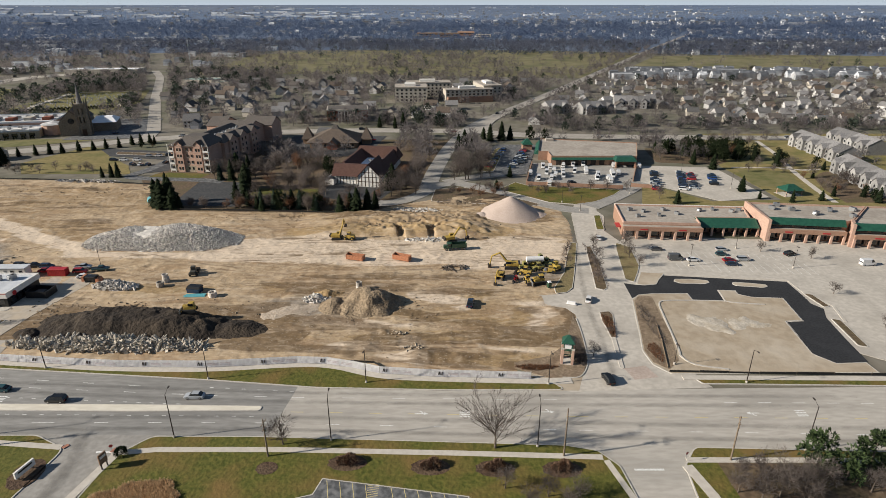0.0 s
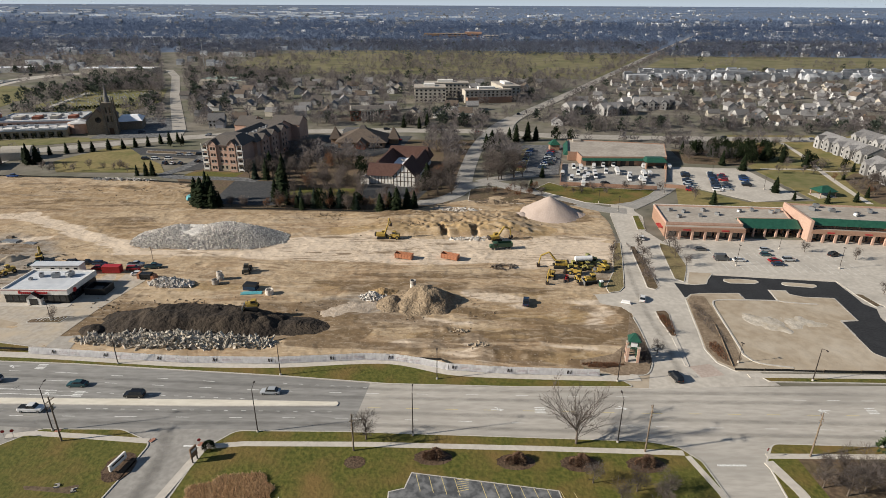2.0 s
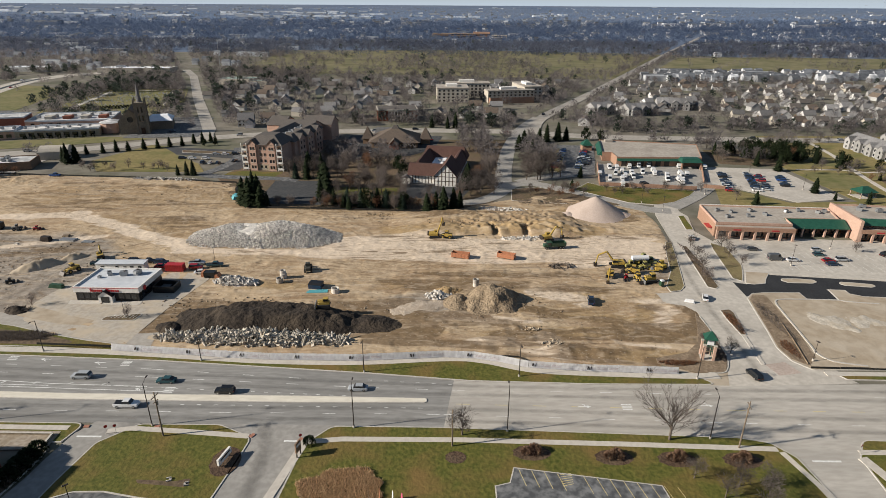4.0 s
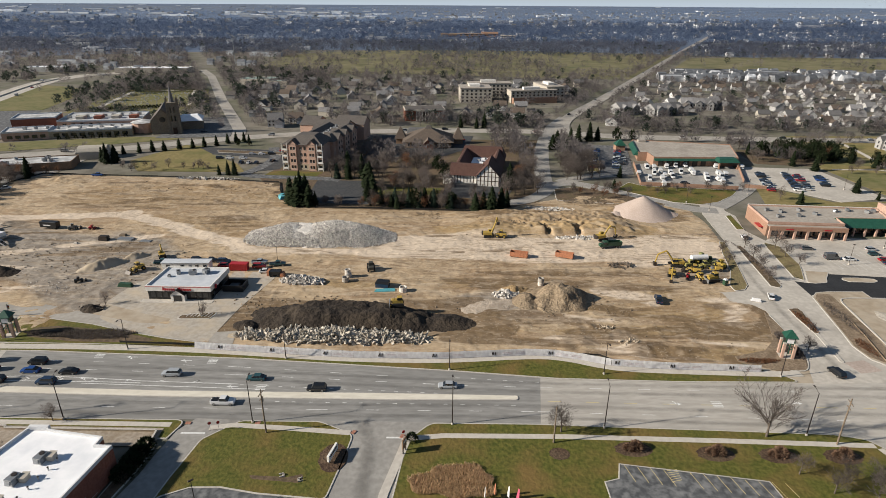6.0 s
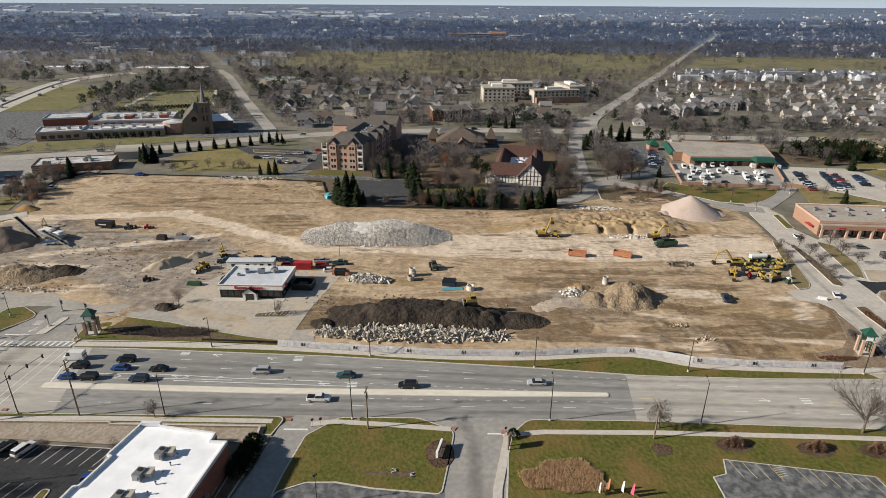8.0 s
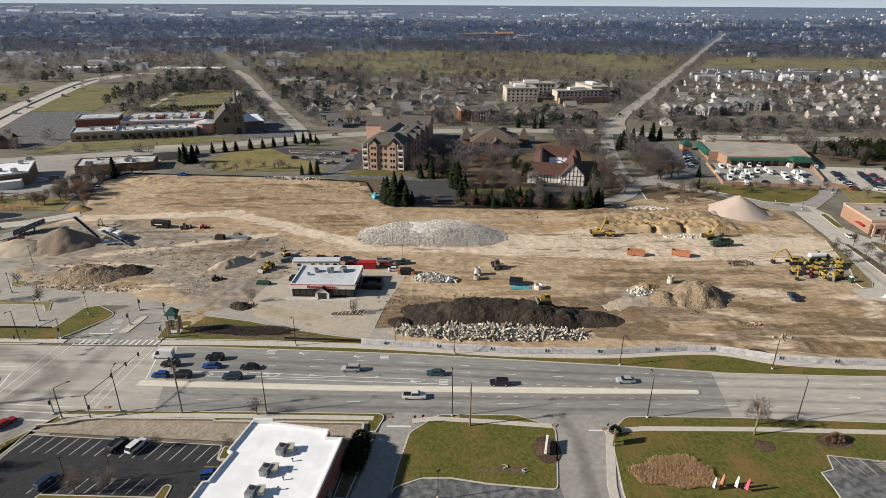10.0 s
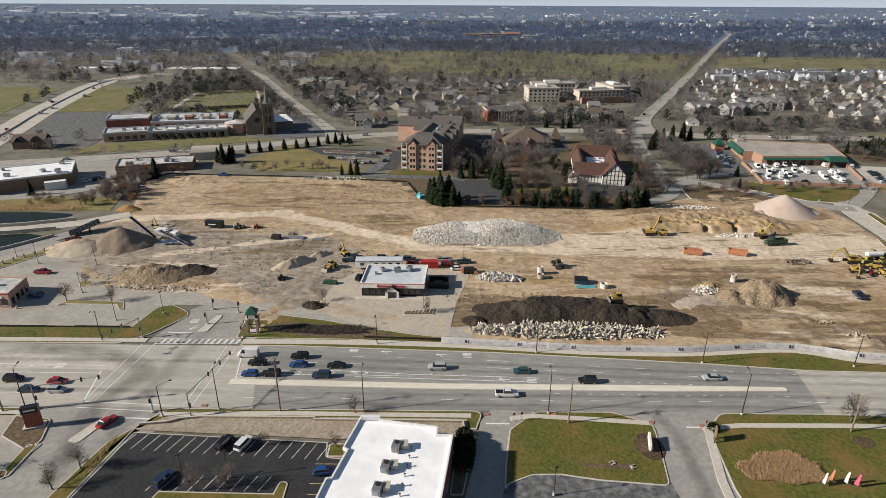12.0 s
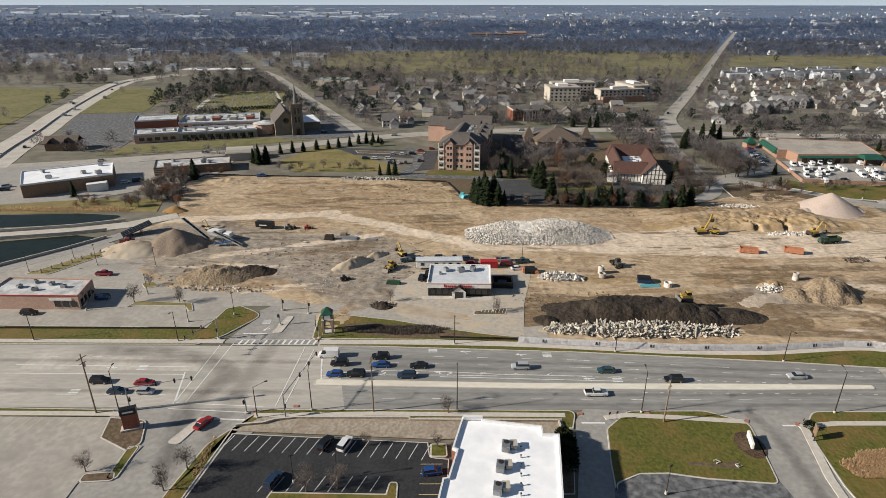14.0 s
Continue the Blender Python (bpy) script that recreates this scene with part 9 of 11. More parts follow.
def manhole_ring(x, y, z=0.1, s=1.0, tilt=0.0):
    def make():
        r = thing("concrete_ring", 0, 0, 0, 0, "pale precast concrete manhole ring", "pipe")
        n = 16
        prof = [(0.9, 0), (0.9, 1.2), (0.72, 1.2), (0.72, 0)]
        bm = bmesh.new()
        rows = [[bm.verts.new((q * math.cos(6.2832 * i / n), q * math.sin(6.2832 * i / n), zz)) for i in range(n)] for q, zz in prof]
        for a, b in zip(rows, rows[1:] + rows[:1]):
            for i in range(n):
                bm.faces.new((a[i], a[(i + 1) % n], b[(i + 1) % n], b[i]))
        bmesh.ops.recalc_face_normals(bm, faces=bm.faces[:])
        part("ring", bm, RUBBLE, r)
        return r
    return tagged(stamp(("manhole",), make, pose(x, y, z, tilt, 0, 30 * x), s), group="concrete rings")


excavator(-42, 215.5, 0, raised=True, s=1.0)
loader(-37.5, 215, 170)
excavator(3, 213, 25, s=1.05)
dump_truck(4.5, 205, 188)
excavator(24, 188, 178, s=1.1)
excavator(19.5, 179.5, 250, s=0.85)
loader(24.5, 177.8, 250, RED_PAINT, "red", 0.55)
bulldozer(32, 175.5, 190, s=1.1)
loader(28, 182.5, 160)
loader(28.5, 176.5, 280, s=0.8)
roller(37, 184, 170)
for i, (x, y, tt) in enumerate(((29, 187, 10), (32.5, 190, 60), (36.5, 190, 160), (33, 186, 190), (39.5, 187.5, 110), (35.5, 193.5, 20))):
    loader(x, y, tt, plain("faded_machine_%d" % i, ((0.34, 0.30, 0.09), (0.42, 0.30, 0.05), (0.25, 0.25, 0.10))[i % 3], 0.7, vary=0.4), "faded yellow-green", 0.95)
tk = thing("fuel_tank", 32.5, 189, 0.1, 5, "white cylindrical fuel tank on a steel stand", "tank")
part("tank", tube((-3, 0, 3.0), (3, 0, 3.0), 1.0, 1.0, 16), WHITE_PAINT, tk)
for q in (-2.2, 2.2):
    part("stand", box(q - 0.2, -0.9, 0, q + 0.2, 0.9, 2.4), STEEL_DARK, tk)
tb = thing("portable_toilet", 35, 172.5, 0.1, 15, "green portable toilet cabin with white roof", "toilet cabin")
part("cabin", box(-0.6, -0.6, 0.1, 0.6, 0.6, 2.0, None, 0.05), GREEN_PAINT, tb)
part("roof", frustum(-0.65, -0.65, 0.65, 0.65, 2.0, -0.4, -0.4, 0.4, 0.4, 2.35), WHITE_PAINT, tb)
part("door", box(-0.45, -0.64, 0.2, 0.45, -0.59, 1.9), GREEN_PAINT, tb)
roll_off(-32, 195.5, -17)
roll_off(-15, 195.2, -24)
bulldozer(-74, 150.5, 185, 3.3, 1.0)
loader(-86, 183, 100, plain("dark_loader", (0.06, 0.06, 0.05), 0.6), "dark")
manhole_ring(-93.6, 173.5, 0.1, 1.3)
manhole_ring(-93.2, 177, 0.1, 1.3)
manhole_ring(-93.3, 177, 1.6, 1.1)
manhole_ring(-73.5, 166, 0.1, 1.45)
manhole_ring(-27.5, 171.5, 0.1, 1.1)
manhole_ring(-27.5, 171.5, 1.4, 1.1)
rnd = random.Random(8)
for i in range(26):
    manhole_ring(-114 + 12.5 * rnd.random(), 171 + 4.5 * rnd.random(), 0.1 + 1.0 * (i % 3 == 0), rnd.uniform(0.6, 0.95), rnd.choice((0, 0, 90)))
pp = thing("pipe_bundle", -79.5, 166.2, 0.1, 4, "stack of light blue plastic pipes", "pipe")
for i in range(6):
    part("pipe", tube((-3.4 + 0.3 * (i % 3), -0.6 + 0.3 * i, 0.2 + 0.12 * (i % 2)), (3.4, -0.6 + 0.3 * i, 0.2 + 0.12 * (i % 2)), 0.16, 0.16, 8), TEAL, pp)
cb = thing("tool_crate", -80.5, 169.5, 0.1, -10, "dark blue steel trench box", "crate")
part("body", box(-2.2, -1.4, 0, 2.2, 1.4, 1.6, None, 0.08), PAINTS["navy"], cb)
part("lid", frustum(-2.3, -1.5, 2.3, 1.5, 1.6, -2.1, -0.6, 2.1, 1.4, 2.1), BLACK_PAINT, cb)


def office_trailer():
    r = thing("office_trailer", -150.5, 181.5, 0.08, 1, "long white site office trailer with grey roof", "trailer")
    part("body", box(-8.2, -1.7, 0.7, 8.2, 1.7, 3.4, None, 0.05), STUCCO_WHITE, r)
    part("roof", box(-8.4, -1.9, 3.4, 8.4, 1.9, 3.6), ROOF_PALE, r, "flat pale roof")
    for x in (-6, -1, 4, 6.8):
        part("window", box(x - 0.6, -1.75, 1.7, x + 0.6, -1.68, 2.7), GLASS_DARK, r, "dark trailer window")
    part("door", box(1.2, -1.75, 0.8, 2.2, -1.68, 2.8), STEEL_GREY, r)
    for x in (-4, 4):
        for y in (-1.3, 1.3):
            part("wheel", tube((x, y - 0.15, 0.4), (x, y + 0.15, 0.4), 0.4, 0.4, 10), RUBBER, r)
    part("step", box(1.0, -2.6, 0, 2.4, -1.75, 0.6), POLE_WOOD, r)


office_trailer()
ct = thing("shipping_container", -132.5, 182.3, 0.08, -1, "bright red corrugated shipping container", "container")
part("shell", box(-3.1, -1.2, 0.1, 3.1, 1.2, 2.6, None, 0.04), RED_PAINT, ct)
for i in range(11):
    part("rib", box(-3.0 + 0.58 * i, -1.26, 0.2, -2.8 + 0.58 * i, -1.2, 2.5), RED_PAINT, ct)
part("door", box(3.1, -1.1, 0.2, 3.16, 1.1, 2.5), RED_PAINT, ct)
sk = thing("skid_steer", -118.5, 177.5, 0.08, 0, "orange and black skid steer beside rubble", "loader")
part("body", box(-2.2, -1.2, 0.6, 2.0, 1.2, 2.0, None, 0.1), BLACK_PAINT, sk)
part("arm", box(-2.6, -1.4, 0.4, -1.8, 1.4, 2.1), ORANGE_PAINT, sk)
part("bucket", frustum(1.8, -1.3, 3.4, 1.3, 0, 2.0, -1.3, 2.8, 1.3, 1.3), ORANGE_PAINT, sk)
for x in (-1.2, 1.2):
    for y in (-1.1, 1.1):
        part("wheel", tube((x, y - 0.2, 0.5), (x, y + 0.2, 0.5), 0.5, 0.5, 12), RUBBER, sk)
for st, co, x, y, tt in (("pickup", "teal", -120, 186, 8), ("sedan", "white", -122.5, 180, 10), ("suv", "red", -126, 184, 5), ("pickup", "silver", -127, 187.5, 5), ("suv", "navy", -140, 188, 0), ("pickup", "black", -145, 188.5, 0),
                         ("suv", "black", -150, 189, 3), ("sedan", "red", -138.5, 184.5, 0), ("pickup", "navy", 8.5, 160.5, 80), ("suv", "black", -158, 188, 20), ("pickup", "teal", -162, 187, 15), ("suv", "black", -156.5, 172, 80), ("pickup", "black", -154.5, 174.5, 80)):
    car(st, co, x, y, tt, 0.14)
sg = thing("fallen_sign", 40, 161, 0.1, -20, "white plastic road barrier on the ground", "barrier")
part("panel", box(-1.3, -0.3, 0, 1.3, 0.3, 1.0, None, 0.1), WHITE_PAINT, sg)
part("foot", box(-1.6, -0.5, 0, 1.6, 0.5, 0.2, None, 0.05), WHITE_PAINT, sg)
excavator(-164.5, 192.5, 120, s=0.8)
loader(-168, 180.5, 240)
excavator(-300, 290, 20, ORANGE_PAINT, s=0.9, colour="orange")
excavator(-247, 219, 140, plain("tan_machine", (0.36, 0.27, 0.14), 0.6), s=0.8, colour="tan")
car("pickup", "white", -281, 276, 20, 0.1)
car("pickup", "blue", -248.5, 301.5, 0, 0.1)
for i, (x, y, tt) in enumerate(((-138, 264, 30), (-139.5, 267, 80))):
    o = thing("tarp_bundle", x, y, 0.1, tt, "turquoise tarpaulin bundle at the site edge", "tarpaulin")
    part("tarp", frustum(-2, -1.3, 2, 1.3, 0, -1.3, -0.8, 1.5, 0.9, 1.4), TEAL, o)
    part("strap", box(-0.1, -1.32, 0, 0.1, 1.32, 0.9), BLACK_PAINT, o)


def conveyor(x, y, turn, L, h, paint, label):
    r = thing("conveyor", x, y, 0.1, turn, label, "conveyor")
    rise = h / L
    part("belt", frustum(0, -0.6, L, 0.6, 0.0, 0, -0.6, L, 0.6, 0.01), RUBBER, r).matrix_basis = pose(0, 0, 0.9, 0, -math.degrees(math.atan(rise)), 0)
    for s in (-0.75, 0.65):
        part("side_frame", box(0, s, -0.3, L, s + 0.1, 0.25), paint, r).matrix_basis = pose(0, 0, 0.9, 0, -math.degrees(math.atan(rise)), 0)
    for k in range(9):
        part("roller", tube((L * k / 8, -0.6, -0.05), (L * k / 8, 0.6, -0.05), 0.1, 0.1, 6), STEEL_GREY, r).matrix_basis = pose(0, 0, 0.9, 0, -math.degrees(math.atan(rise)), 0)
    for f in (0.35, 0.65):
        for s in (-0.7, 0.7):
            part("leg", tube((L * f * 0.9, s * 1.5, 0), (L * f, s, 0.7 + h * f), 0.09, 0.08, 6), paint, r)


def crusher():
    r = thing("rock_crusher", -238, 209, 0.1, -18, "grey and blue mobile rock crusher", "crusher")
    tracks(r, 6, 2.6, 0.6, 1.0)
    part("frame", box(-5, -1.2, 1.0, 5, 1.2, 1.8, None, 0.08), STEEL_GREY, r)
    part("hopper", frustum(-5, -1.2, -1.6, 1.2, 1.8, -5.8, -2.0, -1.2, 2.0, 3.6), WHITE_PAINT, r, "white feed hopper")
    part("jaw_box", box(-1.2, -1.3, 1.8, 1.2, 1.3, 3.8, None, 0.1), STEEL_GREY, r)
    part("engine_box", box(1.4, -1.3, 1.8, 4.6, 1.3, 3.4, None, 0.1), WHITE_PAINT, r)
    part("walkway", box(-4.5, 1.3, 1.9, 4.5, 1.9, 2.0), BLUE_PAINT, r)


crusher()
conveyor(-243, 207.5, 152, 15, 7.2, STEEL_GREY, "grey stacking conveyor over a stone cone")
conveyor(-228, 201, 155, 14, 3.5, STEEL_GREY, "long grey conveyor between heaps")
conveyor(-239, 202.5, 2, 8, 1.2, BLUE_PAINT, "low blue feed conveyor")
for i in range(3):
    conveyor(-281 + 1.1 * i, 213 - 1.5 * i, 40, 12, 3.0, PAINTS["navy"], "dark blue folded conveyor")
for st, co, x, y, tt in (("pickup", "red", -275, 206, 25), ("pickup", "red", -268, 175.5, 0), ("hatch", "blue", -259, 157.5, 5), ("suv", "black", -276, 147.5, 0)):
    car(st, co, x, y, tt, 0.08)
ts = thing("box_trailer", -224, 222, 0.1, -8, "black box trailer on bare ground", "trailer")
part("shell", box(-4.2, -1.2, 0.6, 3.4, 1.2, 3.0, None, 0.05), BLACK_PAINT, ts)
part("mark", box(-2.6, -1.24, 1.4, 0.8, -1.2, 1.8), WHITE_PAINT, ts, "white printed bar")
for x in (1.2, 2.3):
    for y in (-1.1, 1.1):
        part("wheel", tube((x, y - 0.15, 0.45), (x, y + 0.15, 0.45), 0.45, 0.45, 12), RUBBER, ts)
loader(-214, 221, 30, plain("grey_machine", (0.25, 0.24, 0.22), 0.6), "grey", 0.8)
loader(-206, 221, 10, RED_PAINT, "red", 0.6)
loader(-183, 171.5, 30, BLACK_PAINT, "black", 0.6)
for x, y, w, d, h, m in ((-195, 209, 4, 2.2, 2.0, STEEL_DARK), (-187, 210, 7, 3, 0.5, STEEL_GREY), (-190, 214, 3, 1.6, 0.8, POLE_WOOD), (-166, 168.5, 5, 1.6, 1.2, GREEN_PAINT), (-204, 205, 2, 1.2, 0.7, RUBBLE), (-178, 208, 5, 2, 0.4, STEEL_GREY)):
    o = thing("scrap_bin", x, y, 0.1, -8, "grey scrap panels stacked on the ground", "scrap")
    for k in range(4):
        part("panel", box(-w / 2 + 0.15 * k, -d / 2 + 0.1 * k, h * k / 4, w / 2 - 0.1 * k, d / 2 - 0.12 * (k % 2), h * (k + 0.8) / 4), m, o)


def low_wall(name, label, pts, h, thick, material, z=0.15):
    r = thing(name, 0, 0, z, 0, label, "wall")
    for (ax, ay), (bx, by) in zip(pts, pts[1:]):
        d = Vector((bx - ax, by - ay))
        n = max(1, round(d.length / 9))
        for i in range(n):
            o = part("panel", box(0.01, -thick / 2, 0, d.length / n - 0.01, thick / 2, h, None, 0.02), material, r)
            o.matrix_basis = pose(ax + d.x * i / n, ay + d.y * i / n, 0, 0, 0, math.degrees(math.atan2(d.y, d.x)))
            c = part("coping", box(0, -thick / 2 - 0.06, h, d.length / n, thick / 2 + 0.06, h + 0.08), KERB_CONCRETE, o, "pale coping")
    return r


low_wall("retaining_wall", "low tan block retaining wall round a planting bed", [(-196, 95.8), (-190, 96.6), (-187.5, 97.8), (-183, 98.4), (-157, 98.3), (-156.8, 97.6), (-123, 97.2), (-122.8, 93.6)], 0.55, 0.3, STONE_TAN)
low_wall("bridge_parapet", "pale concrete bridge parapet", [(-420, 204.2), (-332, 208.6), (-304, 214.4), (-290, 219)], 1.1, 0.4, WALK_CONCRETE, 0.1)
low_wall("bridge_parapet", "pale concrete bridge parapet", [(-420, 213.4), (-334, 217.6), (-306, 223.6), (-288, 230.6)], 1.1, 0.4, WALK_CONCRETE, 0.1)
low_wall("pond_wall", "low grey wall between a drive and a pond", [(-286, 211), (-296, 198.5), (-316, 177), (-345, 148)], 0.9, 0.4, STUCCO_CREAM, 0.05)
for i in range(10):
    o = thing("bollard", -291.5 + 1.95 * i, 177.5 + 2.9 * i, 0.2, 0, "short cream concrete post on a grass strip", "bollard")
    part("post", box(-0.3, -0.3, 0, 0.3, 0.3, 1.2, None, 0.04), STUCCO_CREAM, o)
    part("cap", frustum(-0.35, -0.35, 0.35, 0.35, 1.2, -0.1, -0.1, 0.1, 0.1, 1.4), STUCCO_CREAM, o)

# ---- street furniture ----
for x, y in ((-58.5, 121.6), (-19, 120.2), (26, 119.6), (-102, 126.4), (-146, 130.2), (-224, 132.0), (-265, 132.5), (75, 120.2), (120, 119.8)):
    street_lamp(x, y, 0, 9.4, 1.5)
for x, y in ((-103, 100.6), (-58, 100.4), (-24, 99.6), (20, 97.6), (76, 96.4), (-146, 101.2), (-180, 101.6), (-225, 101.2)):
    street_lamp(x, y, 180, 11.2, 1.5)
street_lamp(-192, 98.8, 120, 8.5, 2.6)
for x, y, h, t in ((-36.2, 94.7, 9.5, 80), (25, 94.8, 12, 80), (59, 93.6, 11, 70), (-99, 97.2, 11.5, 80), (-165.5, 101, 15, 75), (-230, 100.6, 16, 70)):
    utility_pole(x, y, t, h)
for x, y, h in ((-106, 76, 7), (-225.5, 143, 7), (-260, 150, 6), (-170.5, 80, 7), (-213, 147, 7.5), (-133.5, 149, 6.5), (-246, 161, 7), (-275, 184, 8), (-253, 182.5, 7.5), (-287, 190, 8), (-296, 178, 8), (88, 190, 8), (124, 188, 8), (150, 164, 8.5), (196, 150, 8), (112, 206, 7), (62, 250, 7), (56, 262, 8), (-179, 79, 7), (-120, 186.5, 7), (92, 276, 7.5), (130, 310, 8), (146, 285, 8), (60, 128, 6)):
    lot_lamp(x, y, h, 20 * x)


def signal_head(root, x, y, z, turn=0):
    h = part("signal_head", box(-0.2, -0.15, -0.55, 0.2, 0.15, 0.55, None, 0.03), BLACK_PAINT, root, "black three-lens signal head")
    h.matrix_basis = pose(x, y, z, 0, 0, turn)
    for k, c in enumerate((LAMP_RED, YELLOW_PAINT, GREEN_PAINT)):
        part("lens", tube((0, -0.16, 0.35 - 0.35 * k), (0, -0.2, 0.35 - 0.35 * k), 0.13, 0.13, 8), c, h, "round signal lens")


def traffic_signal(x, y, turn, reach, h=6.5):
    r = thing("traffic_signal", x, y, 0.12, turn, "grey steel mast arm with black traffic signals", "traffic signal")
    part("base", tube((0, 0, 0), (0, 0, 0.25), 0.5, 0.5, 10), WALK_CONCRETE, r)
    part("pole", tube((0, 0, 0.25), (0, 0, h), 0.17, 0.13, 8), STEEL_GREY, r)
    if reach:
        part("mast_arm", tube((0, 0, h - 0.3), (reach, 0, h + 0.5), 0.12, 0.06, 8), STEEL_GREY, r)
        for f in (0.45, 0.72, 0.97):
            signal_head(r, reach * f, -0.25, h - 0.1 + 0.6 * f, 90)
    signal_head(r, 0.35, 0, 3.0, 45)


traffic_signal(-185.5, 98.8, 75, 17)
traffic_signal(-222.5, 101.5, 12, 15)
traffic_signal(-213, 133.2, 250, 12)
traffic_signal(-184.5, 133.5, 170, 0, 4.5)
traffic_signal(-197.5, 141, 190, 0, 4.0)
traffic_signal(-195, 100.6, 190, 0, 4.0)
for x, y in ((-199, 150), (-190.5, 148)):
    traffic_signal(x, y, 0, 0, 4.0)


def sign_board(name, label, x, y, z, turn, w, h, foot, material, thick=0.4, bars=None):
    r = thing(name, x, y, z, turn, label, "sign")
    part("panel", box(-w / 2, -thick / 2, foot, w / 2, thick / 2, foot + h, None, 0.04), material, r)
    for s in (-1, 1):
        part("post", box(s * w * 0.36 - 0.1, -0.1, 0, s * w * 0.36 + 0.1, 0.1, foot + 0.02), STEEL_DARK, r)
    if bars:
        part("lettering_bar", box(-w * 0.36, -thick / 2 - 0.03, foot + h * 0.55, w * 0.36, -thick / 2, foot + h * 0.8), bars, r, "plain bar of lettering")
    return r


sign_board("monument_sign", "white stone monument sign in a mulch bed", -83.0, 89.8, 0.18, 76, 4.4, 1.5, 0.5, STUCCO_WHITE, 0.5, STEEL_DARK)
sign_board("driveway_sign", "dark brown driveway sign with pale panel", -68.2, 91.5, 0.15, 70, 1.8, 2.4, 1.2, BRICK_BROWN, 0.3, WHITE_PAINT)
m = thing("monument_sign", -219, 95.2, 0.2, 20, "red brick pylon sign with black top panel", "sign")
part("pylon", box(-1.6, -0.6, 0, 1.6, 0.6, 4.0, None, 0.05), BRICK_RED, m)
part("panel", box(-1.7, -0.7, 4.0, 1.7, 0.7, 5.6, None, 0.05), BLACK_PAINT, m, "black sign panel")
part("lettering_bar", box(-1.1, -0.74, 4.6, 1.1, -0.7, 5.0), WHITE_PAINT, m, "plain white bar of lettering")
part("plinth", box(-2.2, -1.0, 0, 2.2, 1.0, 0.4), WALK_CONCRETE, m)
for i, (x, y, c) in enumerate(((-52, 78.3, WHITE_PAINT), (-50, 79.2, ORANGE_PAINT), (-47.4, 78.6, WHITE_PAINT), (-45.6, 78, plain("pink_paint", (0.6, 0.12, 0.2))))):
    o = thing("feather_flag", x, y, 0.13, 100 + 10 * i, ("white", "orange", "white", "pink")[i] + " advertising flag on a thin pole", "flag")
    part("pole", tube((0, 0, 0), (0, 0, 3.4), 0.03, 0.02, 6), STEEL_DARK, o)
    part("cloth", frustum(0.03, -0.02, 0.8, 0.02, 0.6, 0.03, -0.02, 0.35, 0.02, 3.4), c, o)
for x, y in ((-68.6, 95.3), (49.6, 93.2), (-111.4, 97.6), (-109.6, 97.9)):
    o = thing("road_sign", x, y, 0.15, 30, "small red and white road sign on a post", "sign")
    part("post", tube((0, 0, 0), (0, 0, 2.4), 0.03, 0.03, 6), STEEL_GREY, o)
    part("plate", tube((0, -0.04, 2.1), (0, -0.02, 2.1), 0.38, 0.38, 8), RED_PAINT, o, "red eight-sided plate")


# ---- markings ----
class Paint:
    """Painted lines of one sheet, gathered into one thin mesh for each colour."""

    def __init__(self, name, label):
        self.name, self.label, self.layers = name, label, {}

    def layer(self, material):
        return self.layers.setdefault(material.name, (bmesh.new(), material))[0]

    def done(self):
        for bm, material in self.layers.values():
            tagged(new(self.name, mesh_of(self.name, bm, material)), self.label, "road marking", kind="structure")


def mark(x0, y0, x1, y1, wide, material, root, z=0.02):
    strip([(x0, y0), (x1, y1)], wide, z, root.layer(material))


lanes = Paint("lane_marking", "painted lane lines and arrows on the street")


def lane_line(pts, dash, gap, wide=0.15, z=0.014, material=None):
    for (ax, ay), (bx, by) in zip(pts, pts[1:]):
        L = math.hypot(bx - ax, by - ay)
        s = 0.0
        while s < L:
            e = min(s + dash, L)
            mark(ax + (bx - ax) * s / L, ay + (by - ay) * s / L, ax + (bx - ax) * e / L, ay + (by - ay) * e / L, wide, material or PAINT_WHITE, lanes, z)
            s = e + gap


lane_line([(-176, 106.2), (-90, 105.4), (-38, 105.2), (30, 102.8), (110, 101)], 3, 9)
lane_line([(-176, 121.8), (-113, 119.0), (-57, 115.2), (-36, 114.4), (30, 113.4)], 3, 9)
lane_line([(-176, 125.4), (-113, 122.4), (-70, 118.5)], 3, 9)
lane_line([(-180.4, 113.9), (-177, 116.3), (-169.6, 117.6), (-160.6, 117.8), (-148.5, 117.1), (-135.4, 116), (-111, 115)], 60, 0.1, 0.2)
lane_line([(-180.6, 115.6), (-169, 115.7), (-148.5, 115.6), (-135.4, 115.2)], 60, 0.1, 0.18)
for k in range(7):
    x = -174 + 8.6 * k
    lane_line([(x, 115.8), (x + 1.4, 116.6 if k else 116.2), (x, along([(-180, 114.4), (-169.6, 117.5), (-148, 117), (-111, 115)], x))], 5, 0.1, 0.2)
for x, y, t in ((-185, 133.1, 10), (-193.1, 101, 40), (-184.1, 103.0, 0), (-117.4, 100.2, 0), (-101.8, 100.4, 0), (-69, 96.4, 70), (-79.8, 97.6, 60)):
    rp = sheet("tactile_pad", [(-0.6, -0.4), (0.6, -0.4), (0.6, 0.4), (-0.6, 0.4)], 0.175, BRICK_PAVE, "red tactile paving pad at a kerb ramp", "paving")
    rp.matrix_world = pose(x, y, 0, 0, 0, t)
lane_line([(-120, 115.3), (-60, 111.8)], 1.0, 2.2)
lane_line([(-150, 114.9), (-104, 112.9)], 60, 0.1, 0.2)
lane_line([(-100, 108.2), (-42, 107.4)], 1.0, 3.0)
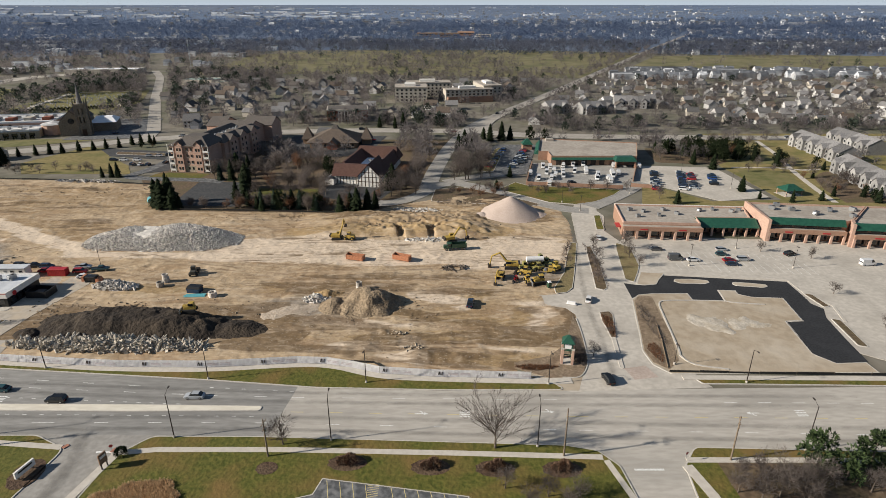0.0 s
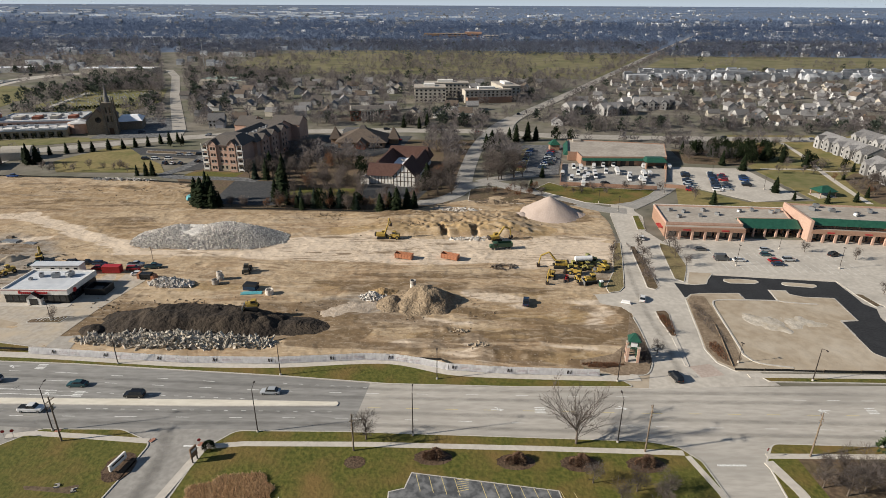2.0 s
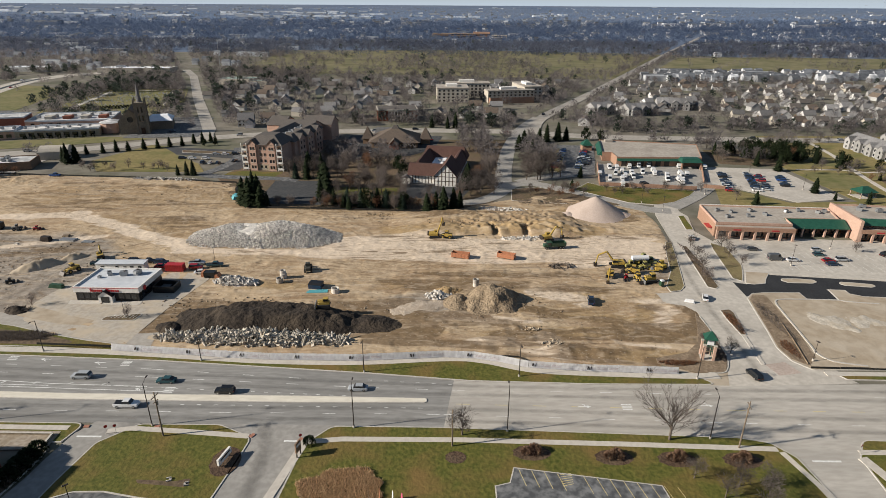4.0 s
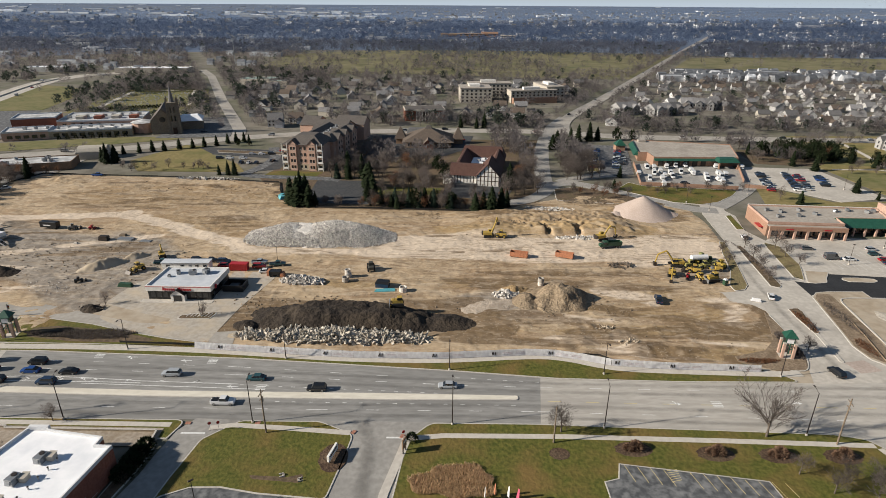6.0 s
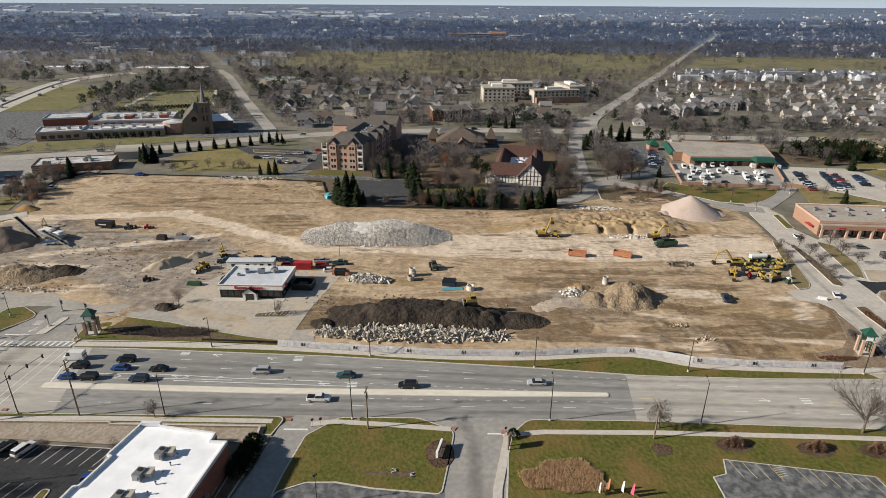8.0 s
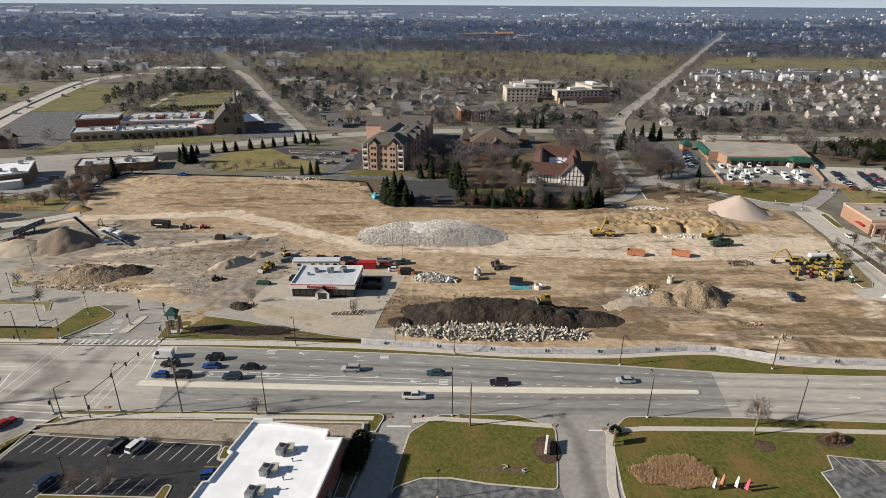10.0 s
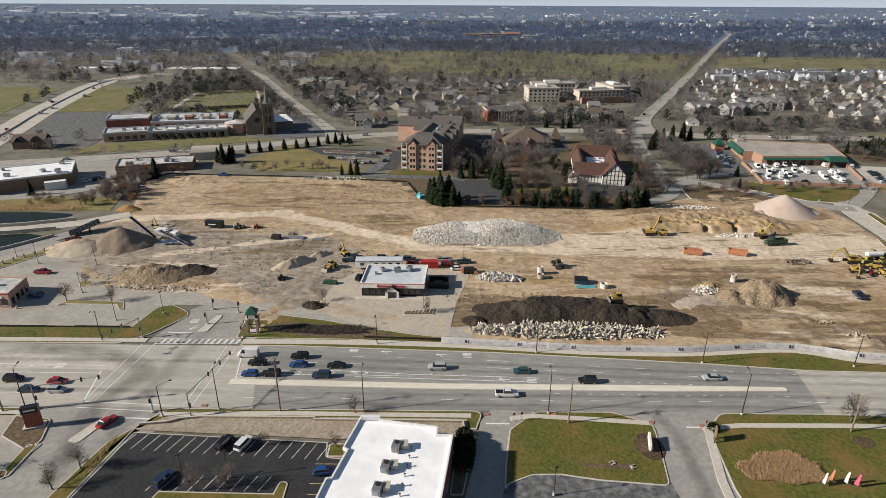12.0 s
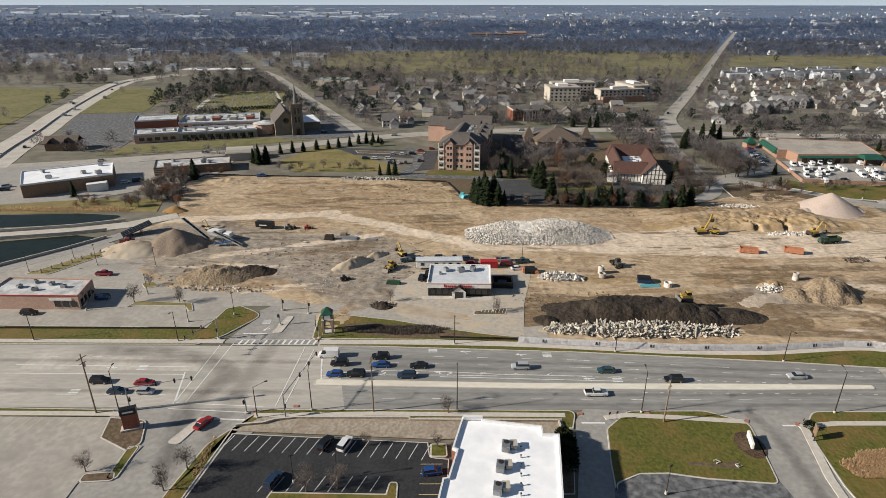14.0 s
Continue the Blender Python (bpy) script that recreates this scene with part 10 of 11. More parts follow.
lane_line([(-57, 118.3), (-36, 116.6)], 1.0, 3.0)
lane_line([(-35, 109), (30, 107.4), (110, 106.5)], 3, 6, material=PAINT_YELLOW)
lane_line([(66, 112.5), (110, 112)], 3, 5)
lane_line([(-262, 120.5), (-216, 119.4)], 50, 0.1, 0.2)
lane_line([(-262, 116.6), (-216, 116.0)], 50, 0.1, 0.2)
lane_line([(-400, 109), (-216, 107.6)], 3, 9)
lane_line([(-400, 126), (-216, 124)], 3, 9)
# stop lines and crossings
for x0, y0, x1, y1, w in ((-182.5, 127.5, -180, 112.8, 0.4), (-187.5, 129, -189, 103, 0.25), (-184.8, 128, -187, 103, 0.25), (-216, 117, -213.5, 104.5, 0.4), (-211.5, 130, -213.5, 104, 0.25), (-208, 131, -211, 103.5, 0.25), (-203.2, 98.6, -192.6, 98.0, 0.5), (-214, 102.2, -192, 100.6, 0.25), (-214, 104.4, -192, 103, 0.25), (-207, 136.2, -200, 136, 0.4), (-117.8, 97, -112.4, 97, 0.5), (-72.5, 96, -69, 96, 0.5), (38.5, 91, 44.5, 91, 0.5)):
    mark(x0, y0, x1, y1, w, PAINT_WHITE, lanes, 0.03)
for i in range(13):
    mark(-206.5 + 1.75 * i, 130.3, -206.0 + 1.75 * i, 132.6, 0.6, PAINT_WHITE, lanes, 0.032)
for y in (130.2, 132.7):
    mark(-208, y, -185, y, 0.2, PAINT_WHITE, lanes, 0.034)


def arrow(x, y, turn, curl=True):
    bm = lanes.layer(PAINT_WHITE)
    m = pose(x, y, 0.022, 0, 0, turn)

    def put(points):
        return [tuple((m @ Vector((*p, 0)))[:2]) for p in points]

    strip(put([(-1.4, 0), (0.6, 0)]), 0.25, 0.022, bm)
    v = [bm.verts.new((*p, 0.022)) for p in put([(0.62, -0.5), (1.6, 0), (0.62, 0.5)])]
    bm.faces.new(v)
    if curl:
        strip(put([(0.3, 0.15), (0.1, 0.7), (-0.4, 0.9)]), 0.25, 0.022, bm)


def word_block(x, y, w=2.4, h=2.0):
    for k in range(4):
        mark(x - w / 2, y - h / 2 + h * k / 3.2, x + w / 2, y - h / 2 + h * k / 3.2, 0.3, PAINT_WHITE, lanes, 0.022)


for x, y, t in ((-128, 125.2, 180), (-112, 114.0, 180), (-143, 126.6, 180), (-236, 119, 0), (-228, 108.8, 0), (-5, 108.4, 0), (71, 108.6, 180), (-150, 117, 180), (110, 113.6, 0), (-206, 92, 90), (-201, 139, 250), (24, 109, 0)):
    arrow(x, y, t)
for x, y in ((-121, 125.0), (-105, 113.8), (-152, 127.4), (-240, 108.8), (-228, 119.2), (5, 108.4), (82, 108.6), (-202, 143), (-171, 116.5)):
    word_block(x, y)
bays = Paint("bay_marking", "pale painted bay lines in a car park")
for i in range(17):
    mark(-195.2 + 2.7 * i, 92.9 - 0.19 * i, -197.0 + 2.7 * i, 88.2 - 0.19 * i, 0.12, PAINT_WHITE, bays, 0.172)
for i in range(9):
    mark(-184 + 2.75 * i, 80.6, -185.6 + 2.75 * i, 76.6, 0.12, PAINT_WHITE, bays, 0.172)
for i in range(5):
    mark(-154, 84 - 2.7 * i, -149.4, 84.0 - 2.7 * i, 0.12, PAINT_YELLOW, bays, 0.172)
for i in range(13):
    if i not in (4,):
        mark(-22.8 + 2.55 * i, 88.0 - 0.38 * i, -21.8 + 2.55 * i, 83.6 - 0.38 * i, 0.12, PAINT_YELLOW, bays, 0.192)
for k in range(6):
    mark(-14.6, 83.6 + 0.6 * k, -12.4, 84.2 + 0.55 * k, 0.12, PAINT_YELLOW, bays, 0.192)
for i in range(12):
    mark(-252 + 2.7 * i, 99.0, -253 + 2.7 * i, 94.5, 0.1, PAINT_YELLOW, bays, 0.16)
for i in range(18):
    mark(84 + 2.7 * i, 203.5 - 0.25 * i, 84 + 2.7 * i, 198.5 - 0.25 * i, 0.1, PAINT_WHITE, bays, 0.014)
    mark(84 + 2.7 * i, 196 - 0.25 * i, 84 + 2.7 * i, 186.5 - 0.25 * i, 0.1, PAINT_WHITE, bays, 0.014)
for i in range(8):
    mark(-137.5 + 1.1 * i, 148.2, -136.9 + 1.1 * i, 150.4, 0.15, PAINT_WHITE, bays, 0.215)

lanes.done()
bays.done()

# ---- cars on the streets and in the car parks ----
for st, co, x, y, tt in (("van", "white", -180, 124.2, 180), ("suv", "black", -176.5, 120.3, 180), ("suv", "black", -166, 123.4, 180), ("sedan", "blue", -165.5, 119.6, 180), ("sedan", "black", -155.5, 119.2, 180), ("suv", "navy", -158.5, 114.8, 180), ("hatch", "blue", -177, 115.4, 180), ("suv", "black", -171.5, 115.4, 180),
                         ("suv", "silver", -129, 118.6, 180), ("sedan", "teal", -107, 117, 180), ("suv", "black", -91, 112.9, 180), ("pickup", "white", -112, 107.4, 0), ("suv", "black", -235.5, 112.6, 0), ("sedan", "navy", -229, 108.4, 0), ("sedan", "red", -224, 111.8, 0), ("hatch", "silver", -222, 108.2, 0),
                         ("sedan", "red", -203.5, 96.5, 65), ("sedan", "silver", -59, 114.4, 180), ("suv", "black", 41, 121, 100), ("sedan", "white", 46, 163.5, 70), ("sedan", "white", 62, 216, 80)):
    car(st, co, x, y, tt, 0.02, "cars on the street")
for st, co, x, y, tt in (("suv", "black", -174.6, 89.6, 70), ("suv", "white", -170.4, 89.4, 70), ("suv", "navy", -183, 79, 70), ("hatch", "blue", -151.6, 81.4, 10)):
    car(st, co, x, y, tt, 0.18, "parked cars")
for st, co, x, y, tt in (("van", "grey", 85, 195.4, 0), ("sedan", "white", 91, 194.3, 0), ("hatch", "teal", 103.5, 199.5, 0), ("suv", "silver", 109.5, 194.8, 0), ("sedan", "red", 104, 194, 0), ("sedan", "navy", 103.5, 190.6, 0), ("suv", "black", 129, 199.6, 20), ("van", "white", 152, 190.6, 5), ("hatch", "silver", 105.5, 204, 0), ("sedan", "grey", 81, 204.5, 0)):
    car(st, co, x, y, tt, 0.03, "parked cars")
rnd = random.Random(21)
for row, (x0, y0, dx, dy, n, tt) in enumerate(((26, 326, 1.05, 3.6, 13, 165), (38, 321, 1.05, 3.6, 14, 165), (44, 330, 1.05, 3.6, 6, 165), (107, 282, 0.95, 3.2, 11, 165), (121, 282, 1.0, 3.2, 11, 165), (126, 281, 1.0, 3.2, 10, 165), (140, 291, 1.1, 3.3, 6, 165))):
    for i in range(n):
        if rnd.random() < 0.84:
            car(rnd.choice(("sedan", "suv", "suv", "hatch")), rnd.choice(("black", "white", "silver", "blue", "red", "grey", "navy", "navy")), x0 + dx * i, y0 + dy * i, tt + rnd.uniform(-3, 3) + 180 * rnd.randrange(2), 0.07, "parked cars")
for x, y in ((48, 311), (57, 325), (61, 325), (62, 317), (69, 327), (65, 306), (81, 330), (75, 329), (79, 313), (82, 301), (88, 301), (93, 313), (88, 296), (98, 328), (51, 301), (55, 291), (66, 312), (73, 315), (58, 302), (84, 307), (92, 306), (96, 311), (57, 312), (112, 326), (80, 319), (61, 307)):
    car("van", "white", x, y, rnd.choice((80, 260)) + rnd.uniform(-4, 4), 0.08, "white delivery vans")
car("suv", "black", 67, 293, 10, 0.08)
for x, y, tt in ((-196, 341, 0), (-190, 341, 0), (-182, 341, 0), (-180, 331, 90), (-175.5, 331, 90), (-171, 331, 90), (-180, 352, 5), (-174, 352, 5), (-168, 353, 5), (-163, 336, 80), (-156, 367, 10), (-163, 362, 0), (-35, 291, 80), (-39, 290, 80), (-27, 289, 90), (-14, 330, 80), (-62, 405, 0), (-85, 360, 80), (-55, 402, 0), (-100, 380, 90), (-48, 398, 0), (-236, 420, 30)):
    car(rnd.choice(("sedan", "suv", "hatch")), rnd.choice(("white", "white", "red", "black", "silver", "navy")), x, y, tt, 0.07, "parked cars")
for x, y, tt in ((-429, 352, 120), (-452, 424, 112), (-470, 492, 108), (-497, 552, 105), (-488, 590, 105), (-512, 650, 103), (-478, 520, 108), (-504, 560, 105), (-536, 705, 100), (-425, 372, 115), (-545, 770, 98)):
    car(rnd.choice(("sedan", "suv", "van")), rnd.choice(("white", "silver", "black", "red")), x, y, tt, 0.07, "cars on the highway")
for x, y in ((-355, 336), (-278, 360), (-300, 357), (-184, 410), (-90, 428), (-60, 434), (-20, 432), (180, 409), (240, 405), (-120, 424), (110, 410), (-10, 426), (8, 426)):
    car(rnd.choice(("sedan", "suv")), rnd.choice(("white", "silver", "black", "red", "grey")), x, y, rnd.choice((10, 190)), 0.04, "cars on the second street")
for k in range(9):
    yy = 500 + 85 * k
    car(rnd.choice(("sedan", "suv")), rnd.choice(("white", "silver", "black")), float(np.interp(yy, [480, 661, 1296], [40, 131, 445])) + rnd.choice((-4, 4)), yy, 63, 0.05, "cars on the avenue")
for x, y in ((-375, 282), (-372, 276), (-378, 270), (-384, 276), (-317, 289), (-312, 292)):
    car(rnd.choice(("suv", "van")), rnd.choice(("white", "silver", "navy")), x, y, 30, 0.08, "parked cars")

# ---- trees and shrubs ----
DRY = surface("dry_stalks", (0.44, 0.305, 0.18), (0.64, 0.465, 0.29), 0.5, 0.95, vary=0.35, island=True, thin=0.4)
BROWN_TWIGS = surface("brown_twigs", (0.13, 0.075, 0.045), (0.21, 0.13, 0.085), 0.5, 0.95, vary=0.25, island=True)
rnd = random.Random(3)
big = build_bare(9, 12.5, 1.05, TWIGS, "tall spreading leafless tree beside the street", limbs=9, boughs=7, sprays=7, twigs=4, stem=0.20, thick=0.028)
big.matrix_basis = pose(11, 97.2, 0.13, 0, 0, 40)
for x, y, h in ((-34.0, 98.2, 8), (-148, 100.5, 5), (-204, 77, 6.5), (-201.5, 82.5, 7), (-222, 82, 5), (-170, 77.5, 6), (-176, 76.5, 6.5), (-166, 89.6, 3.5), (-233, 155, 6), (-247.5, 155, 6.5), (-248.5, 167.5, 5), (-132.5, 148.8, 5), (-166, 156, 4.5), (-150.5, 89, 4),
                (52, 177, 6), (54, 186, 6.5), (56, 196, 6.5), (57.5, 206, 6), (69.5, 206, 7.5), (68.5, 197, 7), (70, 190, 5), (120, 203, 5), (135, 196, 5), (160, 190, 6), (126, 168, 5), (128, 147, 4.5), (44, 190, 6), (46, 200, 6), (47, 143, 3), (104, 268, 7), (82, 281, 6.5), (74, 282, 6), (92, 281, 6), (40, 132, 5), (36, 134, 4.5)):
    bare(x, y, h, rnd, 0.12, group="street trees")
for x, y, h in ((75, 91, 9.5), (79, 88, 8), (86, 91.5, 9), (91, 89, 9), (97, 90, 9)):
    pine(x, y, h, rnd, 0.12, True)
for x, y, h in ((62, 88, 7), (66, 87, 8), (58.5, 88, 6.5), (70, 86, 7.5), (82, 85, 7), (64, 84, 8), (60, 83, 8), (68, 82, 8), (56.5, 85, 6), (73, 86, 7), (12, 86, 6), (20, 84, 6.5), (26, 84, 6), (16, 81, 6), (23, 79, 7)):
    bare(x, y, h, rnd, 0.12)


def bed(x, y, rx, ry, label="round mulch bed in the lawn"):
    ring = [(x + rx * math.cos(6.2832 * i / 20) * (1 + 0.06 * math.sin(3 * i)), y + ry * math.sin(6.2832 * i / 20)) for i in range(20)]
    sheet("mulch_bed", ring, 0.15, MULCH, label, "planting bed", depth=0.2)


for x, y in ((-19.5, 92.8), (-2.5, 91.6), (10.5, 91.2), (-35.5, 91.3), (24, 91)):
    bed(x, y, 4.0 if x > -30 else 2.2, 2.3 if x > -30 else 1.8)
    if x > -30:
        stamp(("shrub_red",), lambda: build_bush(5, 1.5, 2.4, BROWN_TWIGS, "rounded brown dormant shrub in a mulch bed"), pose(x + 0.6, y + 0.3, 0.15, 0, 0, 30 * x), 1.25)
        stamp(("shrub_red",), None, pose(x - 1.2, y, 0.15, 0, 0, 50 * x), 0.9)
bed(-82.9, 89.7, 3.0, 4.2)
for x, y, s in ((-66.8, 95.2, 1.0), (-122.9, 92, 1.5), (-122.9, 89.4, 1.75), (-123.2, 86.6, 1.8), (-123.6, 83.8, 1.7)):
    stamp(("shrub_green",), lambda: build_bush(6, 1.8, 2.6, NEEDLES, "clipped dark evergreen shrub"), pose(x, y, 0.13, 0, 0, 50 * x), s)


sheet("bare_patch", [(-99, 84.6, 1), (-91, 84.2, 1), (-87.8, 85.2, 1), (-88.2, 82.6, 1), (-92, 83.0, 1), (-98, 83.6, 1)], 0.138, LEAF_LITTER, "brown worn swale in a lawn", "ground", depth=0.1)
for x, y, t in ((-92.2, 84.6, 20), (-88.4, 83.4, 200)):
    o = thing("culvert_end", x, y, 0.1, t, "pale concrete culvert end in a lawn", "culvert")
    o.scale = (0.65, 0.65, 0.65)
    part("pipe_mouth", tube((0, 0, 0.1), (0.7, 0, 0.1), 0.42, 0.42, 10), RUBBLE, o)
    for k in (-1, 1):
        part("wing_wall", box(-0.9, k * 0.6 - 0.1, 0, 0.6, k * 0.6 + 0.1, 0.5), RUBBLE, o)
    part("opening", tube((-0.03, 0, 0.12), (0.0, 0, 0.12), 0.3, 0.3, 10), BLACK_PAINT, o, "dark pipe opening")


def grass_clump(name, label, cx, cy, rx, ry, n, h, material, seed):
    """A stand of dry stalks."""
    r = random.Random(seed)
    v, f = [], []
    for _ in range(n):
        a = r.uniform(0, 6.2832)
        q = math.sqrt(r.random()) * (1 + 0.13 * math.sin(3 * a + seed) + 0.08 * math.sin(7 * a))
        p = Vector((cx + rx * q * math.cos(a), cy + ry * q * math.sin(a), 0.1))
        d = Vector((r.uniform(-0.5, 0.5), r.uniform(-0.5, 0.5), 1)) * h * r.uniform(0.6, 1.2)
        s = Vector((r.uniform(-1, 1), r.uniform(-1, 1), 0)).normalized() * 0.09
        k = len(v)
        v.extend([tuple(p - s), tuple(p + s), tuple(p + d)])
        f.append((k, k + 1, k + 2))
    tagged(new(name, from_lists(name, v, f, material)), label, "grass", kind="stuff")


grass_clump("dry_grass", "stand of dry brown ornamental grass", -57.8, 83.2, 8.4, 4.4, 9000, 0.8, DRY, 4)
grass_clump("dry_shrubs", "low brown dormant shrubs beside the tower", -162, 137.8, 15, 2.6, 3200, 0.8, TWIGS, 5)
grass_clump("dry_shrubs", "dry shrubs along a planting strip", 61, 150, 1.8, 12, 420, 0.8, TWIGS, 6)
grass_clump("dry_shrubs", "low red-brown shrubs in a planting strip", 57.2, 134, 1.6, 4.5, 500, 0.6, TWIGS_RED, 12)
grass_clump("dry_shrubs", "dry plants on the median", 48.4, 148, 1.4, 6, 600, 0.7, TWIGS_RED, 7)
grass_clump("dry_shrubs", "dry plants on the median", 55, 192, 1.2, 18, 700, 0.5, TWIGS, 8)
grass_clump("dry_shrubs", "thin dry hedge on a street corner", -199.5, 86, 0.9, 6, 500, 0.35, DRY, 9)
grass_clump("dry_shrubs", "dry plants round the clock tower", 36, 134, 1.9, 7, 1300, 0.9, TWIGS, 10)
grass_clump("dry_shrubs", "low brown shrubs in front of the clock tower", 24, 126.6, 5, 1.2, 700, 0.7, TWIGS_RED, 13)
grass_clump("reeds", "tan reeds on the pond bank", -325, 246, 36, 3.5, 3000, 1.2, DRY, 11)

# evergreens behind the site
for x, y, h in ((-132, 256, 13), (-128.5, 254, 14.5), (-125, 256, 14), (-123, 253, 11), (-134, 261, 12), (-129, 262, 15), (-98, 281, 14), (-100, 285, 13), (-97, 262, 11), (-95, 268, 12), (-90, 258, 8), (-46, 247.5, 10), (-38.5, 248, 12.5), (-34, 250, 11), (-31, 254, 9), (-42, 252, 9), (-26, 290, 12), (-28, 282, 10),
                (-258, 329, 12), (-254, 331, 11), (-262, 332, 10), (-179, 306, 8), (-175.5, 306, 8.5), (-184, 306, 6), (-112, 300, 12), (-106, 310, 13), (-115, 318, 11), (10, 372, 11), (14, 378, 12), (18, 366, 9), (32, 396, 12), (40, 398, 14), (46, 400, 11), (28, 402, 9),
                (109.6, 260.5, 7), (149, 280, 8), (152, 268, 5), (165, 263, 6), (180, 265, 6), (214, 320, 6), (27, 284, 6), (190, 272, 6), (205, 262, 8), (225, 262, 9), (152.5, 322, 10), (146, 334, 9), (-36, 440, 10), (-30, 442, 12), (-48, 444, 9), (36, 306, 7), (-285, 300, 11), (-283, 296, 9), (-331, 266, 8)):
    spruce(x, y, h * rnd.uniform(0.92, 1.08), rnd)
for x, y, h in ((-83, 254, 10), (-76.5, 253, 10), (-71, 251.5, 8.5), (-65, 253, 9.5), (-118, 300, 9), (-57, 250, 7)):
    spruce(x, y, h, rnd, True)
for x, y in ((-252, 356), (-245, 359), (-238.5, 361), (-231, 366), (-224, 370), (-218, 374), (-211, 377), (-206, 384), (-201, 386), (-260, 352), (-197, 390), (-193, 388)):
    spruce(x, y, rnd.uniform(5.5, 8), rnd)
for x, y, h in ((150, 352, 9), (158, 358, 10), (166, 350, 9), (172, 360, 10), (180, 352, 9), (160, 345, 8), (186, 344, 10), (176, 342, 9), (142, 360, 9), (196, 336, 9), (60, 402, 9), (70, 400, 8), (-196, 376, 5), (-190, 378, 5), (-102, 292, 8), (-60, 300, 9), (-64, 318, 9), (240, 270, 9), (250, 262, 10), (262, 268, 10), (232, 256, 9)):
    pine(x, y, h, rnd)


FAR_SPOTS, EVER_SPOTS = [], []


def on_road(x, y):
    """Whether a tree there would stand on one of the far roads."""
    a = np.interp(y, [400, 480, 580, 661, 1296], [26, 40, 90, 131, 445])
    c = np.interp(y, [400, 430, 580, 770, 852], [-205, -213, -280, -360, -407])
    h = np.interp(y, [370, 425, 496, 592, 675, 730], [-433, -450, -475, -504, -526, -532])
    s = np.interp(x, [-371, -278, -210, -142, -60, 20, 85, 302], [331, 362, 398, 422, 432, 428, 412, 404])
    return abs(x - a) < 17 or (abs(x - c) < 19 and y < 860) or (abs(x - h) < 20 and y < 745) or abs(y - s) < 13 or (-470 < x < -288 and 400 < y < 506 and x < -380)


def grove(x0, y0, x1, y1, n, h0, h1, avoid=(), russet=0.06, ever=0.0):
    made = 0
    for _ in range(n * 6):
        if made >= n:
            break
        x, y = rnd.uniform(x0, x1), rnd.uniform(y0, y1)
        if any(inside(q, x, y) for q in avoid):
            continue
        if y > 400 and on_road(x, y):
            continue
        made += 1
        if y > 330 and rnd.random() > ever:
            FAR_SPOTS.append((x, y, rnd.uniform(h0, h1)))
        elif y > 420:
            EVER_SPOTS.append((x, y, rnd.uniform(h0, h1)))
        elif rnd.random() < ever:
            (spruce if rnd.random() < 0.5 else pine)(x, y, rnd.uniform(h0, h1), rnd)
        else:
            bare(x, y, rnd.uniform(h0, h1), rnd, 0.0, rnd.random() < russet)


HALL = [(-62, 284), (-28, 282), (-14, 345), (-50, 345)]
FLATS = [(-155, 312), (-124, 312), (-112, 405), (-158, 410)]
PYRAMID = [(-96, 366), (-44, 366), (-44, 406), (-96, 406)]
LOTS = [(-128, 257), (-95, 255), (-96, 297), (-130, 297)]
RINGWAY = [(-14, 282), (2, 282), (6, 330), (16, 380), (34, 440), (22, 446), (2, 390), (-10, 330)]
grove(-94, 254, -56, 300, 20, 7, 11, (LOTS,))
grove(-124, 298, -60, 368, 46, 8, 12, (FLATS, HALL, PYRAMID, LOTS))
grove(-60, 252, -30, 282, 10, 6, 9)
grove(-94, 249, -42, 257, 24, 4, 9, (), 0.2)
grove(-124, 252.5, -94, 256, 12, 4, 8, (), 0.15, 0.3)
grove(-88, 250, -44, 256, 9, 6, 10, (), 0, 1.0)
grove(-30, 262, -6, 425, 44, 9, 13, (HALL, RINGWAY))
grove(2, 300, 26, 435, 44, 9, 13, (RINGWAY,))
grove(-2, 268, 30, 288, 12, 4, 7, (), 0.4)
grove(44, 268, 64, 288, 8, 4, 6)
grove(-300, 250, -268, 306, 80, 4, 8, (SITE,), 0.15)
grove(-345, 246, -296, 262, 10, 3, 5, (), 0.3)
grove(-120, 446, -20, 470, 16, 8, 12)
grove(-200, 404, -130, 420, 8, 6, 9)
grove(60, 396, 320, 402, 24, 6, 9)
grove(90, 420, 330, 440, 26, 7, 10)
grove(190, 300, 250, 345, 16, 6, 10, (), 0.1, 0.3)
grove(128, 340, 186, 372, 34, 8, 11, (), 0.1, 0.75)
grove(126, 376, 200, 398, 16, 8, 11, (), 0.1, 0.4)
grove(192, 262, 240, 312, 30, 4, 7, (), 0.4, 0.15)
grove(168, 300, 200, 345, 5, 5, 8)
grove(240, 262, 330, 330, 22, 6, 9, (), 0.2, 0.3)
grove(230, 250, 330, 300, 16, 6, 10, (), 0.1, 0.3)
grove(-250, 312, -180, 322, 12, 4, 6)
grove(-360, 350, -285, 362, 9, 5, 7)
grove(-400, 470, -330, 500, 14, 7, 11, (), 0.05, 0.3)
grove(-290, 480, -225, 640, 26, 8, 12, (), 0.1, 0.2)
grove(-420, 480, -375, 700, 40, 8, 12, (), 0.05, 0.4)
grove(-400, 640, -300, 690, 30, 8, 12, (), 0.05, 0.5)
grove(-440, 360, -370, 400, 10, 6, 9, (), 0.05, 0.3)
grove(-480, 100, -340, 110, 6, 5, 7)

# ---- family houses ----
def avenue_x(y):
    return float(np.interp(y, [400, 480, 580, 661, 1296, 1920], [24, 40, 90, 131, 445, 760]))


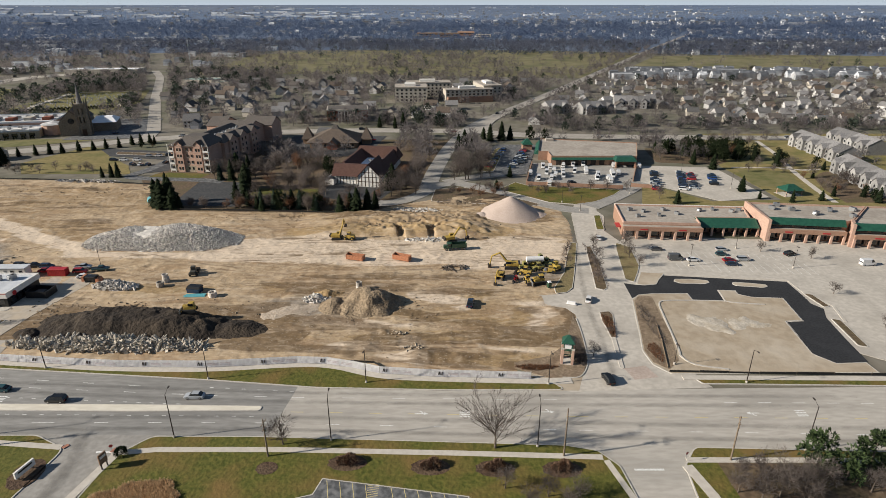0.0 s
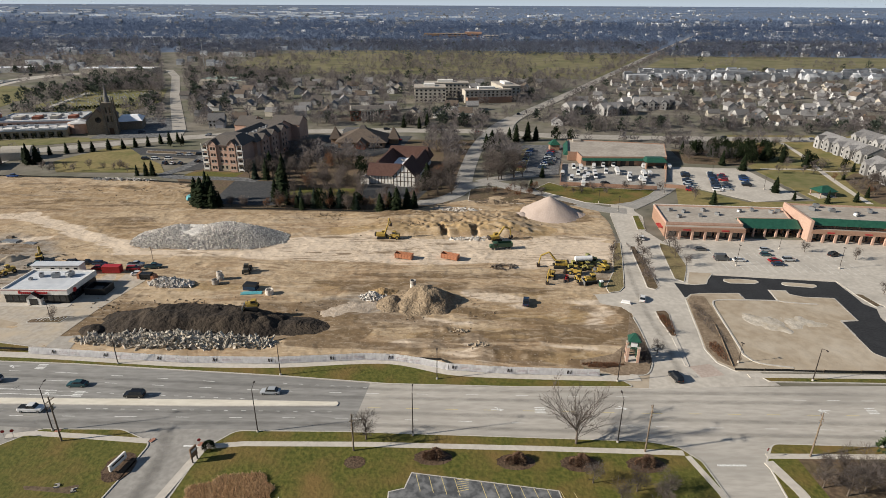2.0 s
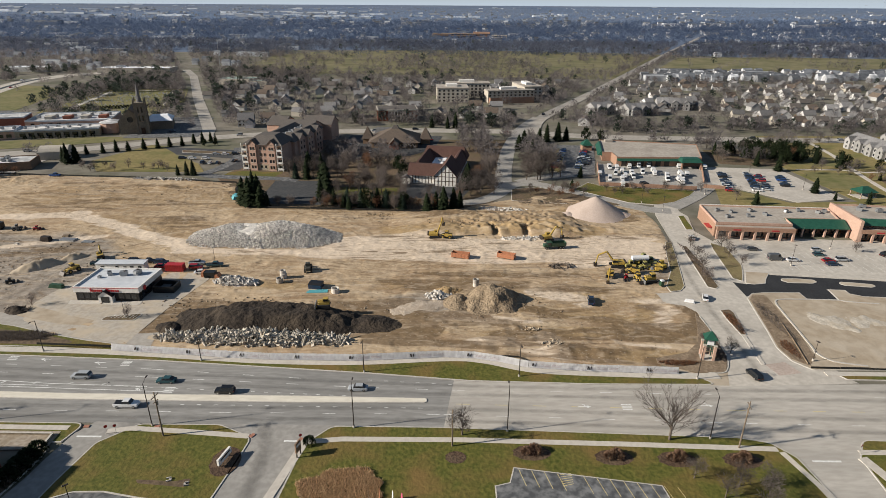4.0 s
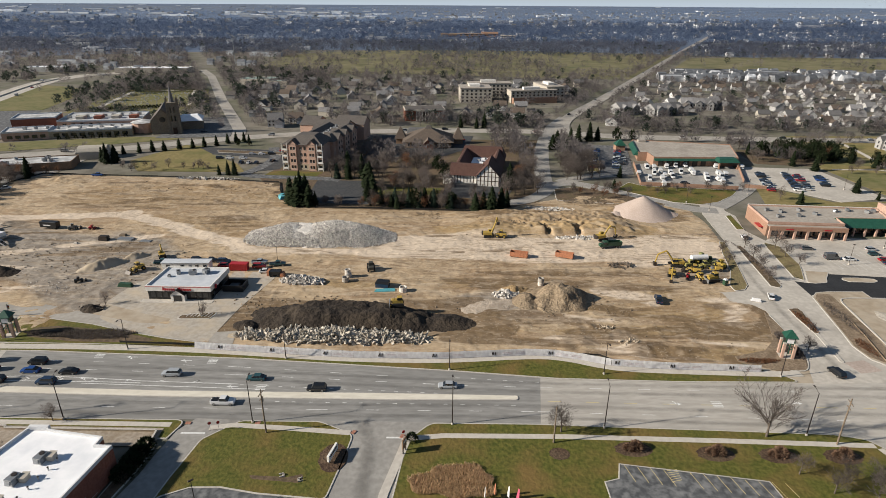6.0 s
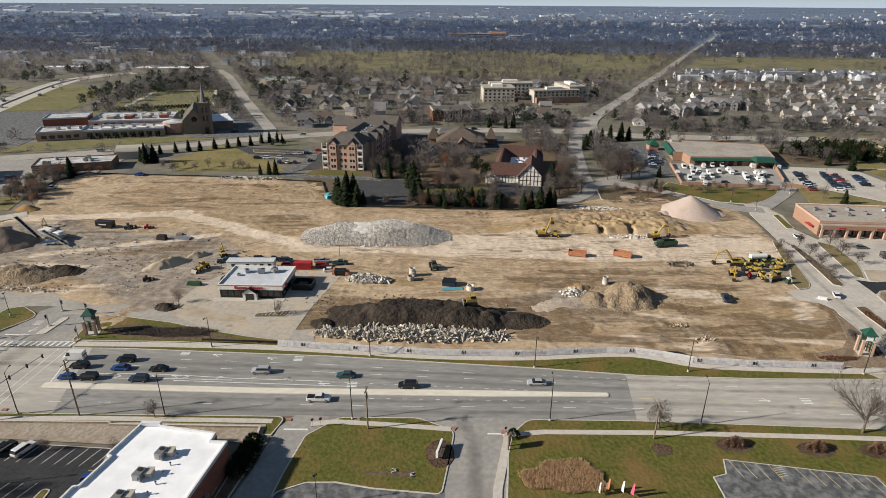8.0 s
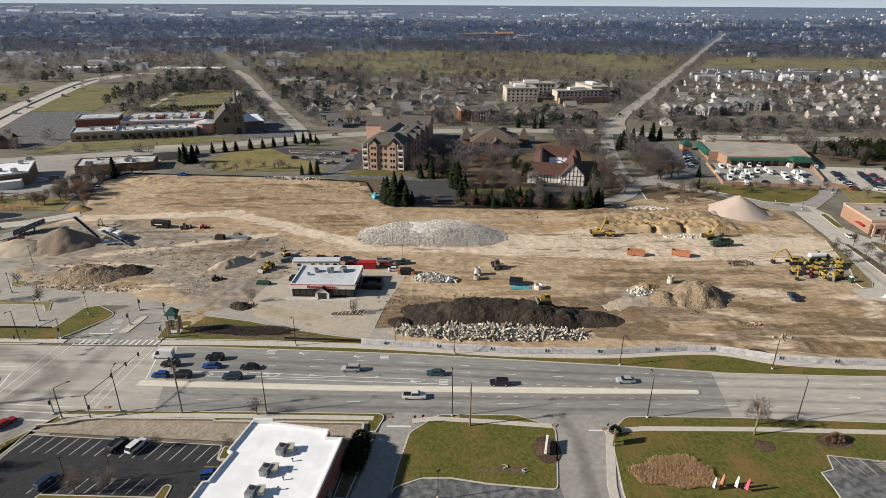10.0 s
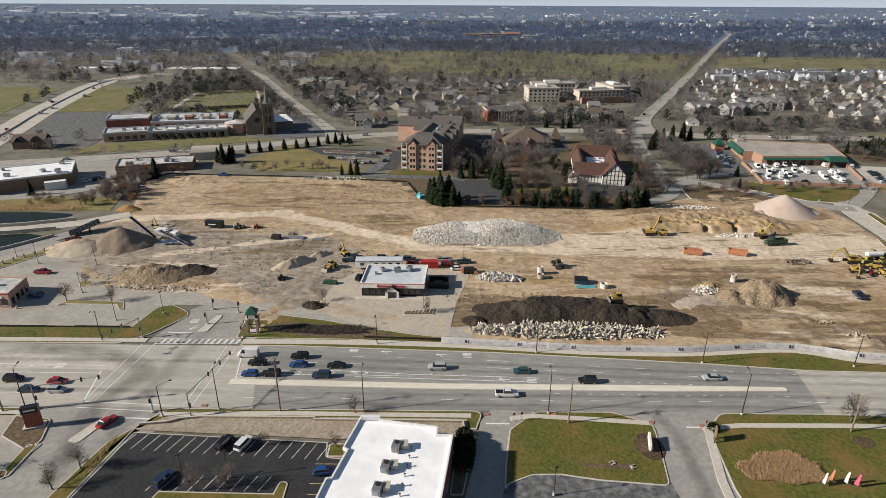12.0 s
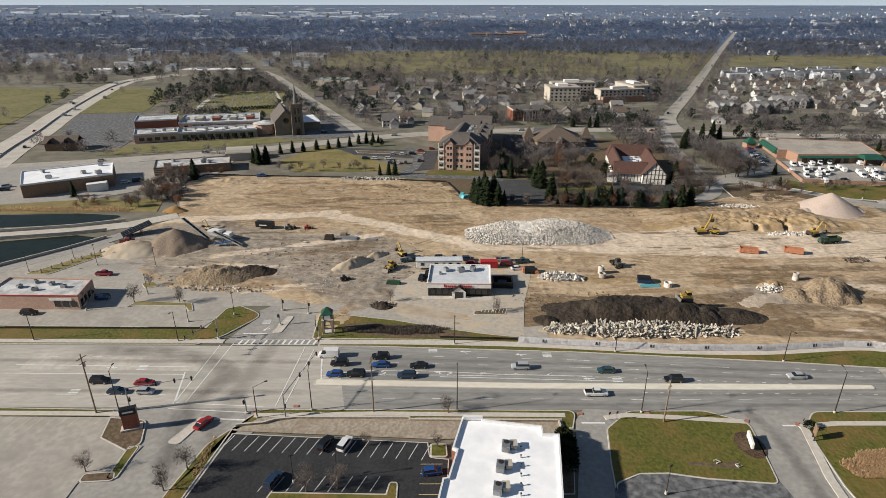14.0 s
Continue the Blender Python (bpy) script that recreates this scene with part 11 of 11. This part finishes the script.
for row in range(8):
    y = 462 + 31 * row + (row // 2) * 7
    x = avenue_x(y) + 34
    while x < 0.80 * y + 130:
        if rnd.random() < 0.88 and not (y < 520 and 85 < x < 200):
            house(x + rnd.uniform(-2, 2), y + rnd.uniform(-4, 4), (180 if row % 2 else 0) + rnd.uniform(-14, 14) + rnd.choice((0, 0, 90)), rnd.randrange(6), rnd.uniform(0.72, 0.92))
        x += rnd.uniform(16, 22)
for row in range(7):
    y = 492 + 33 * row
    x = -270
    while x < avenue_x(y) - 30:
        if rnd.random() < 0.85 and not (-60 < x < 75 and 545 < y < 640) and not (-110 < x < -55 and y < 500) and x > -235 - 0.35 * (y - 480):
            house(x + rnd.uniform(-4, 4), y + rnd.uniform(-5, 5), rnd.choice((0, 90, 180, 270)) + rnd.uniform(-14, 14), rnd.randrange(6), rnd.uniform(0.8, 1.0))
        x += rnd.uniform(22, 30)
house(-178, 462, 10, 1, 0.9)
house(-190, 446, 10, 5, 1.1)
grove(62, 424, 420, 462, 150, 6, 10, (), 0, 0.2)
grove(-120, 440, 20, 480, 50, 7, 11, (), 0, 0.25)
grove(60, 446, 620, 840, 1050, 5, 9.5, (), 0, 0.05)
for k in range(150):
    yy = 470 + 5.6 * k + rnd.uniform(-3, 3)
    FAR_SPOTS.append((avenue_x(yy) + rnd.choice((-1, 1)) * rnd.uniform(11, 17), yy, rnd.uniform(6, 10)))
for k in range(60):
    yy = 440 + 6 * k + rnd.uniform(-3, 3)
    FAR_SPOTS.append((float(np.interp(yy, [430, 580, 770, 845], [-213, -280, -360, -400])) + rnd.choice((-1, 1)) * rnd.uniform(12, 18), yy, rnd.uniform(6, 10)))
grove(-270, 446, 110, 790, 620, 7, 11, (), 0, 0.04)
grove(-420, 640, -200, 830, 240, 8, 12, (), 0, 0.2)
grove(-432, 560, -392, 690, 50, 8, 12, (), 0, 0.35)
grove(-400, 622, -320, 650, 34, 8, 12, (), 0, 0.25)
grove(-300, 520, -262, 620, 26, 8, 12, (), 0, 0.4)
grove(-340, 462, -290, 478, 16, 6, 9, (), 0, 0.6)
grove(-620, 680, -420, 860, 90, 8, 12, (), 0, 0.12)
grove(-900, 690, -560, 860, 120, 8, 12, (), 0, 0.1)
grove(-560, 440, -486, 660, 10, 7, 10, (), 0, 0.5)
grove(600, 500, 900, 900, 250, 6, 10)


# ---- the far woods, one mesh of many small trees ----
def far_woods(name, label, material, fields, spots=(), dense=110, blade=0.022):
    g = np.random.default_rng(12)
    out_v, out_f = [], []

    def crowns(x, y, z, s, sides, blades, wide):
        for _ in range(blades):
            a, u = g.uniform(0, 6.2832, len(x)), g.uniform(0.12, 1.0, len(x))
            rad = 0.42 * np.sqrt(np.maximum(1 - (2 * u - 0.95) ** 2, 0.05)) * g.uniform(0.3, 1.0, len(x)) * sides
            c = np.stack((x + s * rad * np.cos(a), y + s * rad * np.sin(a), z + s * u * 0.85), 1)
            d = np.stack((np.cos(a) * 0.6 + g.normal(0, 0.4, len(x)), np.sin(a) * 0.6 + g.normal(0, 0.4, len(x)), g.uniform(0.1, 1.0, len(x))), 1)
            d *= (s * 0.24 / np.linalg.norm(d, axis=1))[:, None]
            w = np.stack((-np.sin(a), np.cos(a), g.normal(0, 0.5, len(x))), 1) * (s * wide)[:, None]
            out_v.append(np.stack((c - w, c + w, c + d), 1).reshape(-1, 3))
        w = (s * 0.018)[:, None] * np.array([[1.0, 0, 0]])
        c = np.stack((x, y, z - 0.2), 1)
        out_v.append(np.stack((c - w, c + w, c + np.stack((0 * x, 0 * x, s * 0.6), 1)), 1).reshape(-1, 3))

    for n, y0, y1, sides, blades, size, wide, keep in fields:
        y = np.sqrt(g.uniform(y0 ** 2, y1 ** 2, n))
        x = g.uniform(-1, 1, n) * (0.82 * y + 140) - 70
        ok = keep(x, y, g)
        x, y = x[ok], y[ok]
        k = np.array([deep(q) for q in np.hypot(x + 70, y)])
        crowns(x, y, EYE * (1 - k), size * g.uniform(0.65, 1.25, len(x)) * np.maximum(k, 0.12), sides, blades, wide)
    if len(spots):
        q = np.array(spots)
        crowns(q[:, 0], q[:, 1], 0 * q[:, 0], q[:, 2], 1.0, dense, blade)
    v = np.concatenate(out_v)
    f = np.arange(len(v)).reshape(-1, 3)
    me = bpy.data.meshes.new(name)
    me.vertices.add(len(v))
    me.vertices.foreach_set("co", v.astype(np.float32).ravel())
    me.loops.add(f.size)
    me.loops.foreach_set("vertex_index", f.astype(np.int32).ravel())
    me.polygons.add(len(f))
    me.polygons.foreach_set("loop_start", (np.arange(len(f)) * 3).astype(np.int32))
    me.update()
    me.materials.append(material)
    tagged(new(name, me), label, "woods", kind="stuff")


def open_land(x, y, g):
    ax = np.interp(y, [400, 661, 1296, 1920], [24, 131, 445, 760])
    golf = (x > -330) & (x < ax - 20) & (y > 780) & (y < 1210)
    fields = (x > ax + 30) & (y > 790) & (y < 1090)
    hw = (x < -425) & (y < 820) & (x > -700)
    road = np.abs(x - ax) < 14
    ch = np.abs(x - np.interp(y, [400, 580, 770, 1200], [-205, -280, -360, -560])) < 14
    lump = np.sin(x * 0.021 + 2.1 * np.sin(y * 0.013)) * np.sin(y * 0.019 + 1.3 * np.sin(x * 0.017)) + 0.35 * np.sin(x * 0.07 + y * 0.05)
    thin = np.where(golf, np.where(lump > -0.1, 0.8, 0.16), np.where(fields, np.where(lump > 0.45, 0.6, 0.03), np.where(hw, 0.10, 1.0)))
    clump = np.sin(x * 0.013 + 1.7 * np.sin(y * 0.006)) * np.sin(y * 0.011 + 0.5) * 0.25 + 0.75
    return (g.uniform(0, 1, len(x)) < thin * clump) & ~road & ~ch


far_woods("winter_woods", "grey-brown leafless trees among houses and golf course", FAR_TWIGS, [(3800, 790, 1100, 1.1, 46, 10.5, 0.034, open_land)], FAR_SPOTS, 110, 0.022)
far_woods("mid_woods", "leafless woods beyond the golf course, greyed by haze in their colour", MID_WOODS_HAZED, [(9000, 1100, 1500, 1.3, 32, 11.0, 0.055, open_land)])
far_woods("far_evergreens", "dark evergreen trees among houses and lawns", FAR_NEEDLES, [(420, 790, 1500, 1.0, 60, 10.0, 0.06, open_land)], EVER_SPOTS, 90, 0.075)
far_woods("far_woods", "leafless woods reaching to the horizon, tinted blue-grey by painted haze", FAR_WOODS_HAZED, [(15000, 1450, 2500, 1.6, 20, 12.0, 0.085, open_land), (5000, 2400, 3100, 1.7, 13, 17.0, 0.09, lambda x, y, g: g.uniform(0, 1, len(x)) < 0.95)])
far_woods("horizon_woods", "woods along the horizon, paled blue-grey by painted haze", HORIZON_WOODS_HAZED, [(11000, 3000, 4900, 1.7, 12, 17.0, 0.11, lambda x, y, g: g.uniform(0, 1, len(x)) < 0.8)])


def far_roofs():
    """Small pale houses and sheds among the far trees, one mesh."""
    g = random.Random(31)
    v, f = [], []
    for i in range(1500):
        y = (math.sqrt(g.uniform(800 ** 2, 4700 ** 2)) if i % 3 else g.uniform(800, 2300)) if i > 160 else g.uniform(745, 830)
        x = g.uniform(-1, 1) * (0.8 * y + 100) - 70 if i > 160 else g.uniform(avenue_x(y) + 25, 0.8 * y + 120)
        ax = avenue_x(min(y, 1920))
        if (-330 < x < ax - 10 and 760 < y < 1460) or (x > ax and (840 < y < 1120)) or abs(x - ax) < 25:
            continue
        r = math.hypot(x + 70, y)
        k = deep(r)
        s = max(k, 0.1) * (1.0 if y < 2500 else 1.8)
        big = g.random() < 0.12
        w, d, h = (g.uniform(20, 60), g.uniform(12, 25), 7) if big else (g.uniform(9, 13), g.uniform(7, 10), 5.5)
        w, d, h = w * s, d * s, h * s
        z = EYE * (1 - k) - 0.2
        rr = 0 if big else h * 0.6
        b = len(v)
        v.extend([(x - w / 2, y - d / 2, z), (x + w / 2, y - d / 2, z), (x + w / 2, y + d / 2, z), (x - w / 2, y + d / 2, z), (x - w / 2, y - d / 2, z + h), (x + w / 2, y - d / 2, z + h), (x + w / 2, y + d / 2, z + h), (x - w / 2, y + d / 2, z + h), (x - w / 2, y, z + h + rr), (x + w / 2, y, z + h + rr)])
        f.extend([tuple(b + q for q in t) for t in ((0, 1, 5, 4), (1, 2, 6, 9, 5), (2, 3, 7, 6), (3, 0, 4, 8, 7), (4, 5, 9, 8), (6, 7, 8, 9))])
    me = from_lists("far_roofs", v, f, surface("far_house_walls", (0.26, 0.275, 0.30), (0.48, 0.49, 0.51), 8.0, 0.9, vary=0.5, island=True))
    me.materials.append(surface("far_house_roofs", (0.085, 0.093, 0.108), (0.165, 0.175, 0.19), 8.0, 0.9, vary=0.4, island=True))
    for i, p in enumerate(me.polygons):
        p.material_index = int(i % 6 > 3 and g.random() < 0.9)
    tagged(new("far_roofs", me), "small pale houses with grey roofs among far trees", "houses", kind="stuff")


far_roofs()


def far_warehouses():
    """Long pale sheds far out, one mesh."""
    g = random.Random(61)
    v, f = [], []
    for _ in range(110):
        y = g.uniform(3300, 4700)
        x = -70 + y * g.uniform(-0.85, -0.1) if g.random() < 0.9 else -70 + y * g.uniform(-0.1, 0.7)
        k = deep(math.hypot(x + 70, y))
        s = max(k, 0.1) * 1.6
        w, d, h, z = g.uniform(25, 150) * s, g.uniform(30, 60) * s, 2.5 * s, EYE * (1 - k) - 0.2 + 4 * s
        b = len(v)
        for zz in (z - 4 * s, z + h):
            v.extend([(x - w / 2, y - d / 2, zz), (x + w / 2, y - d / 2, zz), (x + w / 2, y + d / 2, zz), (x - w / 2, y + d / 2, zz)])
        f.extend([tuple(b + q for q in t) for t in ((4, 5, 6, 7), (0, 1, 5, 4), (1, 2, 6, 5), (2, 3, 7, 6), (3, 0, 4, 7))])
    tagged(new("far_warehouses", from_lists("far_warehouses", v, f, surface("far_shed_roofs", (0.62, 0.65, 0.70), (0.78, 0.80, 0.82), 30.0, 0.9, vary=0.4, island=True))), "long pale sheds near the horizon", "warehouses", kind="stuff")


far_warehouses()


def gravestones():
    g = random.Random(41)
    v, f = [], []
    for i in range(260):
        u, w = g.random(), g.random()
        x, y = -382 + 74 * u + 14 * w, 512 + 108 * w
        x -= 26 * w
        b = len(v)
        for z in (0, 1.1):
            v.extend([(x - 0.5, y - 0.2, z), (x + 0.5, y - 0.2, z), (x + 0.5, y + 0.2, z), (x - 0.5, y + 0.2, z)])
        f.extend([tuple(b + q for q in t) for t in ((4, 5, 6, 7), (0, 1, 5, 4), (1, 2, 6, 5), (2, 3, 7, 6), (3, 0, 4, 7))])
    tagged(new("gravestones", from_lists("gravestones", v, f, surface("grave_granite", (0.2, 0.2, 0.2), (0.45, 0.44, 0.42), 0.8, 0.7, vary=0.3, island=True))), "rows of grey gravestones on a lawn", "gravestones", kind="stuff")


gravestones()
for i in range(9):
    stamp(("hedge_bush",), lambda: build_bush(16, 3.2, 3.0, NEEDLES, "dark clipped cedar in a hedge row"), pose(-324 + 5 * i, 391 + 1.35 * i, 0.05, 0, 0, 60 * i), 0.9)
for i in range(30):
    for x, y in ((-372 + 2.6 * i, 503 + 1.0 * i),):
        stamp(("hedge_bush",), lambda: build_bush(16, 3.2, 3.0, NEEDLES, "dark clipped cedar in a hedge row"), pose(x, y, 0.05, 0, 0, 40 * i), 1.0)
